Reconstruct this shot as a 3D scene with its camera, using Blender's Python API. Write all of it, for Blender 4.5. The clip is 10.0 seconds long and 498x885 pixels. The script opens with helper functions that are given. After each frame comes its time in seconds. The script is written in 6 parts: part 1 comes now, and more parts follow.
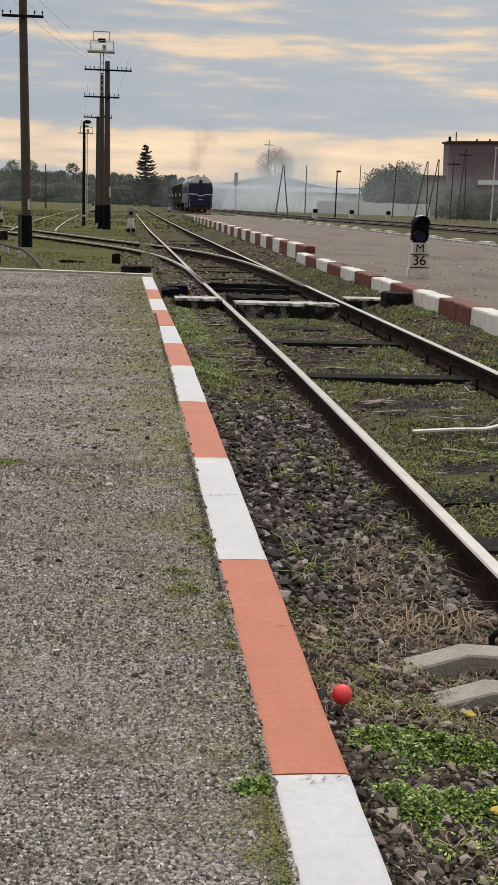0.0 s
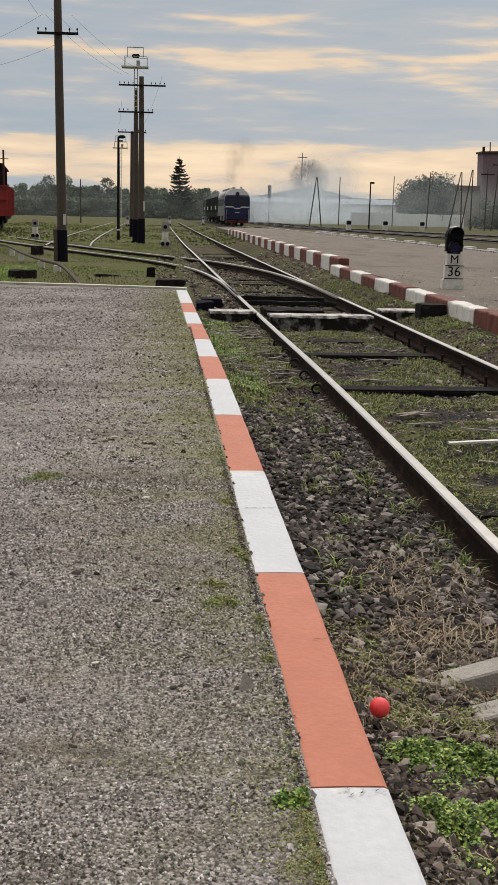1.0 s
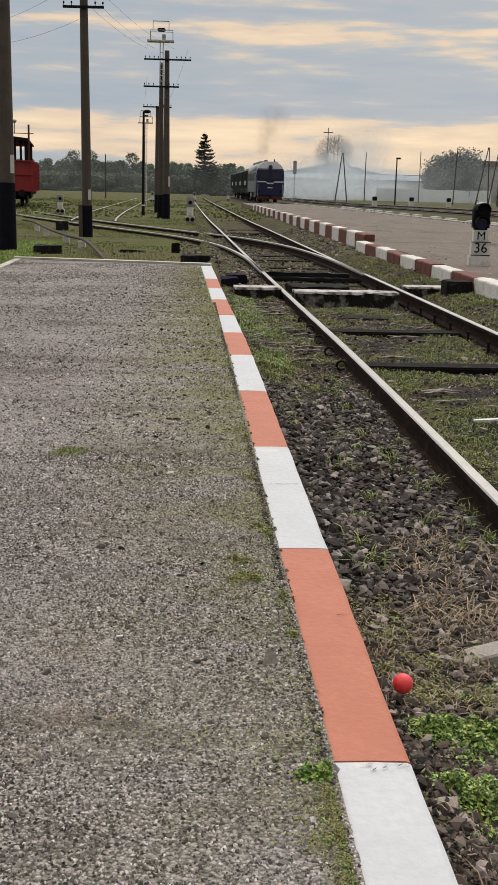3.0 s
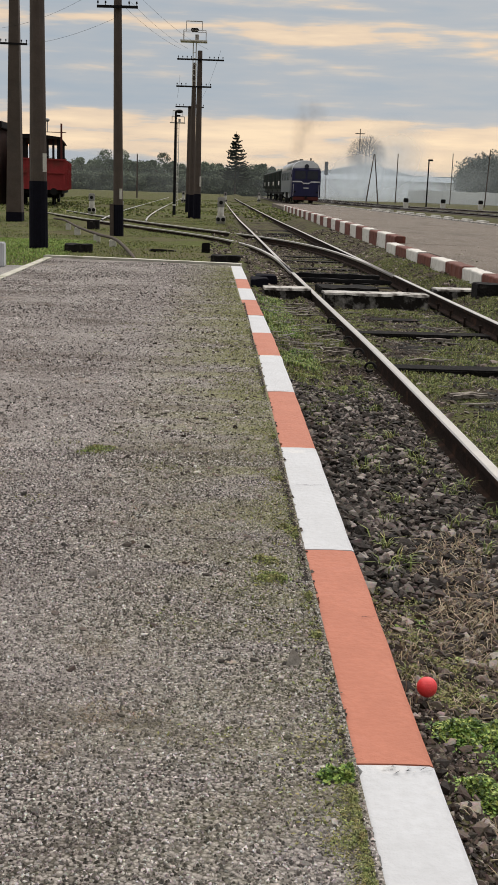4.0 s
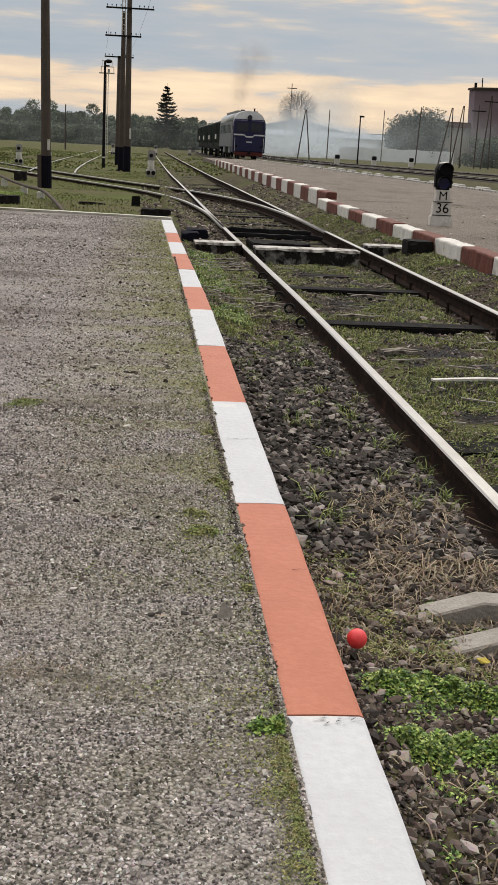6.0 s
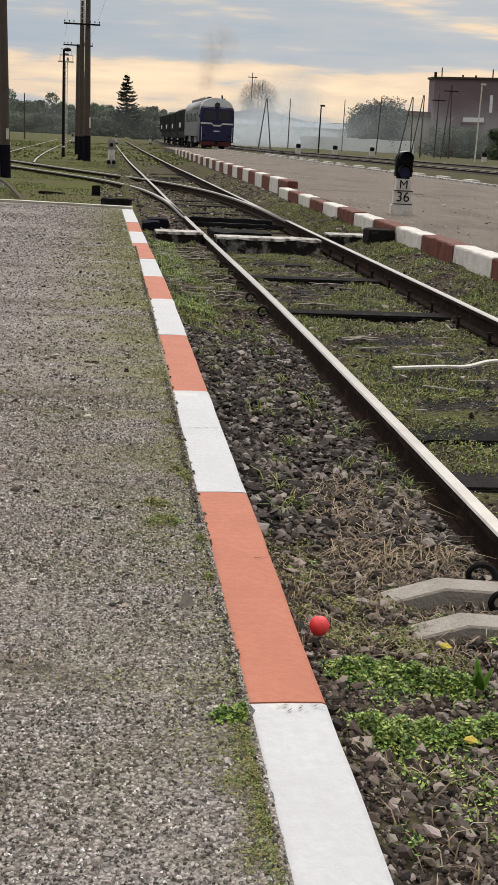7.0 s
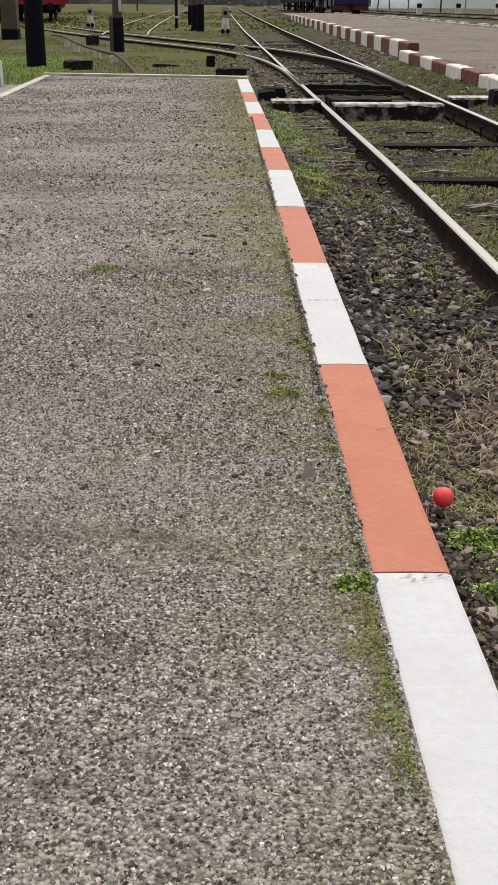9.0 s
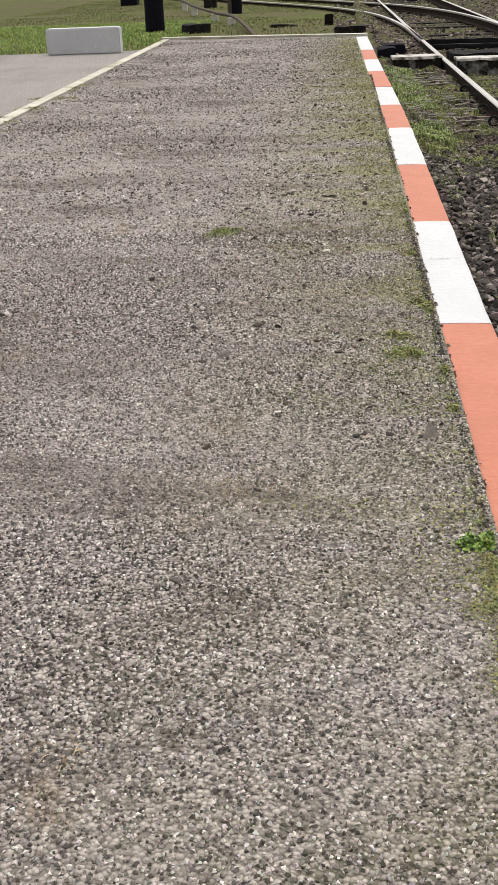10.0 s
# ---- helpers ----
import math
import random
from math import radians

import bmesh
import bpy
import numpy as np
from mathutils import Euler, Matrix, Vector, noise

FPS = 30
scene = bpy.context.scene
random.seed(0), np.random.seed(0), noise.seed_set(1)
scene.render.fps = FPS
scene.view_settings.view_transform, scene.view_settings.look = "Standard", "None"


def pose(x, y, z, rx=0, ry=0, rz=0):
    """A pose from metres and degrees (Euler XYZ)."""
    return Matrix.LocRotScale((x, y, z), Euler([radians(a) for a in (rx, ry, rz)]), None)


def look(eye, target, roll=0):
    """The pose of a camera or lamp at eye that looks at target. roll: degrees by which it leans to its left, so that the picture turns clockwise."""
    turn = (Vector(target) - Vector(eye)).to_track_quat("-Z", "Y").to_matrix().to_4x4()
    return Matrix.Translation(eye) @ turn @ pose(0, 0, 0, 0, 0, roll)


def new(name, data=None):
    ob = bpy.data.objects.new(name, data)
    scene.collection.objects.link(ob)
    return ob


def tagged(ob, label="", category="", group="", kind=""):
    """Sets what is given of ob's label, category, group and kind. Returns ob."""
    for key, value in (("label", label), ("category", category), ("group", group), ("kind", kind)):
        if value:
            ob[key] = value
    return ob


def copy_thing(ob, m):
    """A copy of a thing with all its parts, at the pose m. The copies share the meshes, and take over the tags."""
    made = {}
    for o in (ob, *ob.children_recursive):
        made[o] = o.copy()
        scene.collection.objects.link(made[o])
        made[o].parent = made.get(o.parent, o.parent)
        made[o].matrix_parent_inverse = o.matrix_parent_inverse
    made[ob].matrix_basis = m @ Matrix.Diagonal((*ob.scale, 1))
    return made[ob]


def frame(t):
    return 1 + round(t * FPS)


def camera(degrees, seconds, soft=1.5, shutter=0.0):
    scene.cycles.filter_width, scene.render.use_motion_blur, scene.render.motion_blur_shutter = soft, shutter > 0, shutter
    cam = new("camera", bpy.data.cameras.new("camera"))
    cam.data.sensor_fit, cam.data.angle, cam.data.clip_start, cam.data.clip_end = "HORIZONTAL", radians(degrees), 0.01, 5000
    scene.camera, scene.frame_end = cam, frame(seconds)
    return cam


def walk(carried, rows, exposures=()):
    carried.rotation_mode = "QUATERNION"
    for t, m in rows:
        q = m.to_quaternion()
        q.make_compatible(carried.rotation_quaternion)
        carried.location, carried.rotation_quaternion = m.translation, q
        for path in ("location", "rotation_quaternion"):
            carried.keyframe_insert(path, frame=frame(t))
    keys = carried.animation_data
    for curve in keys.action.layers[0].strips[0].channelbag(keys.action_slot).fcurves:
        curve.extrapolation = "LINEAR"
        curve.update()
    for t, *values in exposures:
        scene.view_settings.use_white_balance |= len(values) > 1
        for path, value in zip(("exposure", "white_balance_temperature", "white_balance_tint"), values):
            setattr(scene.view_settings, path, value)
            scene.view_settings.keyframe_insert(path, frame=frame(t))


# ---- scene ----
# camera and its path
cam = camera(24.9, 10.0)
PATH = [
    (0, (-0.451, -2.004, 1.103), (-0.233, -0.06, 0.686), 2.0),
    (0.5, (-0.454, -2.018, 1.111), (-0.271, -0.065, 0.718), 1.7),
    (1, (-0.458, -2.02, 1.111), (-0.301, -0.066, 0.713), 1.4),
    (1.5, (-0.458, -2.021, 1.11), (-0.316, -0.069, 0.697), 1.2),
    (2, (-0.461, -2.016, 1.107), (-0.321, -0.067, 0.679), 1.3),
    (3.5, (-0.461, -2.019, 1.107), (-0.37, -0.07, 0.667), 1.7),
    (4, (-0.46, -2.019, 1.107), (-0.393, -0.069, 0.667), 2.0),
    (4.5, (-0.459, -2.016, 1.106), (-0.393, -0.068, 0.658), 2.2),
    (5, (-0.457, -2.007, 1.1), (-0.363, -0.065, 0.632), 2.4),
    (5.5, (-0.46, -1.996, 1.092), (-0.317, -0.063, 0.601), 2.8),
    (6, (-0.459, -1.991, 1.088), (-0.267, -0.066, 0.579), 3.0),
    (7.5, (-0.448, -1.973, 1.073), (-0.181, -0.066, 0.531), 3.0),
    (8, (-0.449, -1.962, 1.065), (-0.181, -0.068, 0.48), 3.1),
    (8.5, (-0.449, -1.965, 1.065), (-0.255, -0.085, 0.409), 2.2),
    (9, (-0.45, -1.956, 1.055), (-0.404, -0.096, 0.321), 0.4),
    (9.5, (-0.461, -1.948, 1.042), (-0.581, -0.111, 0.261), -1.6),
    (10, (-0.456, -1.966, 1.049), (-0.62, -0.136, 0.259), -2.2),
]
walk(cam, [(t, look(eye, target, roll)) for t, eye, target, roll in PATH],
     exposures=[(0, 0.0), (5.0, 0.03), (7.5, 0.12), (8.5, 0.12), (9.2, 0.23), (10, 0.39)])

# world: overcast evening sky with warm streaks low over the horizon
def build_world():
    w = bpy.data.worlds.new("evening_sky")
    scene.world = w
    w.use_nodes = True
    nt = w.node_tree
    nt.nodes.clear()
    N, K = nt.nodes.new, nt.links.new

    def math_node(op, a, b=None, clamp=False):
        n = N("ShaderNodeMath")
        n.operation, n.use_clamp = op, clamp
        for i, v in enumerate((a, b)):
            if v is None:
                continue
            if isinstance(v, (int, float)):
                n.inputs[i].default_value = v
            else:
                K(v, n.inputs[i])
        return n.outputs[0]

    out, bg = N("ShaderNodeOutputWorld"), N("ShaderNodeBackground")
    sky = N("ShaderNodeTexSky")
    sky.sky_type, sky.sun_disc = "NISHITA", False
    sky.sun_elevation, sky.sun_rotation = radians(14), radians(20)
    tc, sep = N("ShaderNodeTexCoord"), N("ShaderNodeSeparateXYZ")
    K(tc.outputs["Generated"], sep.inputs[0])
    x, y, z = sep.outputs
    az = math_node("ARCTAN2", x, y)
    el = math_node("ARCSINE", z)
    # streaky cloud coordinates: long across, thin upwards
    def layer(sx, sz, ox, detail=5.0, rough=0.55):
        c = N("ShaderNodeCombineXYZ")
        K(math_node("ADD", math_node("MULTIPLY", az, sx), ox), c.inputs[0])
        K(math_node("MULTIPLY", el, sz), c.inputs[1])
        n = N("ShaderNodeTexNoise")
        n.inputs["Scale"].default_value, n.inputs["Detail"].default_value = 1.0, detail
        n.inputs["Roughness"].default_value = rough
        K(c.outputs[0], n.inputs["Vector"])
        return n.outputs["Fac"]
    broad, streak, fine = layer(6, 26, 3.1, 3.0, 0.5), layer(10, 72, 8.4, 4.0, 0.5), layer(16, 130, 1.7, 4.0, 0.55)
    # how warm the cloud is at each height above the horizon, broken up by the streaks
    band = N("ShaderNodeValToRGB")
    K(math_node("MULTIPLY", math_node("ADD", el, math_node("MULTIPLY", math_node("SUBTRACT", broad, 0.5), 0.018)), 1 / 0.26, True), band.inputs[0])
    heights = [(0.0, 0.46), (0.02, 0.52), (0.035, 0.80), (0.054, 0.74), (0.066, 0.30), (0.080, 0.22), (0.092, 0.44), (0.103, 0.36), (0.116, 0.40), (0.130, 0.66),
               (0.141, 0.36), (0.152, 0.38), (0.160, 0.38), (0.172, 0.22), (0.26, 0.28)]
    e = band.color_ramp.elements
    e[0].position, e[0].color = 0.0, (heights[0][1],) * 3 + (1,)
    e[1].position, e[1].color = 1.0, (heights[-1][1],) * 3 + (1,)
    for h, v in heights[1:-1]:
        e.new(h / 0.26).color = (v, v, v, 1)
    warmth = math_node("ADD", band.outputs[0], math_node("MULTIPLY", math_node("SUBTRACT", streak, 0.5), 0.95))
    warmth = math_node("ADD", warmth, math_node("MULTIPLY", math_node("SUBTRACT", broad, 0.5), 0.75))
    warmth = math_node("ADD", warmth, math_node("MULTIPLY", math_node("SUBTRACT", fine, 0.5), 0.70))
    ramp = N("ShaderNodeValToRGB")
    K(warmth, ramp.inputs[0])
    e = ramp.color_ramp.elements
    e[0].position, e[0].color = 0.10, (0.375, 0.435, 0.50, 1)
    e[1].position, e[1].color = 0.98, (0.94, 0.74, 0.52, 1)
    for q, c in ((0.40, (0.43, 0.465, 0.505)), (0.53, (0.55, 0.525, 0.50)), (0.64, (0.76, 0.605, 0.46))):
        e.new(q).color = (*c, 1)
    # clear sky shows faintly through the cloud; the cloud is brighter overhead
    thin = N("ShaderNodeMix")
    thin.data_type, thin.blend_type = "RGBA", "ADD"
    thin.inputs["Factor"].default_value = 0.0015
    K(ramp.outputs[0], thin.inputs["A"])
    K(sky.outputs[0], thin.inputs["B"])
    # warm evening light in the thick cloud overhead
    warm = N("ShaderNodeMix")
    warm.data_type = "RGBA"
    K(math_node("MULTIPLY", math_node("MAXIMUM", math_node("SUBTRACT", z, 0.22), 0.0), 3.0, True), warm.inputs["Factor"])
    K(thin.outputs["Result"], warm.inputs["A"])
    warm.inputs["B"].default_value = (0.455, 0.43, 0.405, 1)
    K(warm.outputs["Result"], bg.inputs["Color"])
    up = math_node("MAXIMUM", math_node("SUBTRACT", z, 0.2), 0.0)
    # the sunset side is bright; the cloud dims evenly towards the opposite horizon
    side = math_node("ADD", math_node("MULTIPLY", math_node("MULTIPLY", math_node("ADD", y, 0.7), 1 / 1.4, True), 0.65), 0.35)
    K(math_node("MULTIPLY", math_node("ADD", math_node("MULTIPLY", up, 7.0), 1.0), side), bg.inputs["Strength"])
    K(bg.outputs[0], out.inputs[0])


build_world()
sun = new("sun", bpy.data.lights.new("sun", "SUN"))
sun.data.energy, sun.data.angle, sun.data.color = 0.7, radians(25), (1.0, 0.93, 0.85)
sun.matrix_world = look((0, 0, 0), (-math.sin(radians(20)) * math.cos(radians(40)), -math.cos(radians(20)) * math.cos(radians(40)), -math.sin(radians(40))))

# materials
def material(name, base, dark=None, scale=8.0, rough=0.8, bump=0.15, fine=60.0, metal=0.0, spread=0.5, stain=None, stain_scale=1.2,
             stain_amount=0.5, each=0.0, voronoi=False, bump_scale=1.0):
    """Two-scale procedural surface: fine grain from base to dark, broad stains, relief, and a shade that differs from piece to piece."""
    m = bpy.data.materials.new(name)
    m.use_nodes = True
    nt = m.node_tree
    N, K = nt.nodes.new, nt.links.new
    bsdf = nt.nodes["Principled BSDF"]
    bsdf.inputs["Roughness"].default_value, bsdf.inputs["Metallic"].default_value = rough, metal
    if rough > 0.55:
        bsdf.inputs["Specular IOR Level"].default_value = 0.06 if max(base) < 0.06 else 0.2
    tc = N("ShaderNodeTexCoord")
    dark = dark or tuple(0.6 * c for c in base)

    def noise_tex(s, detail=6.0):
        n = N("ShaderNodeTexNoise")
        n.inputs["Scale"].default_value, n.inputs["Detail"].default_value = s, detail
        n.inputs["Roughness"].default_value = 0.6
        K(tc.outputs["Object"], n.inputs["Vector"])
        return n.outputs["Fac"]

    def rgb_mix(f, a, b, lo=0.35, hi=0.65):
        r = N("ShaderNodeMapRange")
        r.inputs["From Min"].default_value, r.inputs["From Max"].default_value = lo, hi
        K(f, r.inputs["Value"])
        n = N("ShaderNodeMix")
        n.data_type = "RGBA"
        K(r.outputs[0], n.inputs["Factor"])
        for v, k in ((a, "A"), (b, "B")):
            if isinstance(v, tuple):
                n.inputs[k].default_value = (*v, 1)
            else:
                K(v, n.inputs[k])
        return n.outputs["Result"]

    grain, broad = noise_tex(fine, 4.0), noise_tex(scale)
    colour = rgb_mix(grain, tuple(b + (d - b) * spread for b, d in zip(base, dark)), base)
    colour = rgb_mix(broad, tuple(b + (d - b) * 0.8 for b, d in zip(base, dark)), colour, 0.3, 0.55)
    if stain:
        colour = rgb_mix(noise_tex(stain_scale), colour, stain, 0.65 - 0.25 * stain_amount, 0.78 - 0.2 * stain_amount)
    if each:
        info, hsv, r = N("ShaderNodeObjectInfo"), N("ShaderNodeHueSaturation"), N("ShaderNodeMapRange")
        r.inputs["To Min"].default_value, r.inputs["To Max"].default_value = 1 - each, 1 + each
        K(info.outputs["Random"], r.inputs["Value"])
        K(r.outputs[0], hsv.inputs["Value"])
        K(colour, hsv.inputs["Color"])
        colour = hsv.outputs[0]
    K(colour, bsdf.inputs["Base Color"])
    if bump:
        b = N("ShaderNodeBump")
        b.inputs["Strength"].default_value, b.inputs["Distance"].default_value = bump, 0.02 * bump_scale
        if voronoi:
            v = N("ShaderNodeTexVoronoi")
            v.inputs["Scale"].default_value = fine
            K(tc.outputs["Object"], v.inputs["Vector"])
            K(v.outputs["Distance"], b.inputs["Height"])
        else:
            K(grain, b.inputs["Height"])
        K(b.outputs[0], bsdf.inputs["Normal"])
    return m


MAT = {
    "white_paint": material("white_paint", (0.525, 0.54, 0.57), (0.44, 0.45, 0.47), 3.0, 0.6, 0.25, 45, stain=(0.62, 0.61, 0.60), stain_scale=5, stain_amount=0.25),
    "orange_paint": material("orange_paint", (0.45, 0.172, 0.112), (0.36, 0.132, 0.085), 4.0, 0.65, 0.25, 45, stain=(0.43, 0.17, 0.12), stain_scale=4, stain_amount=0.4),
    "brick_paint": material("brick_paint", (0.165, 0.055, 0.038), (0.075, 0.028, 0.023), 4.0, 0.7, 0.3, 30, stain=(0.12, 0.05, 0.04), stain_scale=5),
    "dirty_white": material("dirty_white", (0.68, 0.67, 0.64), (0.45, 0.43, 0.40), 4.0, 0.75, 0.3, 30, stain=(0.33, 0.30, 0.26), stain_scale=4, stain_amount=0.35),
    "flaked_white": material("flaked_white", (0.58, 0.57, 0.55), (0.34, 0.32, 0.30), 6.0, 0.85, 0.5, 40, stain=(0.07, 0.06, 0.052), stain_scale=8, stain_amount=0.75),
    "flaked_dark": material("flaked_dark", (0.40, 0.39, 0.38), (0.16, 0.15, 0.14), 7.0, 0.9, 0.6, 40, stain=(0.014, 0.012, 0.011), stain_scale=6, stain_amount=1.3),
    "dry_wood": material("dry_wood", (0.30, 0.27, 0.235), (0.12, 0.105, 0.09), 9.0, 0.9, 0.6, 60, stain=(0.06, 0.05, 0.042), stain_scale=12, stain_amount=0.7),
    "cream_paint": material("cream_paint", (0.55, 0.54, 0.48), (0.36, 0.34, 0.29), 5.0, 0.8, 0.4, 40, stain=(0.25, 0.25, 0.17), stain_scale=2.5, stain_amount=0.6),
    "hut_brown": material("hut_brown", (0.085, 0.05, 0.043), (0.045, 0.03, 0.027), 1.0, 0.9, 0.2, 8, stain=(0.03, 0.026, 0.025), stain_scale=0.8),
    "concrete": material("concrete", (0.36, 0.34, 0.31), (0.22, 0.20, 0.18), 5.0, 0.9, 0.4, 90, stain=(0.18, 0.17, 0.14), stain_scale=3),
    "pole_concrete": material("pole_concrete", (0.10, 0.08, 0.07), (0.06, 0.048, 0.042), 3.0, 0.9, 0.3, 40, stain=(0.07, 0.06, 0.055), stain_scale=2),
    "tar": material("tar", (0.010, 0.010, 0.017), (0.005, 0.005, 0.008), 6.0, 0.9, 0.25, 30),
    "black_metal": material("black_metal", (0.016, 0.016, 0.018), (0.01, 0.009, 0.009), 8.0, 0.7, 0.15, 60),
    "rail_top": material("rail_top", (0.45, 0.43, 0.40), (0.30, 0.28, 0.26), 4.0, 0.36, 0.05, 120, metal=0.75),
    "rail_side": material("rail_side", (0.026, 0.018, 0.015), (0.012, 0.009, 0.008), 12.0, 0.95, 0.3, 90, stain=(0.05, 0.028, 0.02), stain_scale=9),
    "old_wood": material("old_wood", (0.020, 0.018, 0.018), (0.006, 0.006, 0.006), 9.0, 0.8, 0.8, 35, stain=(0.075, 0.068, 0.062), stain_scale=7, stain_amount=0.3, each=0.4),
    "stone": material("stone", (0.16, 0.14, 0.13), (0.08, 0.068, 0.062), 14.0, 0.85, 0.3, 120, stain=(0.26, 0.235, 0.215), stain_scale=22, stain_amount=0.5),
    "far_track": material("far_track", (0.055, 0.046, 0.04), (0.035, 0.03, 0.026), 2.0, 0.9, 0.3, 20),
}

MAT.update({
    "loco_blue": material("loco_blue", (0.012, 0.013, 0.070), (0.007, 0.008, 0.04), 1.5, 0.35, 0.05, 12, stain=(0.018, 0.018, 0.06), stain_scale=0.8),
    "loco_roof": material("loco_roof", (0.40, 0.42, 0.44), (0.28, 0.29, 0.30), 1.2, 0.4, 0.05, 10, stain=(0.2, 0.2, 0.2), stain_scale=0.7),
    "loco_side": material("loco_side", (0.12, 0.14, 0.155), (0.06, 0.07, 0.085), 1.2, 0.5, 0.05, 10),
    "window_dark": material("window_dark", (0.030, 0.035, 0.055), (0.018, 0.02, 0.03), 3.0, 0.12, 0.0, 20),
    "pale_line": material("pale_line", (0.62, 0.63, 0.66), (0.5, 0.5, 0.52), 3.0, 0.5, 0.0, 20),
    "red_paint": material("red_paint", (0.30, 0.036, 0.040), (0.20, 0.026, 0.028), 1.5, 0.6, 0.1, 12, stain=(0.16, 0.04, 0.035), stain_scale=1.2),
    "dark_red": material("dark_red", (0.10, 0.024, 0.022), (0.06, 0.018, 0.016), 1.5, 0.6, 0.1, 12),
    "wagon_dark": material("wagon_dark", (0.05, 0.062, 0.058), (0.026, 0.032, 0.031), 1.2, 0.75, 0.1, 8, stain=(0.07, 0.06, 0.05), stain_scale=0.6, each=0.25),
    "grey_steel": material("grey_steel", (0.34, 0.33, 0.32), (0.22, 0.21, 0.2), 4.0, 0.5, 0.1, 30),
    "glass_lens": material("glass_lens", (0.012, 0.014, 0.075), (0.01, 0.01, 0.05), 5.0, 0.15, 0.0, 20),
    "ball_red": material("ball_red", (0.80, 0.06, 0.07), (0.66, 0.04, 0.045), 30.0, 0.45, 0.1, 200),
    "leaf_green": material("leaf_green", (0.16, 0.30, 0.05), (0.08, 0.16, 0.022), 25.0, 0.6, 0.0, 120),
    # tree belt green, lightened in the colour to paint distance haze
    "far_foliage": material("far_foliage", (0.18, 0.215, 0.155), (0.105, 0.135, 0.10), 0.35, 0.9, 0.0, 3, each=0.3),
    "shrub_foliage": material("shrub_foliage", (0.10, 0.125, 0.075), (0.055, 0.07, 0.042), 0.5, 0.9, 0.0, 4, each=0.25),
    "fir_needle": material("fir_needle", (0.06, 0.072, 0.062), (0.035, 0.042, 0.037), 0.8, 0.9, 0.0, 5),
    "bark": material("bark", (0.08, 0.065, 0.055), (0.04, 0.033, 0.028), 3.0, 0.95, 0.3, 20),
    "twig": material("twig", (0.22, 0.21, 0.21), (0.15, 0.145, 0.145), 3.0, 0.95, 0.0, 20),
    "house_brick": material("house_brick", (0.205, 0.155, 0.185), (0.155, 0.118, 0.142), 0.4, 0.9, 0.1, 3),
    # bluish white with the brightness of haze painted in
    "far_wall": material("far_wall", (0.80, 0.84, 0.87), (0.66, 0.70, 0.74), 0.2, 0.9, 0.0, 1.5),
    # distance haze painted into the base colour of far woods and roof
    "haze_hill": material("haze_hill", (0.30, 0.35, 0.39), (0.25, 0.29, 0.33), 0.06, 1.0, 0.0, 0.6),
    "yellow_leaf": material("yellow_leaf", (0.55, 0.45, 0.08), (0.35, 0.27, 0.05), 40.0, 0.6, 0.0, 120),
    "black_letter": material("black_letter", (0.015, 0.015, 0.015), (0.01, 0.01, 0.01), 5.0, 0.6, 0.0, 20),
})


def smoke_material(name, colour, thin, thick, scale=0.35):
    """Thin diesel smoke: lit through by the sky, thinning out from the middle of each puff to its rim."""
    m = bpy.data.materials.new(name)
    m.use_nodes = True
    nt = m.node_tree
    nt.nodes.clear()
    N, K = nt.nodes.new, nt.links.new
    out, mix, both, tr, df, tl, n, r, tc = (N(k) for k in ("ShaderNodeOutputMaterial", "ShaderNodeMixShader", "ShaderNodeMixShader", "ShaderNodeBsdfTransparent", "ShaderNodeBsdfDiffuse",
                                                           "ShaderNodeBsdfTranslucent", "ShaderNodeTexNoise", "ShaderNodeMapRange", "ShaderNodeTexCoord"))
    for k in (df, tl):
        k.inputs["Color"].default_value = (*colour, 1)
    both.inputs[0].default_value = 0.5
    K(df.outputs[0], both.inputs[1]), K(tl.outputs[0], both.inputs[2])
    n.inputs["Scale"].default_value, n.inputs["Detail"].default_value = scale, 4
    K(tc.outputs["Object"], n.inputs["Vector"]), K(n.outputs["Fac"], r.inputs["Value"])
    r.inputs["From Min"].default_value, r.inputs["From Max"].default_value = 0.3, 0.7
    r.inputs["To Min"].default_value, r.inputs["To Max"].default_value = thin, thick
    # distance from the puff's middle, across and upwards
    centre, flat_y, length, rim, mul = (N(k) for k in ("ShaderNodeVectorMath", "ShaderNodeVectorMath", "ShaderNodeVectorMath", "ShaderNodeMapRange", "ShaderNodeMath"))
    centre.operation, flat_y.operation, length.operation, mul.operation = "SUBTRACT", "MULTIPLY", "LENGTH", "MULTIPLY"
    centre.inputs[1].default_value, flat_y.inputs[1].default_value = (0.5, 0.5, 0.5), (2, 0, 2)
    K(tc.outputs["Generated"], centre.inputs[0]), K(centre.outputs[0], flat_y.inputs[0]), K(flat_y.outputs[0], length.inputs[0])
    rim.interpolation_type = "SMOOTHSTEP"
    rim.inputs["From Min"].default_value, rim.inputs["From Max"].default_value = 0.85, 0.1
    K(length.outputs["Value"], rim.inputs["Value"])
    K(r.outputs[0], mul.inputs[0]), K(rim.outputs[0], mul.inputs[1])
    K(mul.outputs[0], mix.inputs[0]), K(tr.outputs[0], mix.inputs[1]), K(both.outputs[0], mix.inputs[2]), K(mix.outputs[0], out.inputs[0])
    return m


MAT["smoke"] = smoke_material("thin_smoke", (0.76, 0.84, 0.92), 0.42, 0.66)
MAT["haze"] = smoke_material("evening_haze", (0.70, 0.76, 0.78), 0.05, 0.12)
MAT["exhaust"] = smoke_material("exhaust_smoke", (0.42, 0.35, 0.32), 0.10, 0.34, 0.8)

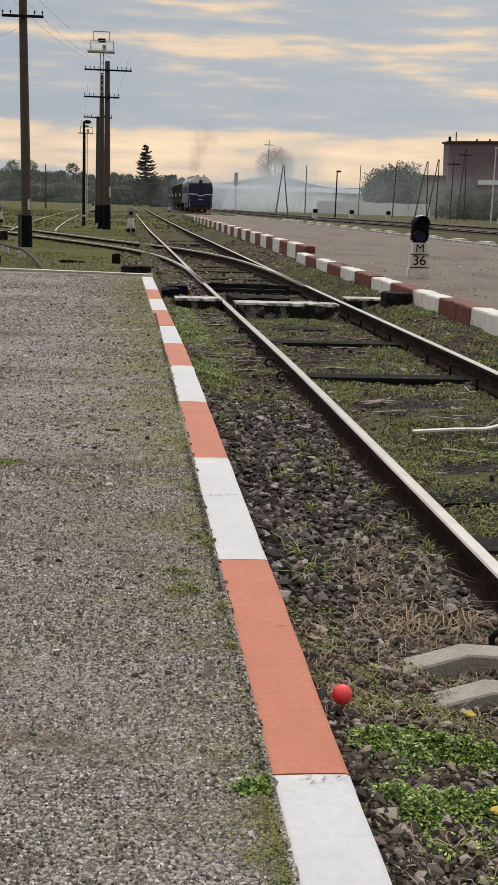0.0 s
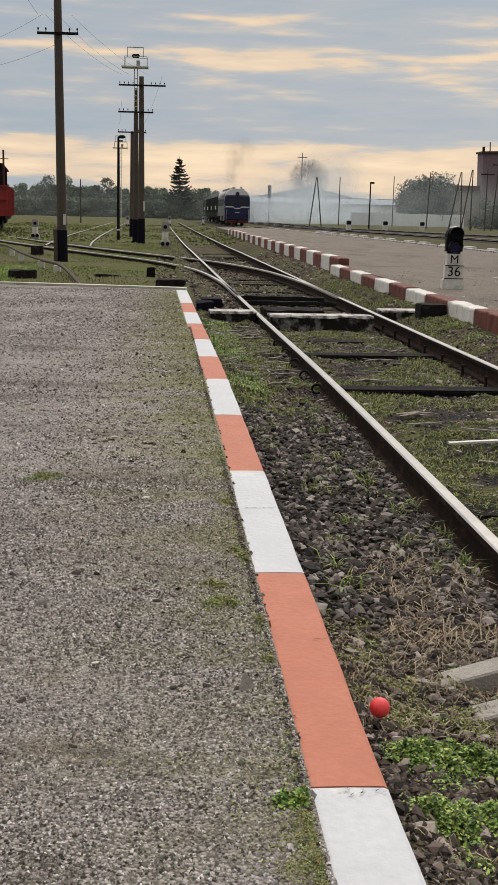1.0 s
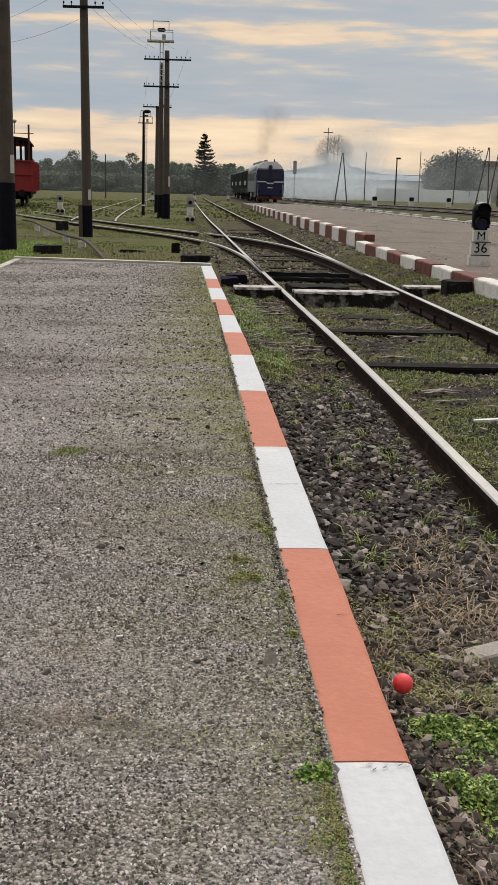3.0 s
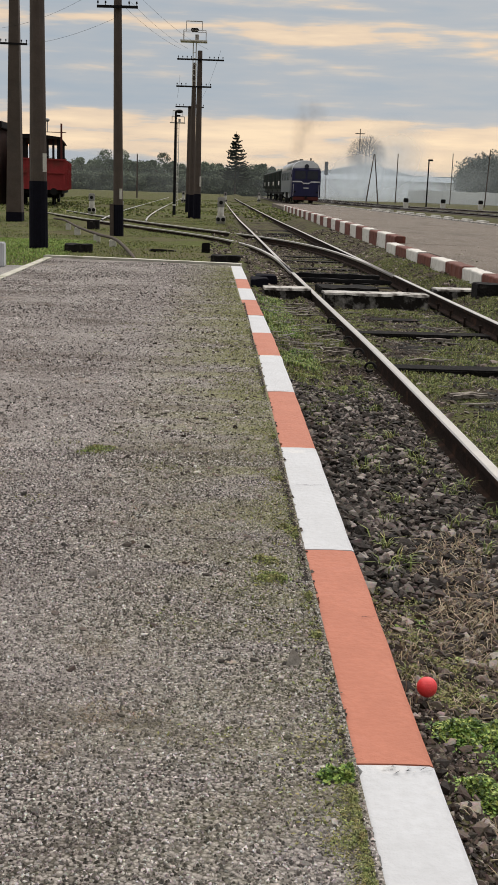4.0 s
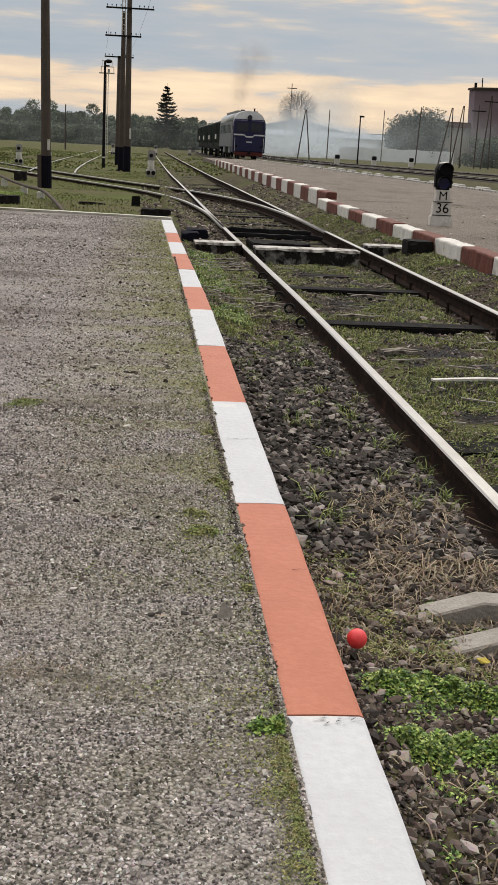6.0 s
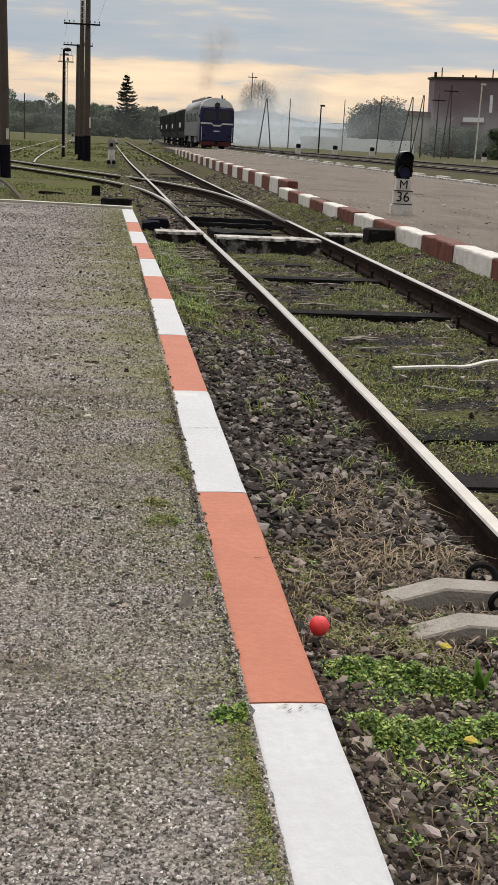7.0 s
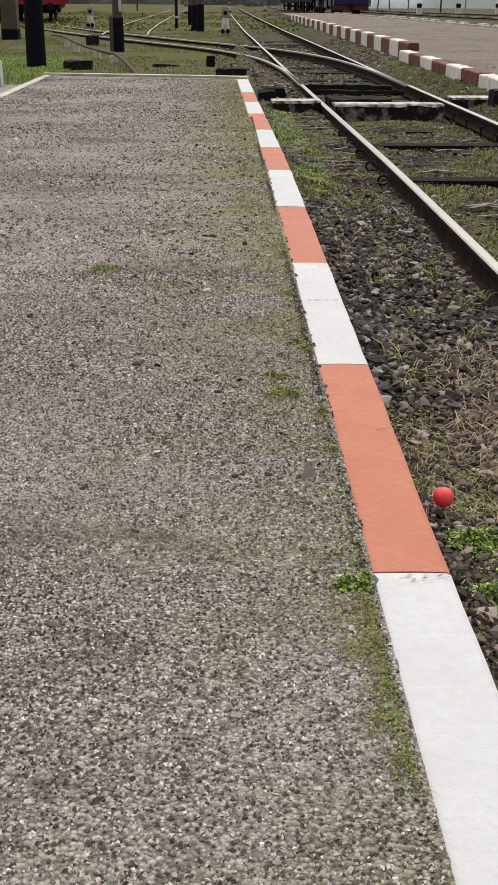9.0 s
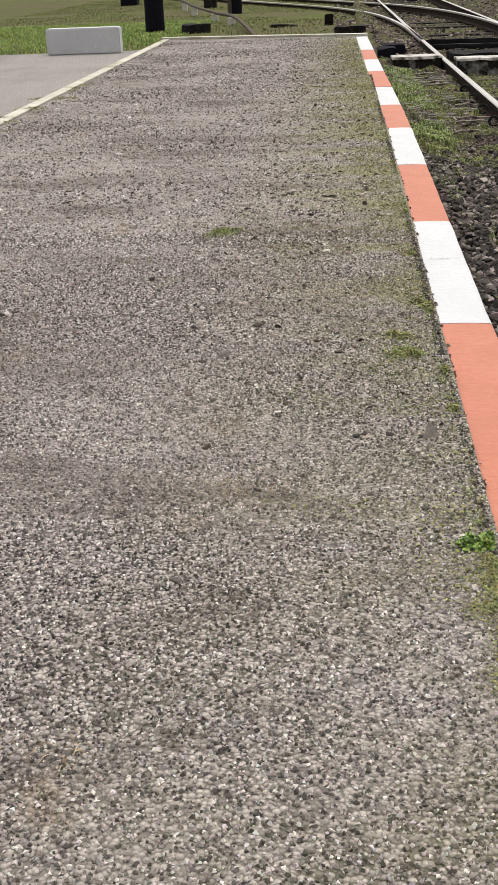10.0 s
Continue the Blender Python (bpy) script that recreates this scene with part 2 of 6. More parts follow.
# building tools
def mesh_object(name, verts, faces, mat, parent=None, label=""):
    me = bpy.data.meshes.new(name)
    me.from_pydata(verts, [], faces)
    me.update()
    for k in (mat if isinstance(mat, (list, tuple)) else [mat]):
        me.materials.append(MAT[k] if isinstance(k, str) else k)
    ob = new(name, me)
    ob.parent = parent
    if label:
        tagged(ob, label)
    return ob


def part(name, bm, mat, parent=None, label="", smooth=False):
    """Links a bmesh as one mesh object under a thing or a part."""
    me = bpy.data.meshes.new(name)
    bmesh.ops.recalc_face_normals(bm, faces=bm.faces)
    bm.to_mesh(me)
    bm.free()
    for k in (mat if isinstance(mat, (list, tuple)) else [mat]):
        me.materials.append(MAT[k] if isinstance(k, str) else k)
    if smooth:
        for p in me.polygons:
            p.use_smooth = True
    ob = new(name, me)
    ob.parent = parent
    if label:
        tagged(ob, label)
    return ob


def box(bm, x0, x1, y0, y1, z0, z1, bevel=0.0, m=None):
    g = bmesh.ops.create_cube(bm, size=1.0, matrix=Matrix.Translation(((x0 + x1) / 2, (y0 + y1) / 2, (z0 + z1) / 2)) @ Matrix.Diagonal((x1 - x0, y1 - y0, z1 - z0, 1)))
    vs = g["verts"]
    if bevel:
        es = list({e for v in vs for e in v.link_edges})
        r = bmesh.ops.bevel(bm, geom=es, offset=bevel, segments=2, affect="EDGES")
        vs = list({v for f in r["faces"] for v in f.verts} | {v for v in vs if v.is_valid})
    if m is not None:
        bmesh.ops.transform(bm, matrix=m, verts=vs)
    return vs


def rod(bm, a, b, r0, r1=None, seg=10):
    """A tapered round bar from a to b."""
    a, b = Vector(a), Vector(b)
    d = b - a
    q = d.to_track_quat("Z", "Y").to_matrix().to_4x4()
    g = bmesh.ops.create_cone(bm, cap_ends=True, segments=seg, radius1=r0, radius2=r0 if r1 is None else r1, depth=d.length, matrix=Matrix.Translation((a + b) / 2) @ q)
    return g["verts"]


def ball(bm, c, r, sx=1, sy=1, sz=1, sub=2):
    return bmesh.ops.create_icosphere(bm, subdivisions=sub, radius=r, matrix=Matrix.Translation(c) @ Matrix.Diagonal((sx, sy, sz, 1)))["verts"]


def empty(name, m=None, label="", category="", group="", kind=""):
    ob = new(name)
    ob.empty_display_size = 0.2
    if m is not None:
        ob.matrix_world = m
    return tagged(ob, label, category, group, kind)


def spline(pts, step):
    """Smooth line through points (Catmull-Rom), with places about step apart."""
    p = [np.array(q, float) for q in pts]
    p = [2 * p[0] - p[1]] + p + [2 * p[-1] - p[-2]]
    out = []
    for i in range(1, len(p) - 2):
        n = max(2, int(np.linalg.norm(p[i + 1] - p[i]) / step))
        for k in range(n):
            t = k / n
            out.append(0.5 * (2 * p[i] + (p[i + 1] - p[i - 1]) * t + (2 * p[i - 1] - 5 * p[i] + 4 * p[i + 1] - p[i + 2]) * t * t + (3 * p[i] - p[i - 1] - 3 * p[i + 1] + p[i + 2]) * t ** 3))
    out.append(p[-2])
    return np.array(out)


def offset_line(line, d):
    """The line shifted d metres to its right."""
    g = np.gradient(line[:, :2], axis=0)
    g /= np.linalg.norm(g, axis=1)[:, None]
    out = line.copy()
    out[:, 0] += d * g[:, 1]
    out[:, 1] -= d * g[:, 0]
    return out


RAIL = [(-0.065, -0.15), (0.065, -0.15), (0.062, -0.136), (0.012, -0.122), (0.009, -0.045), (0.030, -0.034), (0.030, -0.006),
        (0.023, 0.0), (-0.023, 0.0), (-0.030, -0.006), (-0.030, -0.034), (-0.009, -0.045), (-0.012, -0.122), (-0.062, -0.136)]


def rail(name, line, parent, worn=(6, 7, 8)):
    """A rail whose running surface follows the line; the worn top is bright, the sides are rusty."""
    g = np.gradient(line[:, :2], axis=0)
    g /= np.linalg.norm(g, axis=1)[:, None]
    n = len(RAIL)
    verts = [(p[0] + a * d[1], p[1] - a * d[0], p[2] + b) for p, d in zip(line, g) for a, b in RAIL]
    faces = [(i * n + k, i * n + (k + 1) % n, (i + 1) * n + (k + 1) % n, (i + 1) * n + k) for i in range(len(line) - 1) for k in range(n)]
    faces += [tuple(range(n))[::-1], tuple((len(line) - 1) * n + k for k in range(n))]
    ob = mesh_object(name, verts, faces, ["rail_side", "rail_top"], parent)
    for i, f in enumerate(ob.data.polygons):
        if i < (len(line) - 1) * n and i % n in worn:
            f.material_index = 1
    return ob

# ---- ground, platforms and tracks ----
KERB = 1.346   # length of a kerb stone
def smooth01(a, b, v):
    t = np.clip((v - a) / (b - a), 0, 1)
    return t * t * (3 - 2 * t)


def ground_z(x, y):
    """Height of the ground: low under the platforms, a shallow bed along the track, grass beyond the platform's end."""
    z = -0.25 - 0.03 * smooth01(0.75, 0.95, x) * smooth01(2.5, 2.2, x)
    z = z + 0.13 * np.exp(-np.clip(x, 0, None) / 0.30) * (x > -0.1)           # banked up against the kerb
    z = z + 0.045 * np.exp(-((x - 0.6) / 0.14) ** 2) + 0.03 * np.exp(-((x - 2.55) / 0.15) ** 2)
    z = z + 0.13 * smooth01(2.45, 2.85, x) * smooth01(3.7, 3.1, x) * smooth01(3, 6, y)
    z = z + 0.05 * smooth01(2.5, 3.1, x) * smooth01(3.7, 3.1, x)
    z = z + 0.10 * smooth01(0.5, -0.8, x) * smooth01(15.0, 17.0, y) * (1 - 0.55 * smooth01(21.0, 25.0, y))           # grass beyond the platform
    z = z - 0.10 * smooth01(40, 140, y)
    z = z - 0.25 * (smooth01(-0.05, -0.2, x) * smooth01(15.2, 14.9, y)) - 0.2 * smooth01(3.3, 3.6, x) * smooth01(9.0, 8.5, x)
    return z


def ground_bumps(x, y):
    return 0.022 * noise.noise((x * 1.6, y * 1.6, 0)) + 0.014 * noise.noise((x * 6, y * 6, 5))


def ground_top(x, y):
    """Height of the ground with its small bumps."""
    return ground_z(x, y) + np.array([ground_bumps(a, b) if -8 < a < 12 and b < 60 else 0.0 for a, b in zip(x, y)])


def build_ground():
    xs = np.unique(np.concatenate([-np.geomspace(12, 3000, 26), np.linspace(-12, -0.2, 60), np.linspace(-0.15, 3.3, 60), np.linspace(3.4, 14, 40), np.geomspace(14, 3000, 26)]))
    ys = np.unique(np.concatenate([-np.geomspace(6, 3000, 16), np.linspace(-5.5, 12, 150), np.linspace(12.2, 45, 110), np.geomspace(45, 4000, 60)]))
    X, Y = np.meshgrid(xs, ys)
    Z = ground_z(X, Y)
    for i in range(X.shape[0]):
        for j in range(X.shape[1]):
            if -8 < X[i, j] < 12 and Y[i, j] < 60:
                Z[i, j] += ground_bumps(X[i, j], Y[i, j])
    n, m = X.shape
    verts = np.stack([X, Y, Z], -1).reshape(-1, 3).tolist()
    faces = [(i * m + j, i * m + j + 1, (i + 1) * m + j + 1, (i + 1) * m + j) for i in range(n - 1) for j in range(m - 1)]
    ob = mesh_object("ground", verts, faces, ground_material())
    for p in ob.data.polygons:
        p.use_smooth = True
    return tagged(ob, "dark stony railway ground with patches of grass", "ground", kind="structure")


def ground_material():
    m = bpy.data.materials.new("railway_ground")
    m.use_nodes = True
    nt = m.node_tree
    N, K = nt.nodes.new, nt.links.new
    bsdf = nt.nodes["Principled BSDF"]
    bsdf.inputs["Roughness"].default_value = 0.95
    geo, sep = N("ShaderNodeNewGeometry"), N("ShaderNodeSeparateXYZ")
    K(geo.outputs["Position"], sep.inputs[0])

    def tex(scale, detail=6.0, kind="ShaderNodeTexNoise"):
        n = N(kind)
        n.inputs["Scale"].default_value = scale
        if kind == "ShaderNodeTexNoise":
            n.inputs["Detail"].default_value, n.inputs["Roughness"].default_value = detail, 0.62
        K(geo.outputs["Position"], n.inputs["Vector"])
        return n

    def rng(v, a, b, lo=0.0, hi=1.0):
        r = N("ShaderNodeMapRange")
        for k, q in (("From Min", a), ("From Max", b), ("To Min", lo), ("To Max", hi)):
            r.inputs[k].default_value = q
        K(v, r.inputs["Value"])
        return r.outputs[0]

    def calc(op, a, b):
        n = N("ShaderNodeMath")
        n.operation, n.use_clamp = op, True
        for i, v in enumerate((a, b)):
            if isinstance(v, (int, float)):
                n.inputs[i].default_value = v
            else:
                K(v, n.inputs[i])
        return n.outputs[0]

    def mix(f, a, b):
        n = N("ShaderNodeMix")
        n.data_type = "RGBA"
        K(f, n.inputs["Factor"])
        for v, k in ((a, "A"), (b, "B")):
            if isinstance(v, tuple):
                n.inputs[k].default_value = (*v, 1)
            else:
                K(v, n.inputs[k])
        return n.outputs["Result"]

    cells, grain, patch, broad = tex(38, kind="ShaderNodeTexVoronoi"), tex(90, 3), tex(2.3), tex(0.35)
    dirt = mix(rng(grain.outputs["Fac"], 0.35, 0.65), (0.014, 0.011, 0.009), (0.060, 0.049, 0.042))
    dirt = mix(rng(tex(9).outputs["Fac"], 0.4, 0.62), dirt, (0.068, 0.052, 0.041))
    green = mix(rng(grain.outputs["Fac"], 0.35, 0.65), (0.038, 0.050, 0.013), (0.13, 0.15, 0.042))
    green = mix(rng(broad.outputs["Fac"], 0.4, 0.6), green, (0.10, 0.092, 0.046))
    # grass grows in patches in the bed and closes to a meadow beyond the platform's end
    meadow = calc("MULTIPLY", rng(sep.outputs[1], 15.0, 17.5), rng(sep.outputs[0], 0.3, -0.6))
    far = rng(sep.outputs[1], 35, 70, 0.0, 0.5)
    cover = calc("ADD", calc("MAXIMUM", calc("MULTIPLY", meadow, 0.7), far), calc("MULTIPLY", rng(patch.outputs["Fac"], 0.43, 0.56, 0.0, 0.8), rng(sep.outputs[1], 28, 65, 1.0, 0.3)))
    # oil dripped between the rails
    oil = calc("MULTIPLY", calc("MULTIPLY", rng(sep.outputs[0], 1.05, 1.35), rng(sep.outputs[0], 2.15, 1.85)), calc("MULTIPLY", rng(sep.outputs[1], 2.0, 3.5), rng(sep.outputs[1], 16, 10)))
    oil = calc("MULTIPLY", oil, rng(tex(3.2).outputs["Fac"], 0.44, 0.54))
    K(mix(oil, mix(cover, dirt, green), (0.006, 0.006, 0.007)), bsdf.inputs["Base Color"])
    K(rng(oil, 0.0, 1.0, 0.95, 0.7), bsdf.inputs["Roughness"])
    bsdf.inputs["Specular IOR Level"].default_value = 0.1
    b = N("ShaderNodeBump")
    b.inputs["Strength"].default_value, b.inputs["Distance"].default_value = 0.7, 0.03
    K(cells.outputs["Distance"], b.inputs["Height"])
    K(b.outputs[0], bsdf.inputs["Normal"])
    return m


def asphalt_material(name, base, dark):
    """Worn asphalt with loose grit and smears of dirt."""
    m = material(name, base, dark, 1.6, 0.92, 0.9, 75, spread=0.9, voronoi=True, stain=tuple(0.72 * c for c in base), stain_scale=0.8, stain_amount=0.6, bump_scale=0.6)
    nt = m.node_tree
    N, K = nt.nodes.new, nt.links.new
    bsdf = nt.nodes["Principled BSDF"]
    src = bsdf.inputs["Base Color"].links[0].from_socket
    geo, n2 = N("ShaderNodeNewGeometry"), N("ShaderNodeTexNoise")
    n2.inputs["Scale"].default_value, n2.inputs["Detail"].default_value = 170, 2
    K(geo.outputs["Position"], n2.inputs["Vector"])
    # broad dirt and mud smears
    mp, n3, r3, m3 = N("ShaderNodeMapping"), N("ShaderNodeTexNoise"), N("ShaderNodeMapRange"), N("ShaderNodeMix")
    mp.inputs["Scale"].default_value = (1.1, 0.45, 1)
    n3.inputs["Scale"].default_value, n3.inputs["Detail"].default_value = 1.0, 9
    K(geo.outputs["Position"], mp.inputs[0]), K(mp.outputs[0], n3.inputs["Vector"]), K(n3.outputs["Fac"], r3.inputs["Value"])
    r3.inputs["From Min"].default_value, r3.inputs["From Max"].default_value = 0.48, 0.75
    m3.data_type = "RGBA"
    K(r3.outputs[0], m3.inputs["Factor"]), K(src, m3.inputs["A"])
    m3.inputs["B"].default_value = (*(0.8 * c for c in dark), 1)
    src = m3.outputs["Result"]
    # pale and dark grit
    for lo, hi, c in ((0.60, 0.66, (0.52, 0.49, 0.47)), (0.40, 0.34, (0.06, 0.055, 0.05))):
        r, mx = N("ShaderNodeMapRange"), N("ShaderNodeMix")
        r.inputs["From Min"].default_value, r.inputs["From Max"].default_value = lo, hi
        r.inputs["To Max"].default_value = 0.8
        K(n2.outputs["Fac"], r.inputs["Value"])
        mx.data_type = "RGBA"
        K(r.outputs[0], mx.inputs["Factor"]), K(src, mx.inputs["A"])
        mx.inputs["B"].default_value = (*c, 1)
        src = mx.outputs["Result"]
    K(src, bsdf.inputs["Base Color"])
    return m


def soil(nt, geo, colour, amount, dusty=0.45):
    """Trodden earth in long smears, blotches, pale dust and olive moss towards the kerb, laid over a colour by place."""
    N, K = nt.nodes.new, nt.links.new
    sep, mp = N("ShaderNodeSeparateXYZ"), N("ShaderNodeMapping")
    K(geo.outputs["Position"], sep.inputs[0]), K(geo.outputs["Position"], mp.inputs[0])
    mp.inputs["Scale"].default_value = (0.35, 1, 1)
    plain, across = geo.outputs["Position"], mp.outputs[0]

    def tex(vector, scale, detail=5.0, rough=0.6):
        n = N("ShaderNodeTexNoise")
        n.inputs["Scale"].default_value, n.inputs["Detail"].default_value, n.inputs["Roughness"].default_value = scale, detail, rough
        K(vector, n.inputs["Vector"])
        return n.outputs["Fac"]

    def rng(v, a, b, lo=0.0, hi=1.0):
        r = N("ShaderNodeMapRange")
        for k, q in (("From Min", a), ("From Max", b), ("To Min", lo), ("To Max", hi)):
            r.inputs[k].default_value = q
        K(v, r.inputs["Value"])
        return r.outputs[0]

    def times(a, b):
        n = N("ShaderNodeMath")
        n.operation = "MULTIPLY"
        K(a, n.inputs[0]), K(b, n.inputs[1])
        return n.outputs[0]

    def mix(f, a, b):
        n = N("ShaderNodeMix")
        n.data_type = "RGBA"
        K(f, n.inputs["Factor"])
        for v, k in ((a, "A"), (b, "B")):
            if isinstance(v, tuple):
                n.inputs[k].default_value = (*v, 1)
            else:
                K(v, n.inputs[k])
        return n.outputs["Result"]

    smear, blotch, dust = tex(across, 2.6, 7, 0.62), tex(across, 11.0, 6, 0.65), tex(plain, 0.9, 5)
    colour = mix(rng(dust, 0.44, 0.62, 0.0, dusty), colour, (0.42, 0.39, 0.37))
    colour = mix(rng(smear, 0.50, 0.64, 0.0, 0.70 * amount), colour, mix(rng(blotch, 0.35, 0.65), (0.10, 0.082, 0.073), (0.215, 0.185, 0.168)))
    colour = mix(rng(blotch, 0.56, 0.70, 0.0, 0.62 * amount), colour, (0.07, 0.058, 0.052))
    colour = mix(rng(tex(plain, 3.1, 4), 0.62, 0.72, 0.0, 0.5 * amount), colour, (0.27, 0.205, 0.14))
    moss = times(rng(sep.outputs[0], -1.0, -0.25), rng(tex(across, 4.0, 7, 0.65), 0.36, 0.58, 0.0, 0.85 * amount))
    moss = times(moss, rng(sep.outputs[1], 0.2, 4.0, 0.4, 1.0))
    return mix(moss, colour, mix(rng(tex(plain, 60, 3), 0.35, 0.65), (0.12, 0.13, 0.045), (0.29, 0.29, 0.12)))


def platform_material():
    """Broken-up asphalt: chips in many greys with dark gaps, trodden earth in long smears, pale dust, olive moss towards the kerb."""
    m = bpy.data.materials.new("worn_asphalt")
    m.use_nodes = True
    nt = m.node_tree
    N, K = nt.nodes.new, nt.links.new
    bsdf = nt.nodes["Principled BSDF"]
    bsdf.inputs["Roughness"].default_value, bsdf.inputs["Specular IOR Level"].default_value = 0.95, 0.15
    geo = N("ShaderNodeNewGeometry")

    def rng(v, a, b, lo=0.0, hi=1.0):
        r = N("ShaderNodeMapRange")
        for k, q in (("From Min", a), ("From Max", b), ("To Min", lo), ("To Max", hi)):
            r.inputs[k].default_value = q
        K(v, r.inputs["Value"])
        return r.outputs[0]

    def mix(f, a, b):
        n = N("ShaderNodeMix")
        n.data_type = "RGBA"
        K(f, n.inputs["Factor"])
        for v, k in ((a, "A"), (b, "B")):
            if isinstance(v, tuple):
                n.inputs[k].default_value = (*v, 1)
            else:
                K(v, n.inputs[k])
        return n.outputs["Result"]

    chips = N("ShaderNodeTexVoronoi")
    chips.inputs["Scale"].default_value = 105
    K(geo.outputs["Position"], chips.inputs["Vector"])
    shade = N("ShaderNodeSeparateColor")
    K(chips.outputs["Color"], shade.inputs[0])
    colour = mix(shade.outputs[0], (0.19, 0.172, 0.162), (0.50, 0.455, 0.432))
    colour = mix(rng(chips.outputs["Distance"], 0.50, 0.72, 0.0, 0.85), colour, (0.03, 0.027, 0.025))
    colour = soil(nt, geo, colour, 1.0)
    K(colour, bsdf.inputs["Base Color"])
    b = N("ShaderNodeBump")
    b.inputs["Strength"].default_value, b.inputs["Distance"].default_value = 0.9, 0.012
    inv = rng(chips.outputs["Distance"], 0.0, 0.8, 1.0, 0.0)
    K(inv, b.inputs["Height"]), K(b.outputs[0], bsdf.inputs["Normal"])
    return m


MAT["asphalt"] = platform_material()
MAT["asphalt_path"] = asphalt_material("path_asphalt", (0.34, 0.325, 0.315), (0.21, 0.20, 0.19))
MAT["asphalt_far"] = asphalt_material("second_asphalt", (0.225, 0.19, 0.158), (0.12, 0.10, 0.082))
ground = build_ground()


KERB_ENDS = [-6.73, -5.384, -4.04, -2.69, -1.346, 0.0, 1.346, 2.77, 4.16, 5.54, 6.75, 7.98, 9.38, 10.67, 12.0, 14.28]
KERB_SIDE = [0, 0, 0, 0, 0, 0, 0, 0, 0, 0, -0.008, -0.022, -0.042, -0.055, -0.066, -0.09]


def kerb_side(y):
    """How far the kerb has bent away from the rails."""
    return np.interp(y, KERB_ENDS, KERB_SIDE)


def near_top(x, y):
    """Height of the near platform's surface."""
    return 0.014 + 0.005 * np.sin(1.9 * x + 0.7 * y) * np.sin(2.3 * y - 0.8 * x) + 0.003 * np.sin(4.1 * x + 1.3) * np.sin(3.7 * y)


def slab(name, x0, x1, y0, y1, z0, z1, mat, label, nx=40, ny=120, x1_far=None, skew=0.0):
    """A paved slab with a slightly uneven top and closed sides."""
    xs, ys = np.linspace(x0, x1, nx), np.linspace(y0, y1, ny)
    grow = [1.0 if x1_far is None else 1 + ((x1_far - x0) / (x1 - x0) - 1) * (y - y0) / (y1 - y0) for y in ys]
    if skew:
        grow = [1 + float(kerb_side(y)) / (x1 - x0) for y in ys]
    verts = [(x0 + (x - x0) * g, y + skew * (x1 - x) / (x1 - x0) * max(0.0, y) / y1, z1 - 0.022 + near_top(x, y)) for y, g in zip(ys, grow) for x in xs]
    faces = [(i * nx + j, i * nx + j + 1, (i + 1) * nx + j + 1, (i + 1) * nx + j) for i in range(ny - 1) for j in range(nx - 1)]
    ring = [j for j in range(nx)] + [i * nx + nx - 1 for i in range(1, ny)] + [(ny - 1) * nx + j for j in range(nx - 2, -1, -1)] + [i * nx for i in range(ny - 2, 0, -1)]
    k = len(verts)
    verts += [(verts[i][0], verts[i][1], z0) for i in ring]
    n = len(ring)
    faces += [(ring[a], k + a, k + (a + 1) % n, ring[(a + 1) % n]) for a in range(n)]
    ob = mesh_object(name, verts, faces, mat)
    return tagged(ob, label, "platform", kind="structure")


slab("platform_near", -2.84, -0.158, -7, 14.29, -0.5, 0.022, "asphalt", "worn grey asphalt platform strewn with grit and moss", ny=160, skew=0.47)
slab("path", -9.0, -2.98, -7, 14.0, -0.5, -0.05, "asphalt_path", "grey asphalt path beside the platform")
slab("platform_far", 3.28, 11.4, 6.5, 21.41, -0.5, 0.11, "asphalt_far", "brownish asphalt of the second platform", x1_far=10.3)
slab("platform_far_high", 3.40, 10.30, 21.405, 80, -0.5, 0.112, "asphalt_far", "brownish asphalt of the second platform's far part", x1_far=7.1)

# tracks: centre lines
GAUGE = 1.54
LINES = {
    "main": [(1.60, -6, -0.1), (1.60, 0, -0.1), (1.585, 6, -0.1), (1.53, 10, -0.1), (1.46, 15, -0.1), (1.38, 23, -0.1), (1.27, 33, -0.1), (1.14, 48, -0.12), (1.0, 92, -0.18), (0.9, 150, -0.25)],
    "turnout": [(1.46, 15.0, -0.1), (1.36, 19, -0.1), (1.0, 23.0, -0.1), (0.25, 26.4, -0.1), (-0.85, 29.4, -0.1), (-2.1, 32.4, -0.1), (-3.6, 36.2, -0.1), (-5.6, 42, -0.12), (-8.0, 50, -0.15)],
    "left": [(-3.75, 38.5, -0.13), (-4.05, 46, -0.14), (-4.35, 60, -0.15), (-4.8, 90, -0.2), (-5.3, 130, -0.25)],
    "loco": [(13.2, 5, -0.12), (11.9, 25, -0.12), (10.4, 50, -0.12), (9.2, 80, -0.10), (8.65, 110, -0.20), (8.4, 140, -0.36), (8.3, 260, -0.4)],
    "outer": [(34, 20, -0.06), (30.5, 50, -0.08), (26.5, 80, -0.12), (21.5, 110, -0.18), (17.5, 140, -0.22), (15, 260, -0.25)],
    "right": [(24, 20, -0.08), (21.5, 50, -0.10), (18.5, 80, -0.14), (15.5, 110, -0.19), (13.5, 140, -0.22), (12.5, 260, -0.25)],
}


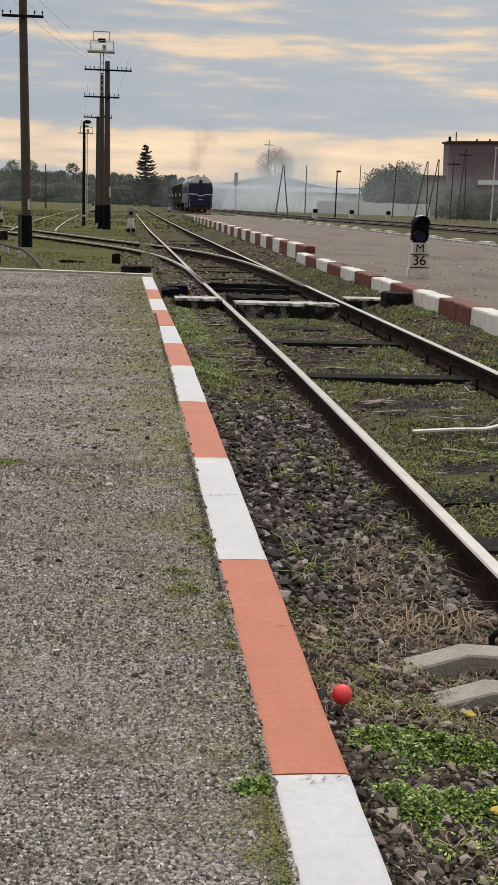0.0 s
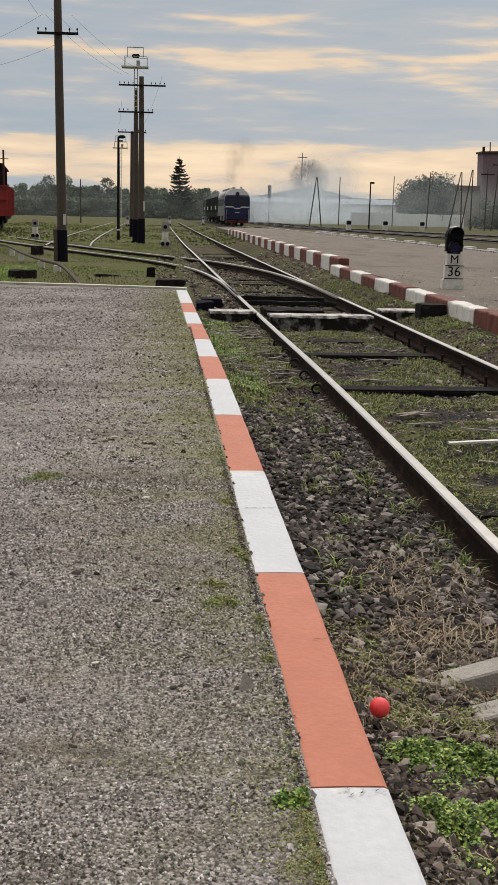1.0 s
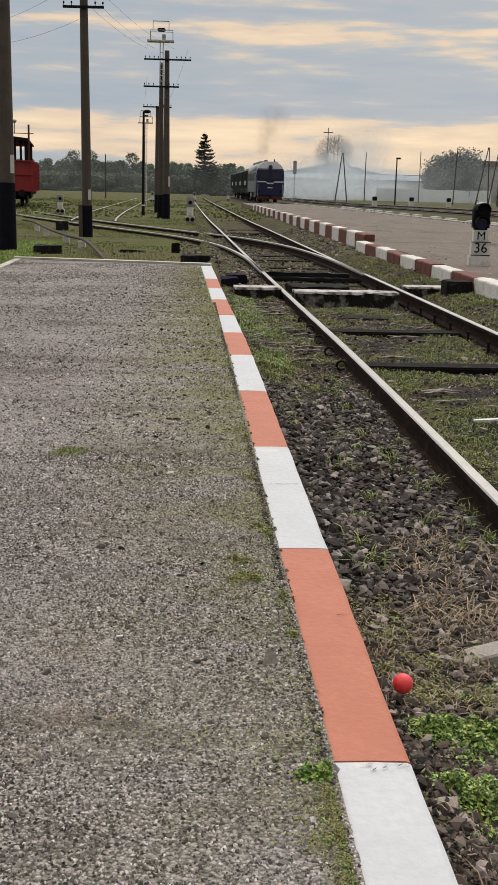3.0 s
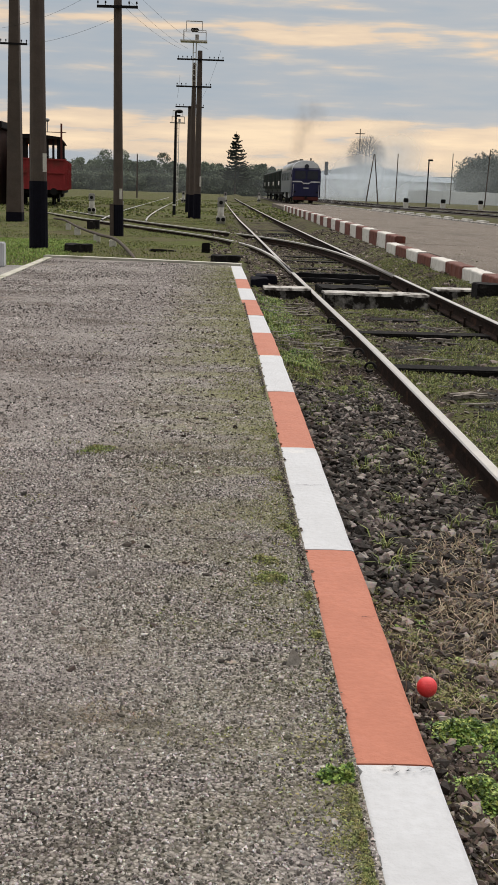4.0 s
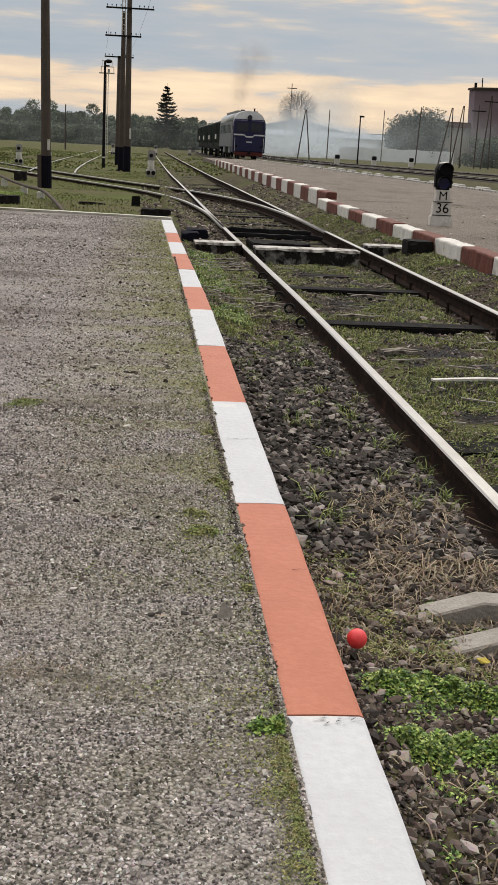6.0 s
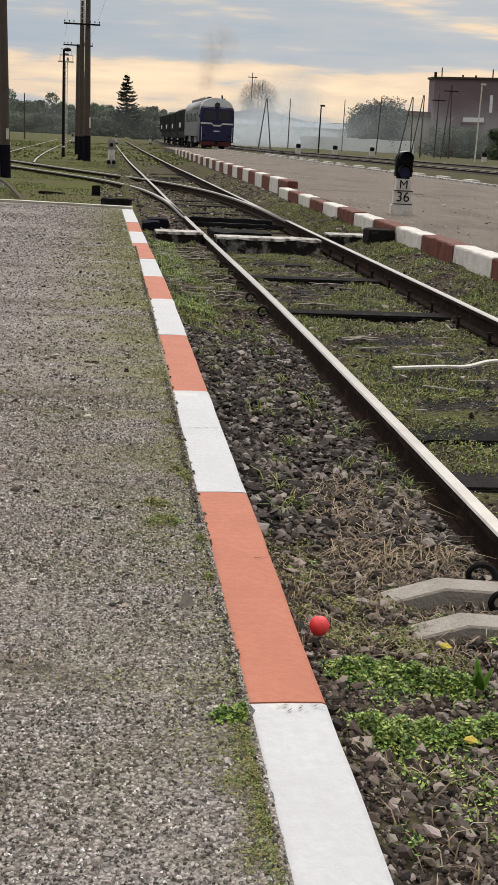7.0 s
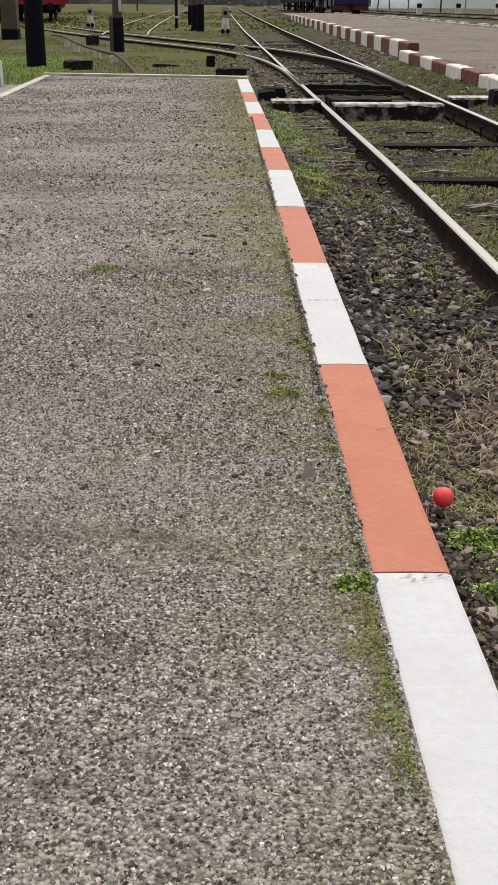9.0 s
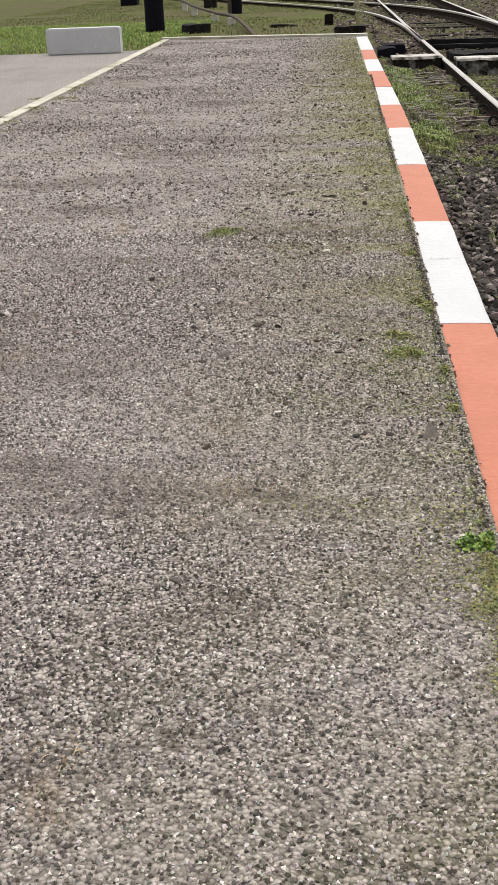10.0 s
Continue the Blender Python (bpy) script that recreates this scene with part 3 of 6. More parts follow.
def track_bed(key, label):
    """A low dark ballast bank under a far track."""
    line = spline(LINES[key], 3.0)
    a, b, c, d = (offset_line(line, k) for k in (-2.1, -1.5, 1.5, 2.1))
    verts = [(p[0], p[1], p[2] + dz) for row in zip(a, b, c, d) for p, dz in zip(row, (-0.45, -0.095, -0.095, -0.45))]
    faces = [(i * 4 + k, i * 4 + k + 1, i * 4 + 5 + k, i * 4 + 4 + k) for i in range(len(line) - 1) for k in range(3)]
    tagged(mesh_object("track_bed", verts, faces, "far_track"), label, "track bed", kind="structure")


track_bed("loco", "dark ballast bank beside the second platform")
track_bed("right", "dark ballast bank of the outer yard track")
track_bed("outer", "dark ballast bank of the outermost yard track")


def sleeper_mesh(w, length, h):
    bm = bmesh.new()
    box(bm, -length / 2, length / 2, -w / 2, w / 2, -h, 0, 0.012)
    for v in bm.verts:
        v.co += Vector(noise.noise_vector(v.co * 5)) * 0.008
    me = bpy.data.meshes.new("sleeper")
    bm.to_mesh(me)
    bm.free()
    me.materials.append(MAT["old_wood"])
    return me


PROUD = (17, 20)   # sleepers of the main track that stand clear of the earth


def build_track(key, label, spacing, y_limit, worn=(6, 7, 8)):
    line = spline(LINES[key], 0.7)
    t = empty("railway_track", None, label, "railway track", "tracks", "structure")
    for s in (-1, 1):
        l = offset_line(line, s * GAUGE / 2)
        rail("rail", l, t, worn)
    me = sleeper_mesh(0.24, 2.7, 0.18)
    dist = np.concatenate([[0], np.cumsum(np.linalg.norm(np.diff(line[:, :2], axis=0), axis=1))])
    d, n = 0.4, 0
    while d < dist[-1] and n < 290:
        p = np.array([np.interp(d, dist, line[:, a]) for a in range(3)])
        q = np.array([np.interp(d + 0.1, dist, line[:, a]) for a in range(3)])
        if p[1] > y_limit:
            break
        ob = new("sleeper", me)
        ob.parent = t
        ang = math.atan2(q[1] - p[1], q[0] - p[0]) - math.pi / 2
        ob.matrix_basis = Matrix.Translation((p[0] + random.uniform(-.05, .05), p[1], p[2] - 0.148 + (0.012 if key == "main" and n in PROUD else random.uniform(-.065, -0.012)))) @ Matrix.Rotation(ang + random.uniform(-.02, .02), 4, "Z")
        d += spacing * random.uniform(0.93, 1.07)
        n += 1
    return t


build_track("main", "single railway track with worn bright rails on old wooden sleepers", 0.73, 90)
build_track("turnout", "track branching off over a switch towards the siding", 0.75, 50, (5, 6, 7, 8, 9))
build_track("left", "siding track between grass verges", 0.75, 70, (5, 6, 7, 8, 9))
build_track("loco", "track on dark ballast beside the second platform", 0.9, 60)
build_track("outer", "outermost yard track on dark ballast", 0.9, 30)
build_track("right", "outer yard track on dark ballast", 0.9, 60)


def kerb_stone(w, length, h, bevel, mat, seed, rough=0.0035, ragged=0.0):
    """One kerb stone lying along y from the origin, its top outer edge at x = 0; the inner edge is broken and smeared."""
    n = 56 if ragged else 14
    prof = [(-w, -h), (-w, -0.012), (-w + 0.004, 0.0), (-w * 0.5, 0.0015), (-bevel, 0.0), (-bevel * 0.3, -bevel * 0.3), (0.0, -bevel), (0.002, -h * 0.5), (0.002, -h)]
    k = len(prof)
    verts, faces = [], []
    for i in range(n + 1):
        y = 0.003 + (length - 0.006) * i / n
        q = Vector((seed, y * 26, 3))
        j = ragged * (max(0.0, noise.noise(q)) * 1.5 + 0.5 * noise.noise(q * 2.7) + max(0.0, noise.noise(Vector((seed, y * 5, 9)))) - 0.35)
        for c, (x, z) in enumerate(prof):
            d = Vector(noise.noise_vector(Vector((x, y, z)) * (4 + 500 * (rough - 0.0035)) + Vector((seed, 0, 0)))) * rough
            verts.append((x + d.x + (j if c in (1, 2) else 0.0), y + (d.y if 0 < i < n else 0.3 * d.y), z + d.z))
    for i in range(n):
        for c in range(k):
            faces.append((i * k + c, i * k + (c + 1) % k, (i + 1) * k + (c + 1) % k, (i + 1) * k + c))
    faces += [tuple(range(k))[::-1], tuple(n * k + c for c in range(k))]
    me = bpy.data.meshes.new("kerb_stone")
    me.from_pydata(verts, [], [f[::-1] for f in faces])
    me.update()
    me.materials.append(MAT[mat])
    return me


def build_kerb(name, label, x, y0, n, top, w, h, mats, bevel, first, rough=0.0035, uneven=0.005, ln=KERB):
    """A row of equal stones that face the track from its far side."""
    k = empty(name, None, label, "kerb", kind="structure")
    data = {(c, s): kerb_stone(w, ln, h, bevel, mats[c], s * 7.3, rough) for c in (0, 1) for s in (0, 1, 2)}
    for i in range(n):
        ob = new("kerb_stone", data[((i + first) % 2, i % 3)])
        ob.parent = k
        ob.matrix_basis = pose(x(y0 + i * ln), y0 + (i + 1) * ln, top + random.uniform(-uneven, uneven), 0, 0, 180 + random.uniform(-.03, .03))
    return k


def build_near_kerb():
    """The kerb of the near platform: blocks of slightly different lengths, bending gently away from the rails."""
    k = empty("kerb_near", None, "platform kerb painted in white and orange blocks", "kerb", kind="structure")
    ends, side = KERB_ENDS, KERB_SIDE
    for i in range(len(ends) - 1):
        ln = ends[i + 1] - ends[i]
        ob = new("kerb_stone", kerb_stone(0.162, ln, 0.32, 0.012, ("white_paint", "orange_paint")[i % 2], 1.7 + i * 3.1, 0.0035, 0.011))
        ob.parent = k
        ob.matrix_basis = pose(side[i], ends[i], 0.008 + random.uniform(-.0012, .0012), 0, 0, math.degrees(math.atan2(side[i] - side[i + 1], ln)))
    # hairline cracks and lifted flakes of paint
    for y, x0, x1, wav in ((2.13, -0.135, -0.02, 0.02), (4.17, -0.12, -0.03, 0.008), (3.83, -0.11, -0.085, 0.01), (0.78, -0.05, -0.015, 0.02)):
        bm = bmesh.new()
        rows = []
        for i in range(15):
            x = x0 + (x1 - x0) * i / 14
            yy, hw = y + wav * noise.noise((x * 30, y, 0)), 0.0016 * (0.35 + abs(noise.noise((x * 90, y, 4))) * 2)
            rows.append([bm.verts.new((x, yy + d, 0.0125)) for d in (-hw, hw)])
        for p, q in zip(rows[:-1], rows[1:]):
            bm.faces.new((p[0], q[0], q[1], p[1]))
        part("crack", bm, "tar", k, "dark hairline crack")
    rf = random.Random(21)
    for i in range(16):
        bm = bmesh.new()
        x, y = rf.uniform(-0.105, -0.008), -0.022 + 0.010 * math.sin(i * 1.3) + rf.uniform(-.006, .006)
        a, l = rf.uniform(-.7, .7), rf.uniform(.003, .010)
        vs = [bm.verts.new((x + l * u * math.cos(a) - v * math.sin(a), y + l * u * math.sin(a) + v * math.cos(a), 0.0125 + 0.0012 * (u > 0))) for u, v in ((-1, -.0008), (0.2, -.0016), (1, .0004), (-.1, .0014))]
        bm.faces.new(vs)
        part("paint_flake", bm, "tar" if i % 3 else "flaked_white", k)
    return k


edge = empty("edge_stones", None, "row of short white stones along the yard track", "kerb", kind="structure")
bm = bmesh.new()
box(bm, -0.15, 0.15, -0.55, 0.55, -0.4, 0.0, 0.03)
me = bpy.data.meshes.new("edge_stone")
bm.to_mesh(me)
bm.free()
me.materials.append(MAT["dirty_white"])
yard_line = offset_line(spline(LINES["loco"], 1.0), 2.3)
for i in range(17):
    p = yard_line[np.argmin(np.abs(yard_line[:, 1] - (30 + 3.4 * i)))]
    ob = new("edge_stone", me)
    ob.parent = edge
    ob.matrix_basis = pose(p[0], p[1], p[2] + 0.06, 0, 0, 4 + random.uniform(-3, 3))
build_near_kerb()
build_kerb("kerb_far", "chipped second platform kerb painted white and brick red", lambda y: 3.08 - 0.006 * (y - 8), 6.97, 12, 0.115, 0.20, 0.40, ("brick_paint", "dirty_white"), 0.022, 0, rough=0.014, uneven=0.009, ln=1.19)
build_kerb("kerb_high", "taller platform kerb painted white and brick red", lambda y: 3.2, 21.4, 30, 0.24, 0.22, 0.5, ("brick_paint", "dirty_white"), 0.03, 0, rough=0.012, uneven=0.008)
# ---- the yard: edges, beams, signals, poles ----
def strip(name, a, b, w, z0, z1, mat, label):
    """A long painted edging stone from a to b."""
    a, b = Vector((*a, 0)), Vector((*b, 0))
    n = max(8, int((b - a).length / 0.25))
    d = (b - a).normalized()
    s = Vector((d.y, -d.x, 0)) * w / 2
    verts, faces = [], []
    for i in range(n + 1):
        p = a.lerp(b, i / n)
        j = 0.010 * noise.noise((i * 0.7, w, 2))
        for off, z in ((-s, z0), (-s, z1 + j * .5), (s, z1 + j * .5), (s, z0)):
            q = p + off + s * j
            verts.append((q.x, q.y, z))
    for i in range(n):
        for k in range(4):
            faces.append((i * 4 + k, i * 4 + (k + 1) % 4, i * 4 + 4 + (k + 1) % 4, i * 4 + 4 + k))
    faces += [(0, 1, 2, 3), (n * 4 + 3, n * 4 + 2, n * 4 + 1, n * 4)]
    return tagged(mesh_object(name, verts, faces, mat), label, "kerb", kind="structure")


strip("edging_end", (-2.98, 14.89), (-0.10, 14.39), 0.17, -0.4, 0.045, "cream_paint", "narrow white painted edging across the platform's end")
strip("edging_side", (-2.91, -7), (-2.91, 14.78), 0.10, -0.4, 0.025, "cream_paint", "narrow white painted edging along the path")
strip("edging_far", (10.42, 22), (7.27, 80), 0.2, -0.3, 0.15, "flaked_white", "white painted far edge of the second platform")


def timber(name, x0, x1, y0, y1, z0, z1, mats, label, category, yaw=0.0):
    """A weathered beam with worn corners; its paint, where it has any, lies on the top face."""
    t = empty(name, pose((x0 + x1) / 2, (y0 + y1) / 2, z0, 0, 0, yaw), label, category)
    lx, ly, h = x1 - x0, y1 - y0, z1 - z0
    bm = bmesh.new()
    box(bm, -lx / 2, lx / 2, -ly / 2, ly / 2, 0, h, 0.012)
    es = [e for e in bm.edges if abs((e.verts[0].co - e.verts[1].co).x) > 0.5 * lx]
    bmesh.ops.subdivide_edges(bm, edges=es, cuts=10, use_grid_fill=True)
    for v in bm.verts:
        v.co += Vector(noise.noise_vector(v.co * 6 + Vector((x0, y0, 0)))) * 0.018
    part("beam", bm, mats[0], t)
    if len(mats) > 1:
        n = max(4, int(lx / 0.12))
        verts, faces = [], []
        for i in range(n + 1):
            x = -lx / 2 + lx * i / n
            e = 0.025 * noise.noise((x * 7, y0, 1))
            verts += [(x, -ly / 2 - 0.012 + e * .3, h - 0.02 + e), (x, -ly / 2 - 0.010 + abs(e), h + 0.006), (x, ly / 2 - 0.05 + 2 * e, h + 0.008), (x, ly / 2 - 0.05 + 2 * e, h - 0.02)]
        for i in range(n):
            for k in range(3):
                faces.append((i * 4 + k, i * 4 + k + 1, i * 4 + 5 + k, i * 4 + 4 + k))
            faces.append((i * 4 + 3, i * 4, i * 4 + 4, i * 4 + 7))
        faces += [(0, 3, 2, 1), (n * 4, n * 4 + 1, n * 4 + 2, n * 4 + 3)]
        mesh_object("paint_layer", verts, faces, mats[1], t, "flaking white paint")
    return t


timber("crossing_beam", 0.13, 0.70, 11.75, 12.1, -0.26, -0.07, ("flaked_dark", "flaked_white"), "short dark beam with flaking white top beside the rail", "beam", 2)
timber("crossing_beam", 0.86, 2.14, 11.70, 12.05, -0.30, -0.10, ("flaked_dark", "flaked_white"), "dark timber with flaking white top between the rails", "beam", 3)
timber("crossing_beam", 2.32, 2.90, 12.2, 12.55, -0.26, -0.06, ("flaked_dark", "flaked_white"), "short dark beam with a white top by the far kerb", "beam", 4)
timber("point_box", 0.0, 0.22, 12.5, 12.9, -0.22, -0.02, ("tar",), "small black box beside the platform's end", "box")
timber("point_box", 0.10, 0.40, 13.9, 14.3, -0.22, -0.08, ("tar",), "low black box between platform and rail", "box")
timber("point_box", 2.72, 3.04, 11.7, 12.0, -0.24, 0.06, ("old_wood",), "dark weathered timber block against the far kerb", "box")
timber("cable_box", -3.25, -2.74, 18.9, 19.3, -0.26, 0.00, ("old_wood",), "dark weathered wooden box in the grass", "box", 6)
timber("cable_box", -0.54, -0.05, 16.8, 17.2, -0.26, 0.00, ("old_wood",), "dark weathered box behind the platform's end", "box", -4)
timber("cable_box", -4.2, -3.85, 31.0, 31.4, -0.26, 0.06, ("old_wood",), "dark weathered box beside the branching track", "box", 3)
timber("old_board", -1.75, -1.25, 20.2, 20.45, -0.2, -0.12, ("old_wood",), "dark rotten board lying in the grass", "board", 5)
timber("marker_post", -0.75, -0.59, 20.4, 20.5, -0.26, 0.03, ("old_wood",), "rusty brown stub in the grass", "post")
timber("point_machine", 0.95, 1.75, 13.3, 13.9, -0.30, -0.17, ("old_wood",), "flat black point machine between the rails", "machine", 3)
timber("tie_rod", 0.80, 2.15, 14.75, 14.82, -0.22, -0.16, ("black_metal",), "black switch rod across the track", "rod", 1)
timber("tie_rod", 0.75, 2.10, 15.6, 15.68, -0.22, -0.15, ("black_metal",), "black switch rod across the track", "rod", 1)

b = empty("white_block", pose(-3.85, 13.72, -0.06, 0, 0, 2), "long low white painted concrete block at the grass edge", "block")
bm = bmesh.new()
box(bm, -0.49, 0.49, -0.12, 0.12, 0, 0.33, 0.015)
part("block_body", bm, "white_paint", b)


def bent_pipe():
    """A bent steel tube carried low on three concrete stubs."""
    t = empty("pipe_rail", None, "bent grey steel pipe on low white concrete stubs", "pipe rail")
    line = spline([(-5.9, 36.5, -0.10), (-4.9, 31.5, 0.02), (-3.95, 27.0, 0.0), (-3.05, 23.2, 0.0), (-2.5, 21.2, 0.0), (-1.95, 18.2, -0.12), (-1.75, 17.2, -0.24)], 0.4)
    bm = bmesh.new()
    rings = []
    for p, d in zip(line, np.gradient(line, axis=0)):
        d = d / np.linalg.norm(d)
        u = np.cross(d, (0, 0, 1.0))
        v = np.cross(u, d)
        rings.append([bm.verts.new(p + 0.032 * (u * math.cos(k * 0.7854) + v * math.sin(k * 0.7854))) for k in range(8)])
    for p, q in zip(rings[:-1], rings[1:]):
        for k in range(8):
            bm.faces.new((p[k], p[(k + 1) % 8], q[(k + 1) % 8], q[k]))
    bm.faces.new(rings[0]), bm.faces.new(rings[-1][::-1])
    part("pipe", bm, "pole_concrete", t, smooth=True)
    for x, y in ((-2.58, 21.4), (-3.12, 23.5), (-4.0, 27.2), (-4.6, 30.1)):
        bm = bmesh.new()
        box(bm, x - .07, x + .07, y - .07, y + .07, -0.3, -0.02, 0.015)
        part("stub", bm, "dirty_white", t)


bent_pipe()


def text_mesh(name, s, size, m, mat, parent):
    c = bpy.data.curves.new(name, "FONT")
    c.body, c.size, c.align_x, c.align_y, c.extrude = s, size, "CENTER", "CENTER", 0.002
    tmp = new(name, c)
    me = bpy.data.meshes.new_from_object(tmp)
    bpy.data.objects.remove(tmp)
    me.materials.clear()
    me.materials.append(MAT[mat])
    ob = new(name, me)
    ob.parent = parent
    ob.matrix_basis = m
    return ob


def signal_m36():
    t = empty("dwarf_signal", pose(3.77, 14.3, 0.09, 0, 0, -4), "dwarf signal with black head on white post lettered M 36", "railway signal")
    bm = bmesh.new()
    box(bm, -0.155, 0.155, -0.10, 0.10, 0, 0.16, 0.015)
    part("foot", bm, "dirty_white", t)
    bm = bmesh.new()
    box(bm, -0.13, 0.13, -0.08, 0.08, 0.16, 0.35, 0.01)
    part("number_board", bm, "dirty_white", t)
    bm = bmesh.new()
    box(bm, -0.105, 0.105, -0.07, 0.07, 0.35, 0.52, 0.01)
    part("letter_board", bm, "dirty_white", t)
    for z in (0.165, 0.35):
        bm = bmesh.new()
        box(bm, -0.14, 0.14, -0.09, -0.083, z - 0.006, z + 0.006)
        part("joint_line", bm, "black_letter", t)
    text_mesh("letter", "M", 0.17, pose(0, -0.075, 0.435, 90), "black_letter", t)
    text_mesh("number", "36", 0.20, pose(0, -0.085, 0.262, 90), "black_letter", t)
    bm = bmesh.new()
    box(bm, -0.12, 0.12, -0.05, 0.13, 0.52, 0.78, 0.03)
    rod(bm, (0, -0.05, 0.78), (0, 0.13, 0.78), 0.12, seg=24)
    head = part("signal_head", bm, "black_metal", t)
    for z, mat in ((0.80, "black_metal"), (0.615, "glass_lens")):
        bm = bmesh.new()
        rod(bm, (0, -0.052, z), (0, -0.075, z), 0.085, 0.075, seg=24)
        part("lens", bm, mat, head, "dark blue glass lens" if mat == "glass_lens" else "unlit black lens")
        bm = bmesh.new()
        n = 16
        ring = []
        for i in range(n + 1):
            a = math.pi * i / n
            ring.append([bm.verts.new((r * math.cos(a), y, z + r * math.sin(a))) for r, y in ((0.095, -0.05), (0.100, -0.05), (0.103, -0.17), (0.098, -0.17))])
        for p, q in zip(ring[:-1], ring[1:]):
            for k in range(4):
                bm.faces.new((p[k], p[(k + 1) % 4], q[(k + 1) % 4], q[k]))
        part("hood", bm, "black_metal", head)
    bm = bmesh.new()
    ball(bm, (0, 0.04, 0.885), 0.07, 1.1, 1, 0.35)
    part("cap", bm, "dirty_white", head, "pale cap on the black head")


signal_m36()


def small_signal(x, y, h, label):
    t = empty("dwarf_signal", pose(x, y, -0.2), label, "railway signal")
    bm = bmesh.new()
    box(bm, -0.17, 0.17, -0.1, 0.1, 0, 0.30 * h, 0.02)
    part("foot", bm, "dirty_white", t)
    bm = bmesh.new()
    rod(bm, (0, 0, 0.30 * h), (0, 0, 0.62 * h), 0.12, seg=14)
    part("post", bm, "dirty_white", t)
    bm = bmesh.new()
    box(bm, -0.13, 0.13, -0.1, 0.1, 0.62 * h, h, 0.03)
    head = part("signal_head", bm, "grey_steel", t)
    for s in (-1, 1):
        bm = bmesh.new()
        rod(bm, (s * 0.09, -0.11, 0.16), (s * 0.09, -0.20, 0.16), 0.075, seg=12)
        part("lamp", bm, "black_metal", t)
    bm = bmesh.new()
    rod(bm, (0, -0.1, 0.8 * h), (0, -0.13, 0.8 * h), 0.07, seg=12)
    part("lens", bm, "black_metal", head)


small_signal(-0.34, 39.8, 0.95, "white dwarf signal with two black lamps on grass")
small_signal(-5.9, 48.0, 0.85, "small white dwarf signal beside the siding")
for x, y in ((-3.2, 90.0), (0.2, 100.0), (3.6, 112.0), (-6.5, 70.0)):
    small_signal(x, y, 0.9, "small white marker signal far along the tracks")


def pole(name, x, y, top, w0, w1, tar_z, label, arms=(), lean=(0.0, 0.0), plate=None, square=False, stub=0.0):
    """A tapered pole with a tarred foot, crossarms with insulators, a number plate and a stub bound to it."""
    t = empty(name, pose(x, y, -0.28, lean[0], lean[1], 0), label, "pole")
    H, zt = top + 0.28, tar_z + 0.28
    seg = 4 if square else 14
    wz = w0 + (w1 - w0) * zt / H
    f = 0.7071 / 0.5 if square else 1.0
    bm = bmesh.new()
    vs = rod(bm, (0, 0, zt), (0, 0, H), wz / 2 * f, w1 / 2 * f, seg)
    if square:
        bmesh.ops.rotate(bm, verts=vs, matrix=Matrix.Rotation(math.pi / 4, 3, "Z"))
    part("shaft", bm, "pole_concrete", t)
    bm = bmesh.new()
    vs = rod(bm, (0, 0, 0), (0, 0, zt), w0 / 2 * f + 0.008, wz / 2 * f + 0.008, seg)
    if square:
        bmesh.ops.rotate(bm, verts=vs, matrix=Matrix.Rotation(math.pi / 4, 3, "Z"))
    part("tarred_foot", bm, "tar", t, "black tarred foot")
    for z, half, off in arms:
        bm = bmesh.new()
        box(bm, -half + off, half + off, -w1 / 2 - 0.06, -w1 / 2, z + 0.28 - 0.03, z + 0.28 + 0.03)
        arm = part("crossarm", bm, "black_metal", t)
        n = max(2, int(half / 0.22))
        for i in range(n):
            for s in (-1, 1):
                bm = bmesh.new()
                px = off + s * half * (0.95 - 0.75 * i / n)
                rod(bm, (px, -w1 / 2 - 0.03, z + 0.31), (px, -w1 / 2 - 0.03, z + 0.37), 0.01, seg=6)
                rod(bm, (px, -w1 / 2 - 0.03, z + 0.36), (px, -w1 / 2 - 0.03, z + 0.41), 0.024, 0.016, seg=8)
                part("insulator", bm, "black_metal", arm)
    if plate:
        bm = bmesh.new()
        box(bm, plate[0] - 0.035, plate[0] + 0.035, -w0 / 2 - 0.03, -w0 / 2 - 0.015, plate[1] + 0.28, plate[2] + 0.28)
        part("plate", bm, "dirty_white", t, "small white number plate")
    if stub:
        bm = bmesh.new()
        box(bm, -w0 / 2 - stub + 0.03, -w0 / 2 + 0.02, -0.11, 0.11, 0, stub * 8, 0.01)
        part("stub", bm, "pole_concrete", t, "grey concrete stub")
    return t


pole("line_pole", -3.82, 19.7, 8.0, 0.34, 0.20, 1.1, "grey line pole with tarred foot and white plate", [(7.0, 0.6, 0)], plate=(0.15, 1.27, 1.6))
pole("line_pole", -2.99, 27.5, 6.15, 0.26, 0.19, 0.58, "brown line pole bound to a concrete stub", [(5.33, 0.5, 0)], plate=(0.08, 0.72, 0.98), lean=(0, -0.6), stub=0.11)
pole("line_pole", -7.0, 35.4, 8.0, 0.50, 0.24, 0.10, "stout grey pole on a black square foot", [(5.25, 0.42, 0), (6.8, 0.6, 0)], square=True, lean=(0, 0.4))
pole("line_pole", -1.30, 45.1, 6.35, 0.30, 0.19, 0.80, "dark line pole with two crossarms and tarred foot", [(6.0, 0.93, 0.03), (4.97, 0.70, -0.22)], lean=(0, -0.2), plate=(0.12, 1.1, 1.5))
pole("line_pole", -1.56, 46.2, 6.0, 0.26, 0.17, 0.75, "dark line pole standing close beside its twin", (), lean=(0, 0.0))
pole("line_pole", -1.97, 56, 4.95, 0.24, 0.16, 0.70, "slim dark pole with a thin crossarm", [(4.9, 0.7, 0)])


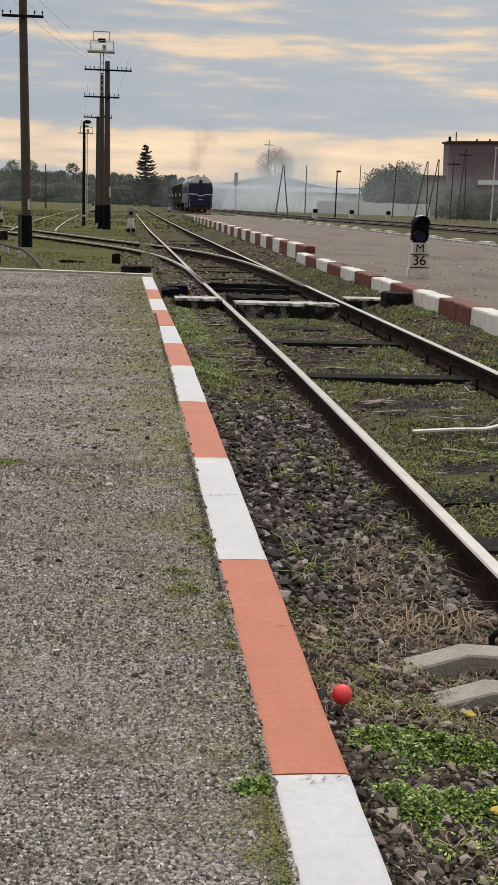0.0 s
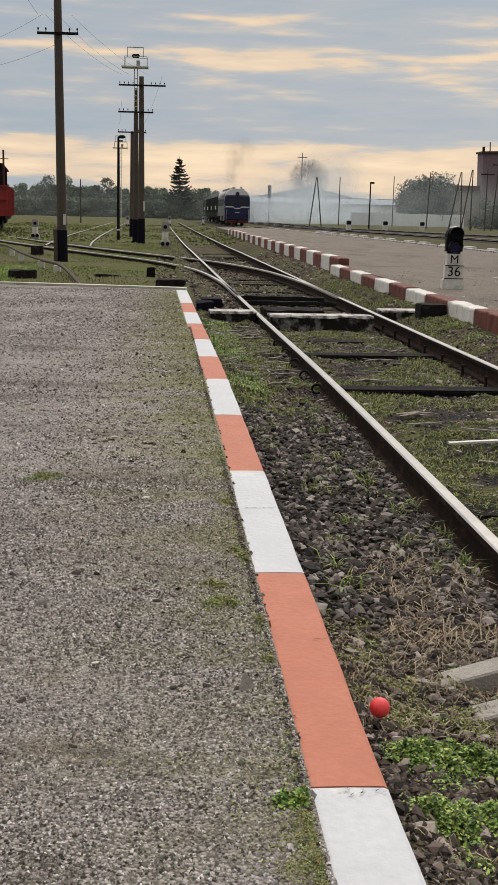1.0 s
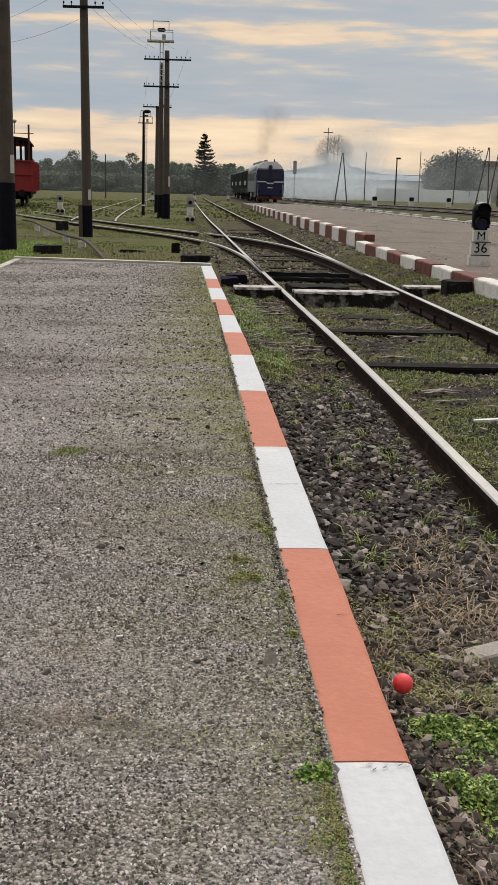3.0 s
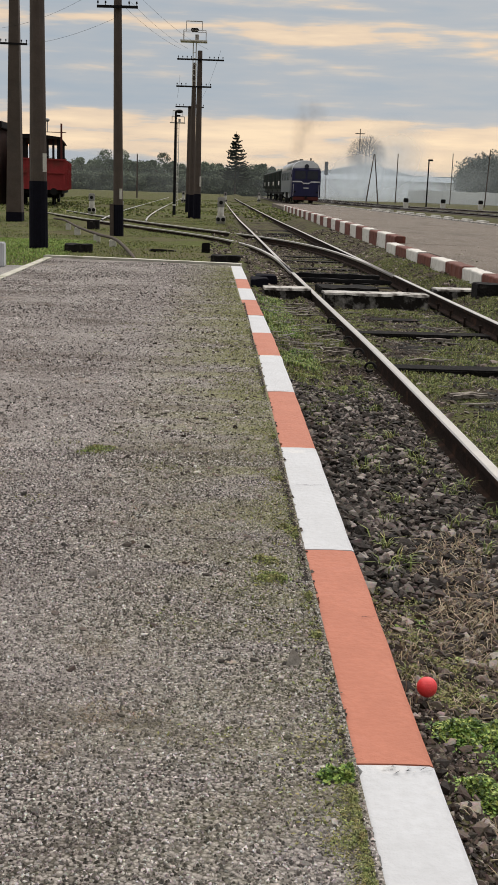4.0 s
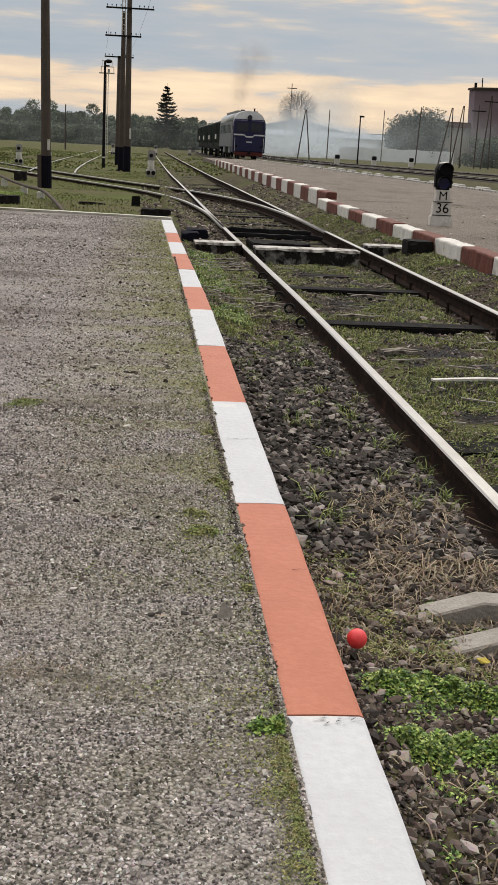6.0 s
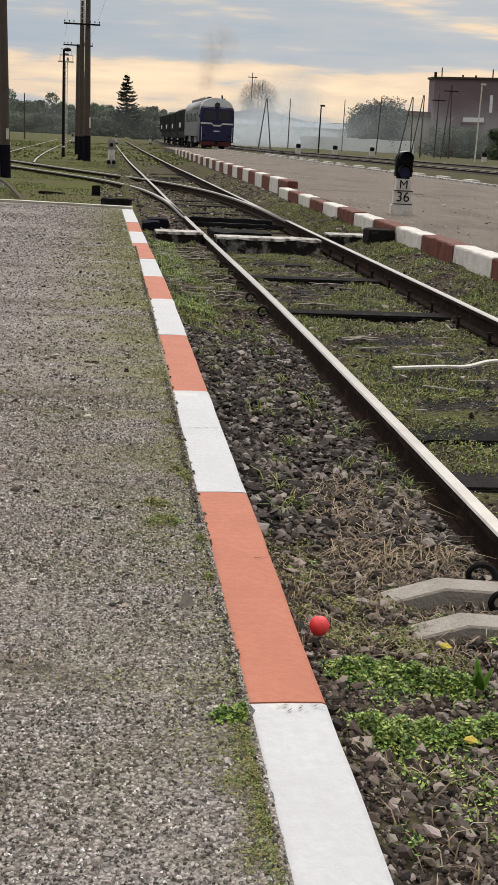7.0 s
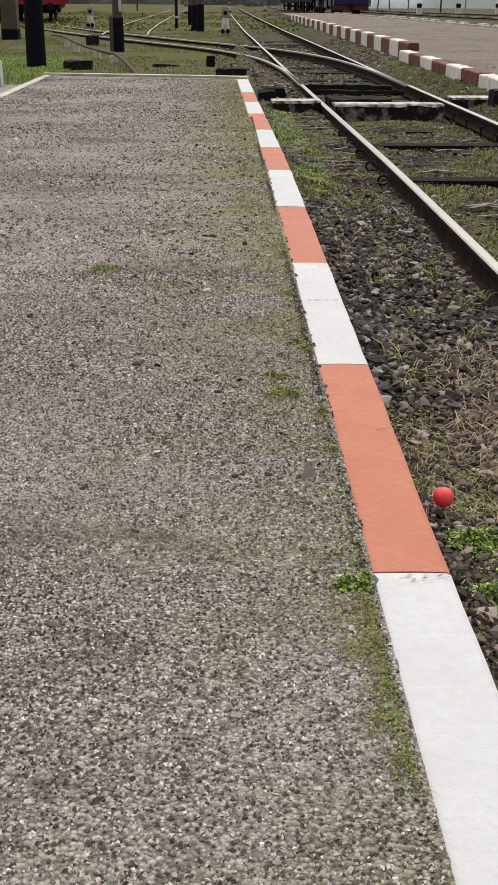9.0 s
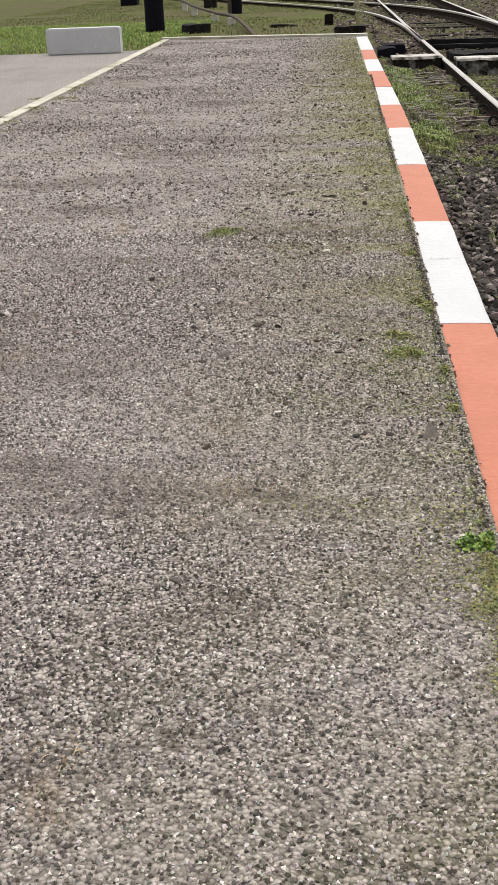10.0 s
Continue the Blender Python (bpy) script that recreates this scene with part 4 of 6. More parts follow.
def light_mast(x, y, base, deck, label, half=0.5, lamps=True, foot=0.0):
    """A lattice-topped mast with a railed lamp deck."""
    t = empty("light_mast", pose(x, y, base), label, "light mast")
    d = deck - base
    bm = bmesh.new()
    for s in (-1, 1):
        rod(bm, (s * 0.06, 0, foot), (s * 0.06, 0, d), 0.022, seg=6)
    for i in range(int((d - foot) / 0.22)):
        rod(bm, (-0.06, 0, foot + i * 0.22), (0.06, 0, foot + i * 0.22), 0.014, seg=5)
    part("ladder", bm, "dirty_white", t)
    bm = bmesh.new()
    box(bm, -half - .08, half, -0.3, 0.3, d, d + 0.05)
    part("deck", bm, "dirty_white", t)
    for s in (-1, 1):
        for yy in (-0.28, 0.28):
            bm = bmesh.new()
            rod(bm, (s * half * .9, yy, d), (s * half * .9, yy, d + 0.42), 0.012, seg=6)
            part("rail_post", bm, "grey_steel", t)
    for yy in (-0.28, 0.28):
        bm = bmesh.new()
        rod(bm, (-half * .9, yy, d + 0.42), (half * .9, yy, d + 0.42), 0.012, seg=6)
        part("hand_rail", bm, "grey_steel", t)
    if lamps:
        bm = bmesh.new()
        box(bm, -0.17, 0.15, -0.2, 0.1, d + 0.40, d + 0.52, 0.03)
        part("lamp", bm, "black_metal", t)
        bm = bmesh.new()
        rod(bm, (0.09, -0.15, d + 0.05), (0.09, -0.15, d + 0.27), 0.08, seg=10)
        part("lamp", bm, "grey_steel", t)
        bm = bmesh.new()
        for s in (-1, 1):
            rod(bm, (s * 0.32 - .03, 0, d + 0.42), (s * 0.32 - .03, 0, d + 0.80), 0.014, seg=6)
        rod(bm, (-0.35, 0, d + 0.80), (0.30, 0, d + 0.80), 0.02, seg=6)
        part("hoop", bm, "grey_steel", t)


light_mast(-1.56, 46.05, -0.25, 6.78, "railed floodlight deck on a ladder above the twin pole", foot=5.3)
light_mast(-3.2, 75, -0.3, 5.1, "distant ladder mast with a small railed deck", 0.45)


def lamp_post(x, y, top, label):
    t = empty("lamp_post", pose(x, y, -0.28), label, "lamp post")
    H = top + 0.28
    bm = bmesh.new()
    rod(bm, (0, 0, 0), (0, 0, H), 0.075, 0.05, 10)
    part("post", bm, "black_metal", t)
    bm = bmesh.new()
    rod(bm, (0, 0, H), (0.10, -0.1, H + 0.03), 0.035, seg=8)
    ball(bm, (0.16, -0.15, H + 0.0), 0.14, 1.2, 1.1, 0.6)
    part("lamp_head", bm, "black_metal", t)
    bm = bmesh.new()
    rod(bm, (0, 0, 0.50), (0, 0, 0.56), 0.079, seg=10)
    part("band", bm, "dirty_white", t)


lamp_post(-2.42, 50, 4.3, "slim black lamp post with a drooping head")


def wires():
    """Telephone wires that sag from pole to pole."""
    sets = [((-3.4, 27.3, 5.75), (-7.3, 35.2, 5.7)), ((-2.7, 27.3, 5.75), (-1.0, 45, 6.4)), ((-3.35, 27.3, 5.75), (-2.1, 45, 6.4)), ((-3.2, 27.3, 5.9), (-1.8, 45, 6.4)),
            ((-3.5, 27.3, 5.72), (-4.3, 19.6, 7.3)), ((-3.0, 27.3, 5.1), (-7.0, 35.2, 5.2)), ((-2.1, 45, 5.4), (-2.6, 56, 5.3)), ((-0.5, 45, 6.4), (-1.4, 56, 5.3))]
    for a, c in sets:
        a, c = Vector(a), Vector(c)
        bm = bmesh.new()
        last = a
        for i in range(1, 13):
            t = i / 12
            p = a.lerp(c, t) - Vector((0, 0, 0.16 * 4 * t * (1 - t)))
            rod(bm, last, p, 0.0035, seg=4)
            last = p
        tagged(part("overhead_wire", bm, "black_metal"), "thin sagging line wire between the poles", "wire", "line wires")


wires()

# ---- rolling stock ----
def loft(bm, profile, y0, y1, ends=True):
    """Joins a closed x-z outline at y0 to the same outline at y1."""
    a = [bm.verts.new((x, y0, z)) for x, z in profile]
    c = [bm.verts.new((x, y1, z)) for x, z in profile]
    n = len(profile)
    for i in range(n):
        bm.faces.new((a[i], a[(i + 1) % n], c[(i + 1) % n], c[i]))
    if ends:
        bm.faces.new(a[::-1])
        bm.faces.new(c)


def wheelset(parent, y, r=0.48):
    w = new("wheelset")
    w.parent = parent
    w.matrix_basis = pose(0, y, r)
    for s in (-1, 1):
        bm = bmesh.new()
        rod(bm, (s * 0.72, 0, 0), (s * 0.84, 0, 0), r, r * 0.97, 20)
        part("wheel", bm, "black_metal", w)
    bm = bmesh.new()
    rod(bm, (-0.7, 0, 0), (0.7, 0, 0), 0.08, seg=8)
    part("axle", bm, "black_metal", w)
    return w


def arc_roof(half, z0, z1, n=10):
    """Outline of a rounded roof from the left eave to the right one."""
    return [(-half * math.cos(math.pi * i / n), z0 + (z1 - z0) * math.sin(math.pi * i / n) ** 0.75) for i in range(n + 1)]


def locomotive():
    """A long diesel locomotive; its nose is at y = 0 and it stands back along y."""
    t = empty("locomotive", None, "dark blue diesel locomotive with grey roof and pale stripe", "locomotive")
    W, Lg = 1.48, 16.6
    bm = bmesh.new()
    loft(bm, [(-W, 1.05), (W, 1.05), (W, 3.35), (-W, 3.35)], 1.6, Lg)
    part("engine_house", bm, "loco_side", t, "grey blue side panels")
    bm = bmesh.new()
    loft(bm, [(-W, 0.62), (W, 0.62), (W, 2.15), (W * .99, 3.25), (W * .93, 3.55), (-W * .93, 3.55), (-W * .99, 3.25), (-W, 2.15)], 0.0, 1.9)
    bmesh.ops.bevel(bm, geom=[e for e in bm.edges if all(v.co.y < 0.01 for v in e.verts)], offset=0.12, segments=3, affect="EDGES")
    cab = part("cab", bm, "loco_blue", t, "deep blue driver's cab")
    bm = bmesh.new()
    loft(bm, [(W * .97 * x / W, z) for x, z in arc_roof(W, 3.36, 4.34)], 1.2, Lg)
    part("roof", bm, "loco_roof", t, "pale grey rounded roof", True)
    bm = bmesh.new()
    front = arc_roof(W * .97, 3.36, 4.34)
    a = [bm.verts.new((x * .95, 0.12 + 0.45 * max(0, z - 3.4), z * 0.985 + 0.03)) for x, z in front]
    c = [bm.verts.new((x * 1.0, 1.25, z)) for x, z in front]
    for i in range(len(a) - 1):
        bm.faces.new((a[i], a[i + 1], c[i + 1], c[i]))
    bm.faces.new(a[::-1])
    part("cab_roof", bm, "loco_roof", t, "pale rounded cab roof")
    for x0, x1 in ((-1.20, -0.06), (0.06, 1.20)):
        bm = bmesh.new()
        box(bm, x0, x1, -0.03, 0.05, 2.40, 3.28, 0.04)
        part("windscreen", bm, "window_dark", cab)
    bm = bmesh.new()
    for x0, x1, z0, z1 in ((-1.42, -0.45, 2.11, 2.24), (0.45, 1.42, 2.11, 2.24), (-0.32, 0.32, 1.95, 2.08)):
        box(bm, x0, x1, -0.02, 0.05, z0, z1)
    for s in (-1, 1):
        box(bm, -0.11, 0.11, -0.02, 0.05, -0.04, 0.04, m=Matrix.Translation((s * 0.38, 0, 2.09)) @ Matrix.Rotation(-s * 0.75, 4, "Y"))
    part("stripe", bm, "pale_line", cab, "pale waist stripe")
    bm = bmesh.new()
    box(bm, -0.26, 0.26, -0.02, 0.03, 1.50, 1.60)
    part("number_bar", bm, "pale_line", cab)
    bm = bmesh.new()
    rod(bm, (0, 0.02, 3.72), (0, 0.5, 3.72), 0.22, seg=16)
    part("headlight", bm, "window_dark", cab, "unlit round headlight")
    for s in (-1, 1):
        bm = bmesh.new()
        rod(bm, (s * 1.15, -0.03, 1.15), (s * 1.15, 0.05, 1.15), 0.10, seg=12)
        part("marker_lamp", bm, "black_metal", cab)
        bm = bmesh.new()
        rod(bm, (s * 1.47, 0.45, 2.6), (s * 1.47, 0.45, 2.9), 0.06, seg=8)
        part("mirror", bm, "black_metal", cab)
        bm = bmesh.new()
        rod(bm, (s * 1.32, -0.10, 0.7), (s * 1.32, -0.10, 1.9), 0.02, seg=6)
        part("hand_rail", bm, "pale_line", cab)
    bm = bmesh.new()
    box(bm, -1.3, 1.3, -0.12, 0.3, 0.32, 0.66, 0.03)
    part("buffer_beam", bm, "dark_red", t, "dull red buffer beam")
    bm = bmesh.new()
    rod(bm, (0, -0.5, 0.62), (0, 0, 0.62), 0.13, seg=10)
    part("coupler", bm, "black_metal", t)
    for i in range(9):
        for s in (-1, 1):
            bm = bmesh.new()
            y = 2.6 + i * 1.5
            box(bm, s * W - 0.02, s * W + 0.02, y, y + (0.8 if i % 3 else 0.55), 2.3, 3.1, 0.01)
            part("side_window", bm, "window_dark", t)
    for i in range(8):
        bm = bmesh.new()
        box(bm, -1.0, 1.0, 3.0 + i * 1.6, 3.08 + i * 1.6, 4.1, 4.37)
        part("roof_rib", bm, "grey_steel", t)
    bm = bmesh.new()
    rod(bm, (0.1, 8.5, 4.2), (0.1, 8.5, 4.62), 0.2, seg=12)
    part("exhaust", bm, "black_metal", t)
    bm = bmesh.new()
    rod(bm, (0.45, 0.8, 4.2), (0.45, 0.8, 4.55), 0.04, 0.09, seg=8)
    part("horn", bm, "black_metal", t)
    bm = bmesh.new()
    box(bm, -1.2, 1.2, 6.4, 10.4, 0.42, 1.05, 0.05)
    part("fuel_tank", bm, "black_metal", t)
    for y in (2.9, 13.7):
        bm = bmesh.new()
        for s in (-1, 1):
            box(bm, s * 1.02 - .08, s * 1.02 + .08, y - 2.0, y + 2.0, 0.42, 0.95, 0.04)
        part("bogie_frame", bm, "black_metal", t)
        for k in (-1.6, 0, 1.6):
            wheelset(t, y + k)
    for y in (4.9, 5.6, 11.4, 12.1):
        bm = bmesh.new()
        box(bm, -1.38, -1.24, y, y + 0.25, 0.5, 1.05, 0.02)
        part("sand_box", bm, "pale_line", t)
    return t


def hopper_wagon():
    """A ribbed dark freight wagon, its front end at y = 0."""
    t = empty("freight_wagon", None, "dark grey-green ribbed freight wagon coupled in the train", "freight wagon", "wagons of the train")
    W, Lg = 1.42, 12.6
    bm = bmesh.new()
    loft(bm, [(-W * .8, 1.1), (W * .8, 1.1), (W, 1.7), (W, 3.55), (W * .8, 3.8), (-W * .8, 3.8), (-W, 3.55), (-W, 1.7)], 0.4, Lg - 0.4)
    part("hopper", bm, "wagon_dark", t)
    for i in range(9):
        for s in (-1, 1):
            bm = bmesh.new()
            y = 0.6 + i * 1.4
            box(bm, s * (W + .04) - .05, s * (W + .04) + .05, y, y + 0.16, 1.5, 3.6)
            part("rib", bm, "wagon_dark", t)
    bm = bmesh.new()
    box(bm, -1.3, 1.3, 0, Lg, 0.85, 1.1, 0.03)
    part("underframe", bm, "black_metal", t)
    bm = bmesh.new()
    box(bm, -W - .12, -W - .09, 4.0, 6.2, 1.9, 2.4)
    part("data_panel", bm, "dirty_white", t, "pale data panel")
    for y in (2.0, 10.6):
        for k in (-0.9, 0.9):
            wheelset(t, y + k, 0.46)
    return t


train = [locomotive(), hopper_wagon()]
for i in range(3):
    train.append(copy_thing(train[1], pose(0, 0, 0)))


def work_wagon():
    """A red open wagon with a tall black rack and a grey cabin, parked on the siding."""
    t = empty("work_wagon", pose(-9.95, 59, -0.15, 0, 0, 6), "red open work wagon with a roofed black rack and grey cabin", "work wagon")
    bm = bmesh.new()
    box(bm, -1.45, 1.45, 0, 13, 0.80, 2.35, 0.02)
    bm.faces.ensure_lookup_table()
    part("wagon_body", bm, "red_paint", t, "faded red sheet-metal body")
    for s in (-1, 1):
        for i in range(8):
            bm = bmesh.new()
            y = 0.05 + i * 1.82
            box(bm, s * 1.45 - .05, s * 1.45 + .05, y, y + 0.12, 0.80, 2.37)
            part("rib", bm, "red_paint", t)
    for x in (-1.40, -0.5, 0.4, 1.40):
        bm = bmesh.new()
        box(bm, x - .05, x + .05, -0.06, -0.005, 0.80, 2.37)
        part("rib", bm, "red_paint", t)
    for z in (0.82, 1.65, 2.33):
        bm = bmesh.new()
        box(bm, -1.47, 1.47, -0.08, -0.01, z, z + 0.07)
        part("end_rail", bm, "red_paint", t)
    bm = bmesh.new()
    box(bm, -1.3, 1.3, 0.1, 12.9, 0.60, 0.80, 0.02)
    part("underframe", bm, "black_metal", t)
    for i in range(7):
        for s in (-1, 1):
            bm = bmesh.new()
            y = 1.0 + i * 1.5
            box(bm, s * 1.1 - .06, s * 1.1 + .06, y, y + 0.12, 2.35, 3.5)
            part("rack_post", bm, "black_metal", t)
    for x in (-1.3, -1.0, -0.7, -0.4, -0.1, 0.2, 0.5, 0.8, 1.05):
        bm = bmesh.new()
        box(bm, x - .06, x + .06, 0.95, 1.07, 2.35, 3.5)
        part("rack_post", bm, "black_metal", t)
    bm = bmesh.new()
    loft(bm, [(-1.5, 3.42), (1.25, 3.42), (1.2, 3.54), (0, 3.66), (-1.5, 3.6)], 0.8, 11.5)
    part("rack_roof", bm, "black_metal", t)
    bm = bmesh.new()
    rod(bm, (1.25, 0.1, 2.3), (1.25, 0.1, 4.2), 0.05, seg=8)
    rod(bm, (0.2, 0.1, 3.75), (1.5, 0.1, 3.75), 0.02, seg=6)
    part("mast", bm, "dark_red", t)
    for x in (0.15, 0.45):
        bm = bmesh.new()
        rod(bm, (x, 2.0, 3.8), (x, 2.0, 4.45), 0.03, seg=6)
        ball(bm, (x, 2.0, 4.45), 0.13, 1, 1, 0.8)
        part("lamp", bm, "grey_steel", t)
    for y in (2.5, 10.5):
        for s in (-1, 1):
            bm = bmesh.new()
            box(bm, s * 1.0 - .09, s * 1.0 + .09, y - 1.5, y + 1.5, 0.32, 0.66, 0.05)
            part("bogie_frame", bm, "black_metal", t)
    for s in (-1, 1):
        bm = bmesh.new()
        rod(bm, (s * 0.87, -0.5, 0.72), (s * 0.87, 0, 0.72), 0.09, seg=10)
        rod(bm, (s * 0.87, -0.55, 0.72), (s * 0.87, -0.5, 0.72), 0.19, seg=14)
        part("buffer", bm, "black_metal", t)
    for y in (1.6, 3.4, 9.6, 11.4):
        wheelset(t, y, 0.46)
    bm = bmesh.new()
    rod(bm, (0, -0.4, 0.85), (0, 0, 0.85), 0.12, seg=8)
    part("coupler", bm, "black_metal", t)


work_wagon()


def signal_hut():
    """A grey trackside hut with a dark roof, door and window."""
    t = empty("trackside_hut", pose(-13.3, 59, -0.3), "grey trackside hut with a dark flat roof", "hut")
    bm = bmesh.new()
    box(bm, -1.3, 1.3, 0, 3, 0, 4.0, 0.02)
    part("wall", bm, "hut_brown", t)
    bm = bmesh.new()
    box(bm, -1.6, 1.6, -0.4, 3.3, 4.0, 4.35, 0.03)
    part("roof", bm, "black_metal", t)
    bm = bmesh.new()
    box(bm, 0.3, 1.1, -0.03, 0.02, 0.9, 2.6, 0.01)
    part("door", bm, "dark_red", t)
    bm = bmesh.new()
    box(bm, -0.3, 1.2, -0.03, 0.02, 3.0, 3.7, 0.01)
    part("window", bm, "window_dark", t)


signal_hut()

# ---- distance: trees, buildings, far poles ----
def leaf_cloud(bm_verts, faces, centre, radii, n, size, rng):
    """Adds n small leaf clumps spread through an uneven ellipsoid."""
    for _ in range(n):
        d = rng.normal(size=3)
        d /= np.linalg.norm(d)
        r = rng.uniform(0.35, 1.0) ** 0.6
        p = np.array(centre) + d * np.array(radii) * r * (0.85 + 0.3 * noise.noise(Vector(d * 2.5) + Vector(centre)))
        a, b = rng.normal(size=3), rng.normal(size=3)
        a, b = a / np.linalg.norm(a) * size * rng.uniform(.6, 1.3), b / np.linalg.norm(b) * size * rng.uniform(.6, 1.3)
        k = len(bm_verts)
        bm_verts += [tuple(p - a), tuple(p + b), tuple(p + a), tuple(p - b)]
        faces.append((k, k + 1, k + 2, k + 3))


def broadleaf(name, height, width, seed, mat, label, n=1500, size=0.17, bare=0.25, fill=1.0):
    """A tree with a tapered trunk, limbs and a crown of many leaf clumps in uneven masses."""
    rng = np.random.default_rng(seed)
    t = empty(name, None, label, "tree", "tree belt")
    bm = bmesh.new()
    rod(bm, (0, 0, 0), (0.1, 0, height * 0.6), 0.03 * height, 0.012 * height, 8)
    part("trunk", bm, "bark", t)
    tips = []
    for i in range(6):
        a = rng.uniform(0, 6.28)
        p = Vector((math.cos(a) * width * .36, math.sin(a) * width * .36, height * rng.uniform(.5, .85)))
        bm = bmesh.new()
        rod(bm, (0.05, 0, height * rng.uniform(.15, .4)), p, 0.012 * height, 0.004 * height, 6)
        part("limb", bm, "bark", t)
        tips.append(p)
    verts, faces = [], []
    for i in range(14):
        a, r, z = rng.uniform(0, 6.28), width * rng.uniform(0, .36), height * rng.uniform(bare + .12, .86)
        c = (math.cos(a) * r, math.sin(a) * r, z)
        s = width * rng.uniform(.13, .24) * fill
        leaf_cloud(verts, faces, c, (s, s, s * .85), n // 14, size, rng)
    if fill > 1:
        leaf_cloud(verts, faces, (0, 0, height * .45), (width * .46, width * .46, height * .46), n // 2, size, rng)
    crown = mesh_object("crown", verts, faces, mat, t)
    return t


def fir(x, y, top, base_w):
    t = empty("fir_tree", pose(x, y, -0.4), "tall dark fir tree above the tree belt", "tree")
    H = top + 0.4
    bm = bmesh.new()
    rod(bm, (0, 0, 0), (0, 0, H), 0.2, 0.03, 8)
    part("trunk", bm, "bark", t)
    rng = np.random.default_rng(4)
    verts, faces = [], []
    z = H * 0.30
    while z < H * 0.97:
        f = 1 - (z - H * 0.30) / (H * 0.70)
        for i in range(12):
            a, r = i * 0.53 + rng.uniform(-.5, .5) + z * 2.1, base_w * (0.05 + f ** 0.8) * rng.uniform(.55, 1.1)
            d = np.array([math.cos(a), math.sin(a), 0])
            z0 = z + rng.uniform(-.22, .22)
            for k in range(9):
                u = (k + .5) / 9
                p = d * r * u + np.array([0, 0, z0 - 0.30 * r * u + 0.36 * r * u ** 3])
                s = np.array([-d[1], d[0], 0]) * (0.10 + 0.26 * u * (1.15 - u)) * rng.uniform(.7, 1.3)
                e = d * r / 12
                j = len(verts)
                verts += [tuple(p - s - e), tuple(p + s - e), tuple(p + s * .7 + e), tuple(p - s * .7 + e)]
                faces.append((j, j + 1, j + 2, j + 3))
                hang = np.array([0, 0, -0.24 * rng.uniform(.5, 1.4)])
                verts += [tuple(p - e), tuple(p + e), tuple(p + e * .6 + hang), tuple(p - e * .6 + hang)]
                faces.append((j + 4, j + 5, j + 6, j + 7))
        z += H * 0.046
    mesh_object("needles", verts, faces, "fir_needle", t)


def bare_tree(x, y, top, width):
    """A round-crowned leafless tree of forking twigs."""
    t = empty("bare_tree", pose(x, y, -0.4), "leafless round-crowned tree half veiled by smoke", "tree")
    rng = np.random.default_rng(9)
    bm = bmesh.new()
    rod(bm, (0, 0, 0), (0, 0, top * 0.5), 0.22, 0.12, 8)
    part("trunk", bm, "bark", t)
    centre, radii = np.array([0, 0, top * 0.66]), np.array([width * .5, width * .5, top * 0.36])
    for i in range(16):
        d = rng.normal(size=3)
        d /= np.linalg.norm(d)
        bm = bmesh.new()
        rod(bm, (0, 0, top * rng.uniform(.2, .4)), centre + (d * np.array([1, 1, .6]) + np.array([0, 0, .35])) * radii * 0.75, 0.07, 0.025, 5)
        part("limb", bm, "twig", t)
    twigs = bmesh.new()
    for i in range(3000):
        d = rng.normal(size=3)
        d /= np.linalg.norm(d)
        u = rng.uniform(.3, .9)
        p = centre + d * radii * u
        q = p + (d * 0.9 + rng.normal(size=3) * .25 + np.array([0, 0, .2])) * rng.uniform(.5, 1.0) * min(1.0, 2.6 * (1.05 - u))
        rod(twigs, p, q, 0.02, 0.009, 3)
    tagged(part("twig_crown", twigs, "twig", t), kind="stuff")


FOREST = [broadleaf("broadleaf_tree", 7.0, 7.0, 1, "far_foliage", "dense dark green tree in the belt behind the yard", 5200, bare=-0.05),
          broadleaf("broadleaf_tree", 6.0, 5.5, 2, "far_foliage", "dense dark green tree in the belt behind the yard", 5200, bare=-0.05),
          broadleaf("broadleaf_tree", 8.4, 7.5, 3, "far_foliage", "taller dark green tree in the belt behind the yard", 5600, bare=-0.05),
          broadleaf("broadleaf_tree", 4.0, 6.0, 4, "far_foliage", "low dark green thicket behind the yard", 4200, bare=-0.1)]
BELT = [(0, -43, 2), (3, -40, 3), (1, -37, 1.5), (0, -34, -1), (3, -30.5, 0), (0, -27.5, 0), (2, -24, 0), (2, -20, 0), (3, -17.5, -2), (0, -16.0, 2), (2, -11.8, 4), (3, -8.5, 0), (1, -6.5, 0),
        (0, -3.2, 1), (3, -1.5, -2), (1, 0.6, 1), (3, 2.6, -3), (1, 4.2, 1), (0, 7.2, 2), (1, 9.8, 1), (3, 10.5, -2), (1, 12.8, 4), (3, 15, 4), (3, -5, -4), (3, -12, -4), (3, -22, -5), (3, -27, -5), (3, -33, -5), (3, 6.5, -5),
        (3, -46, -3), (0, -49, 0), (2, -54, 0), (1, -58, 0), (3, 18, 6)]
BELT += [(k if k != 2 else 0, x + 1.9, dy + 7) for k, x, dy in BELT if -50 < x < 14] + [(3, -44 + 3.1 * i, -6) for i in range(19)]
used = set()
for k, x, dy in BELT:
    m = pose(x, 240 + dy, -0.5, 0, 0, (x * 77) % 360)
    if k not in used:
        FOREST[k].matrix_basis = m
        used.add(k)
    else:
        copy_thing(FOREST[k], m)
fir(2.95, 232, 12.1, 3.4)
bare_tree(27.2, 215, 11.9, 8.6)

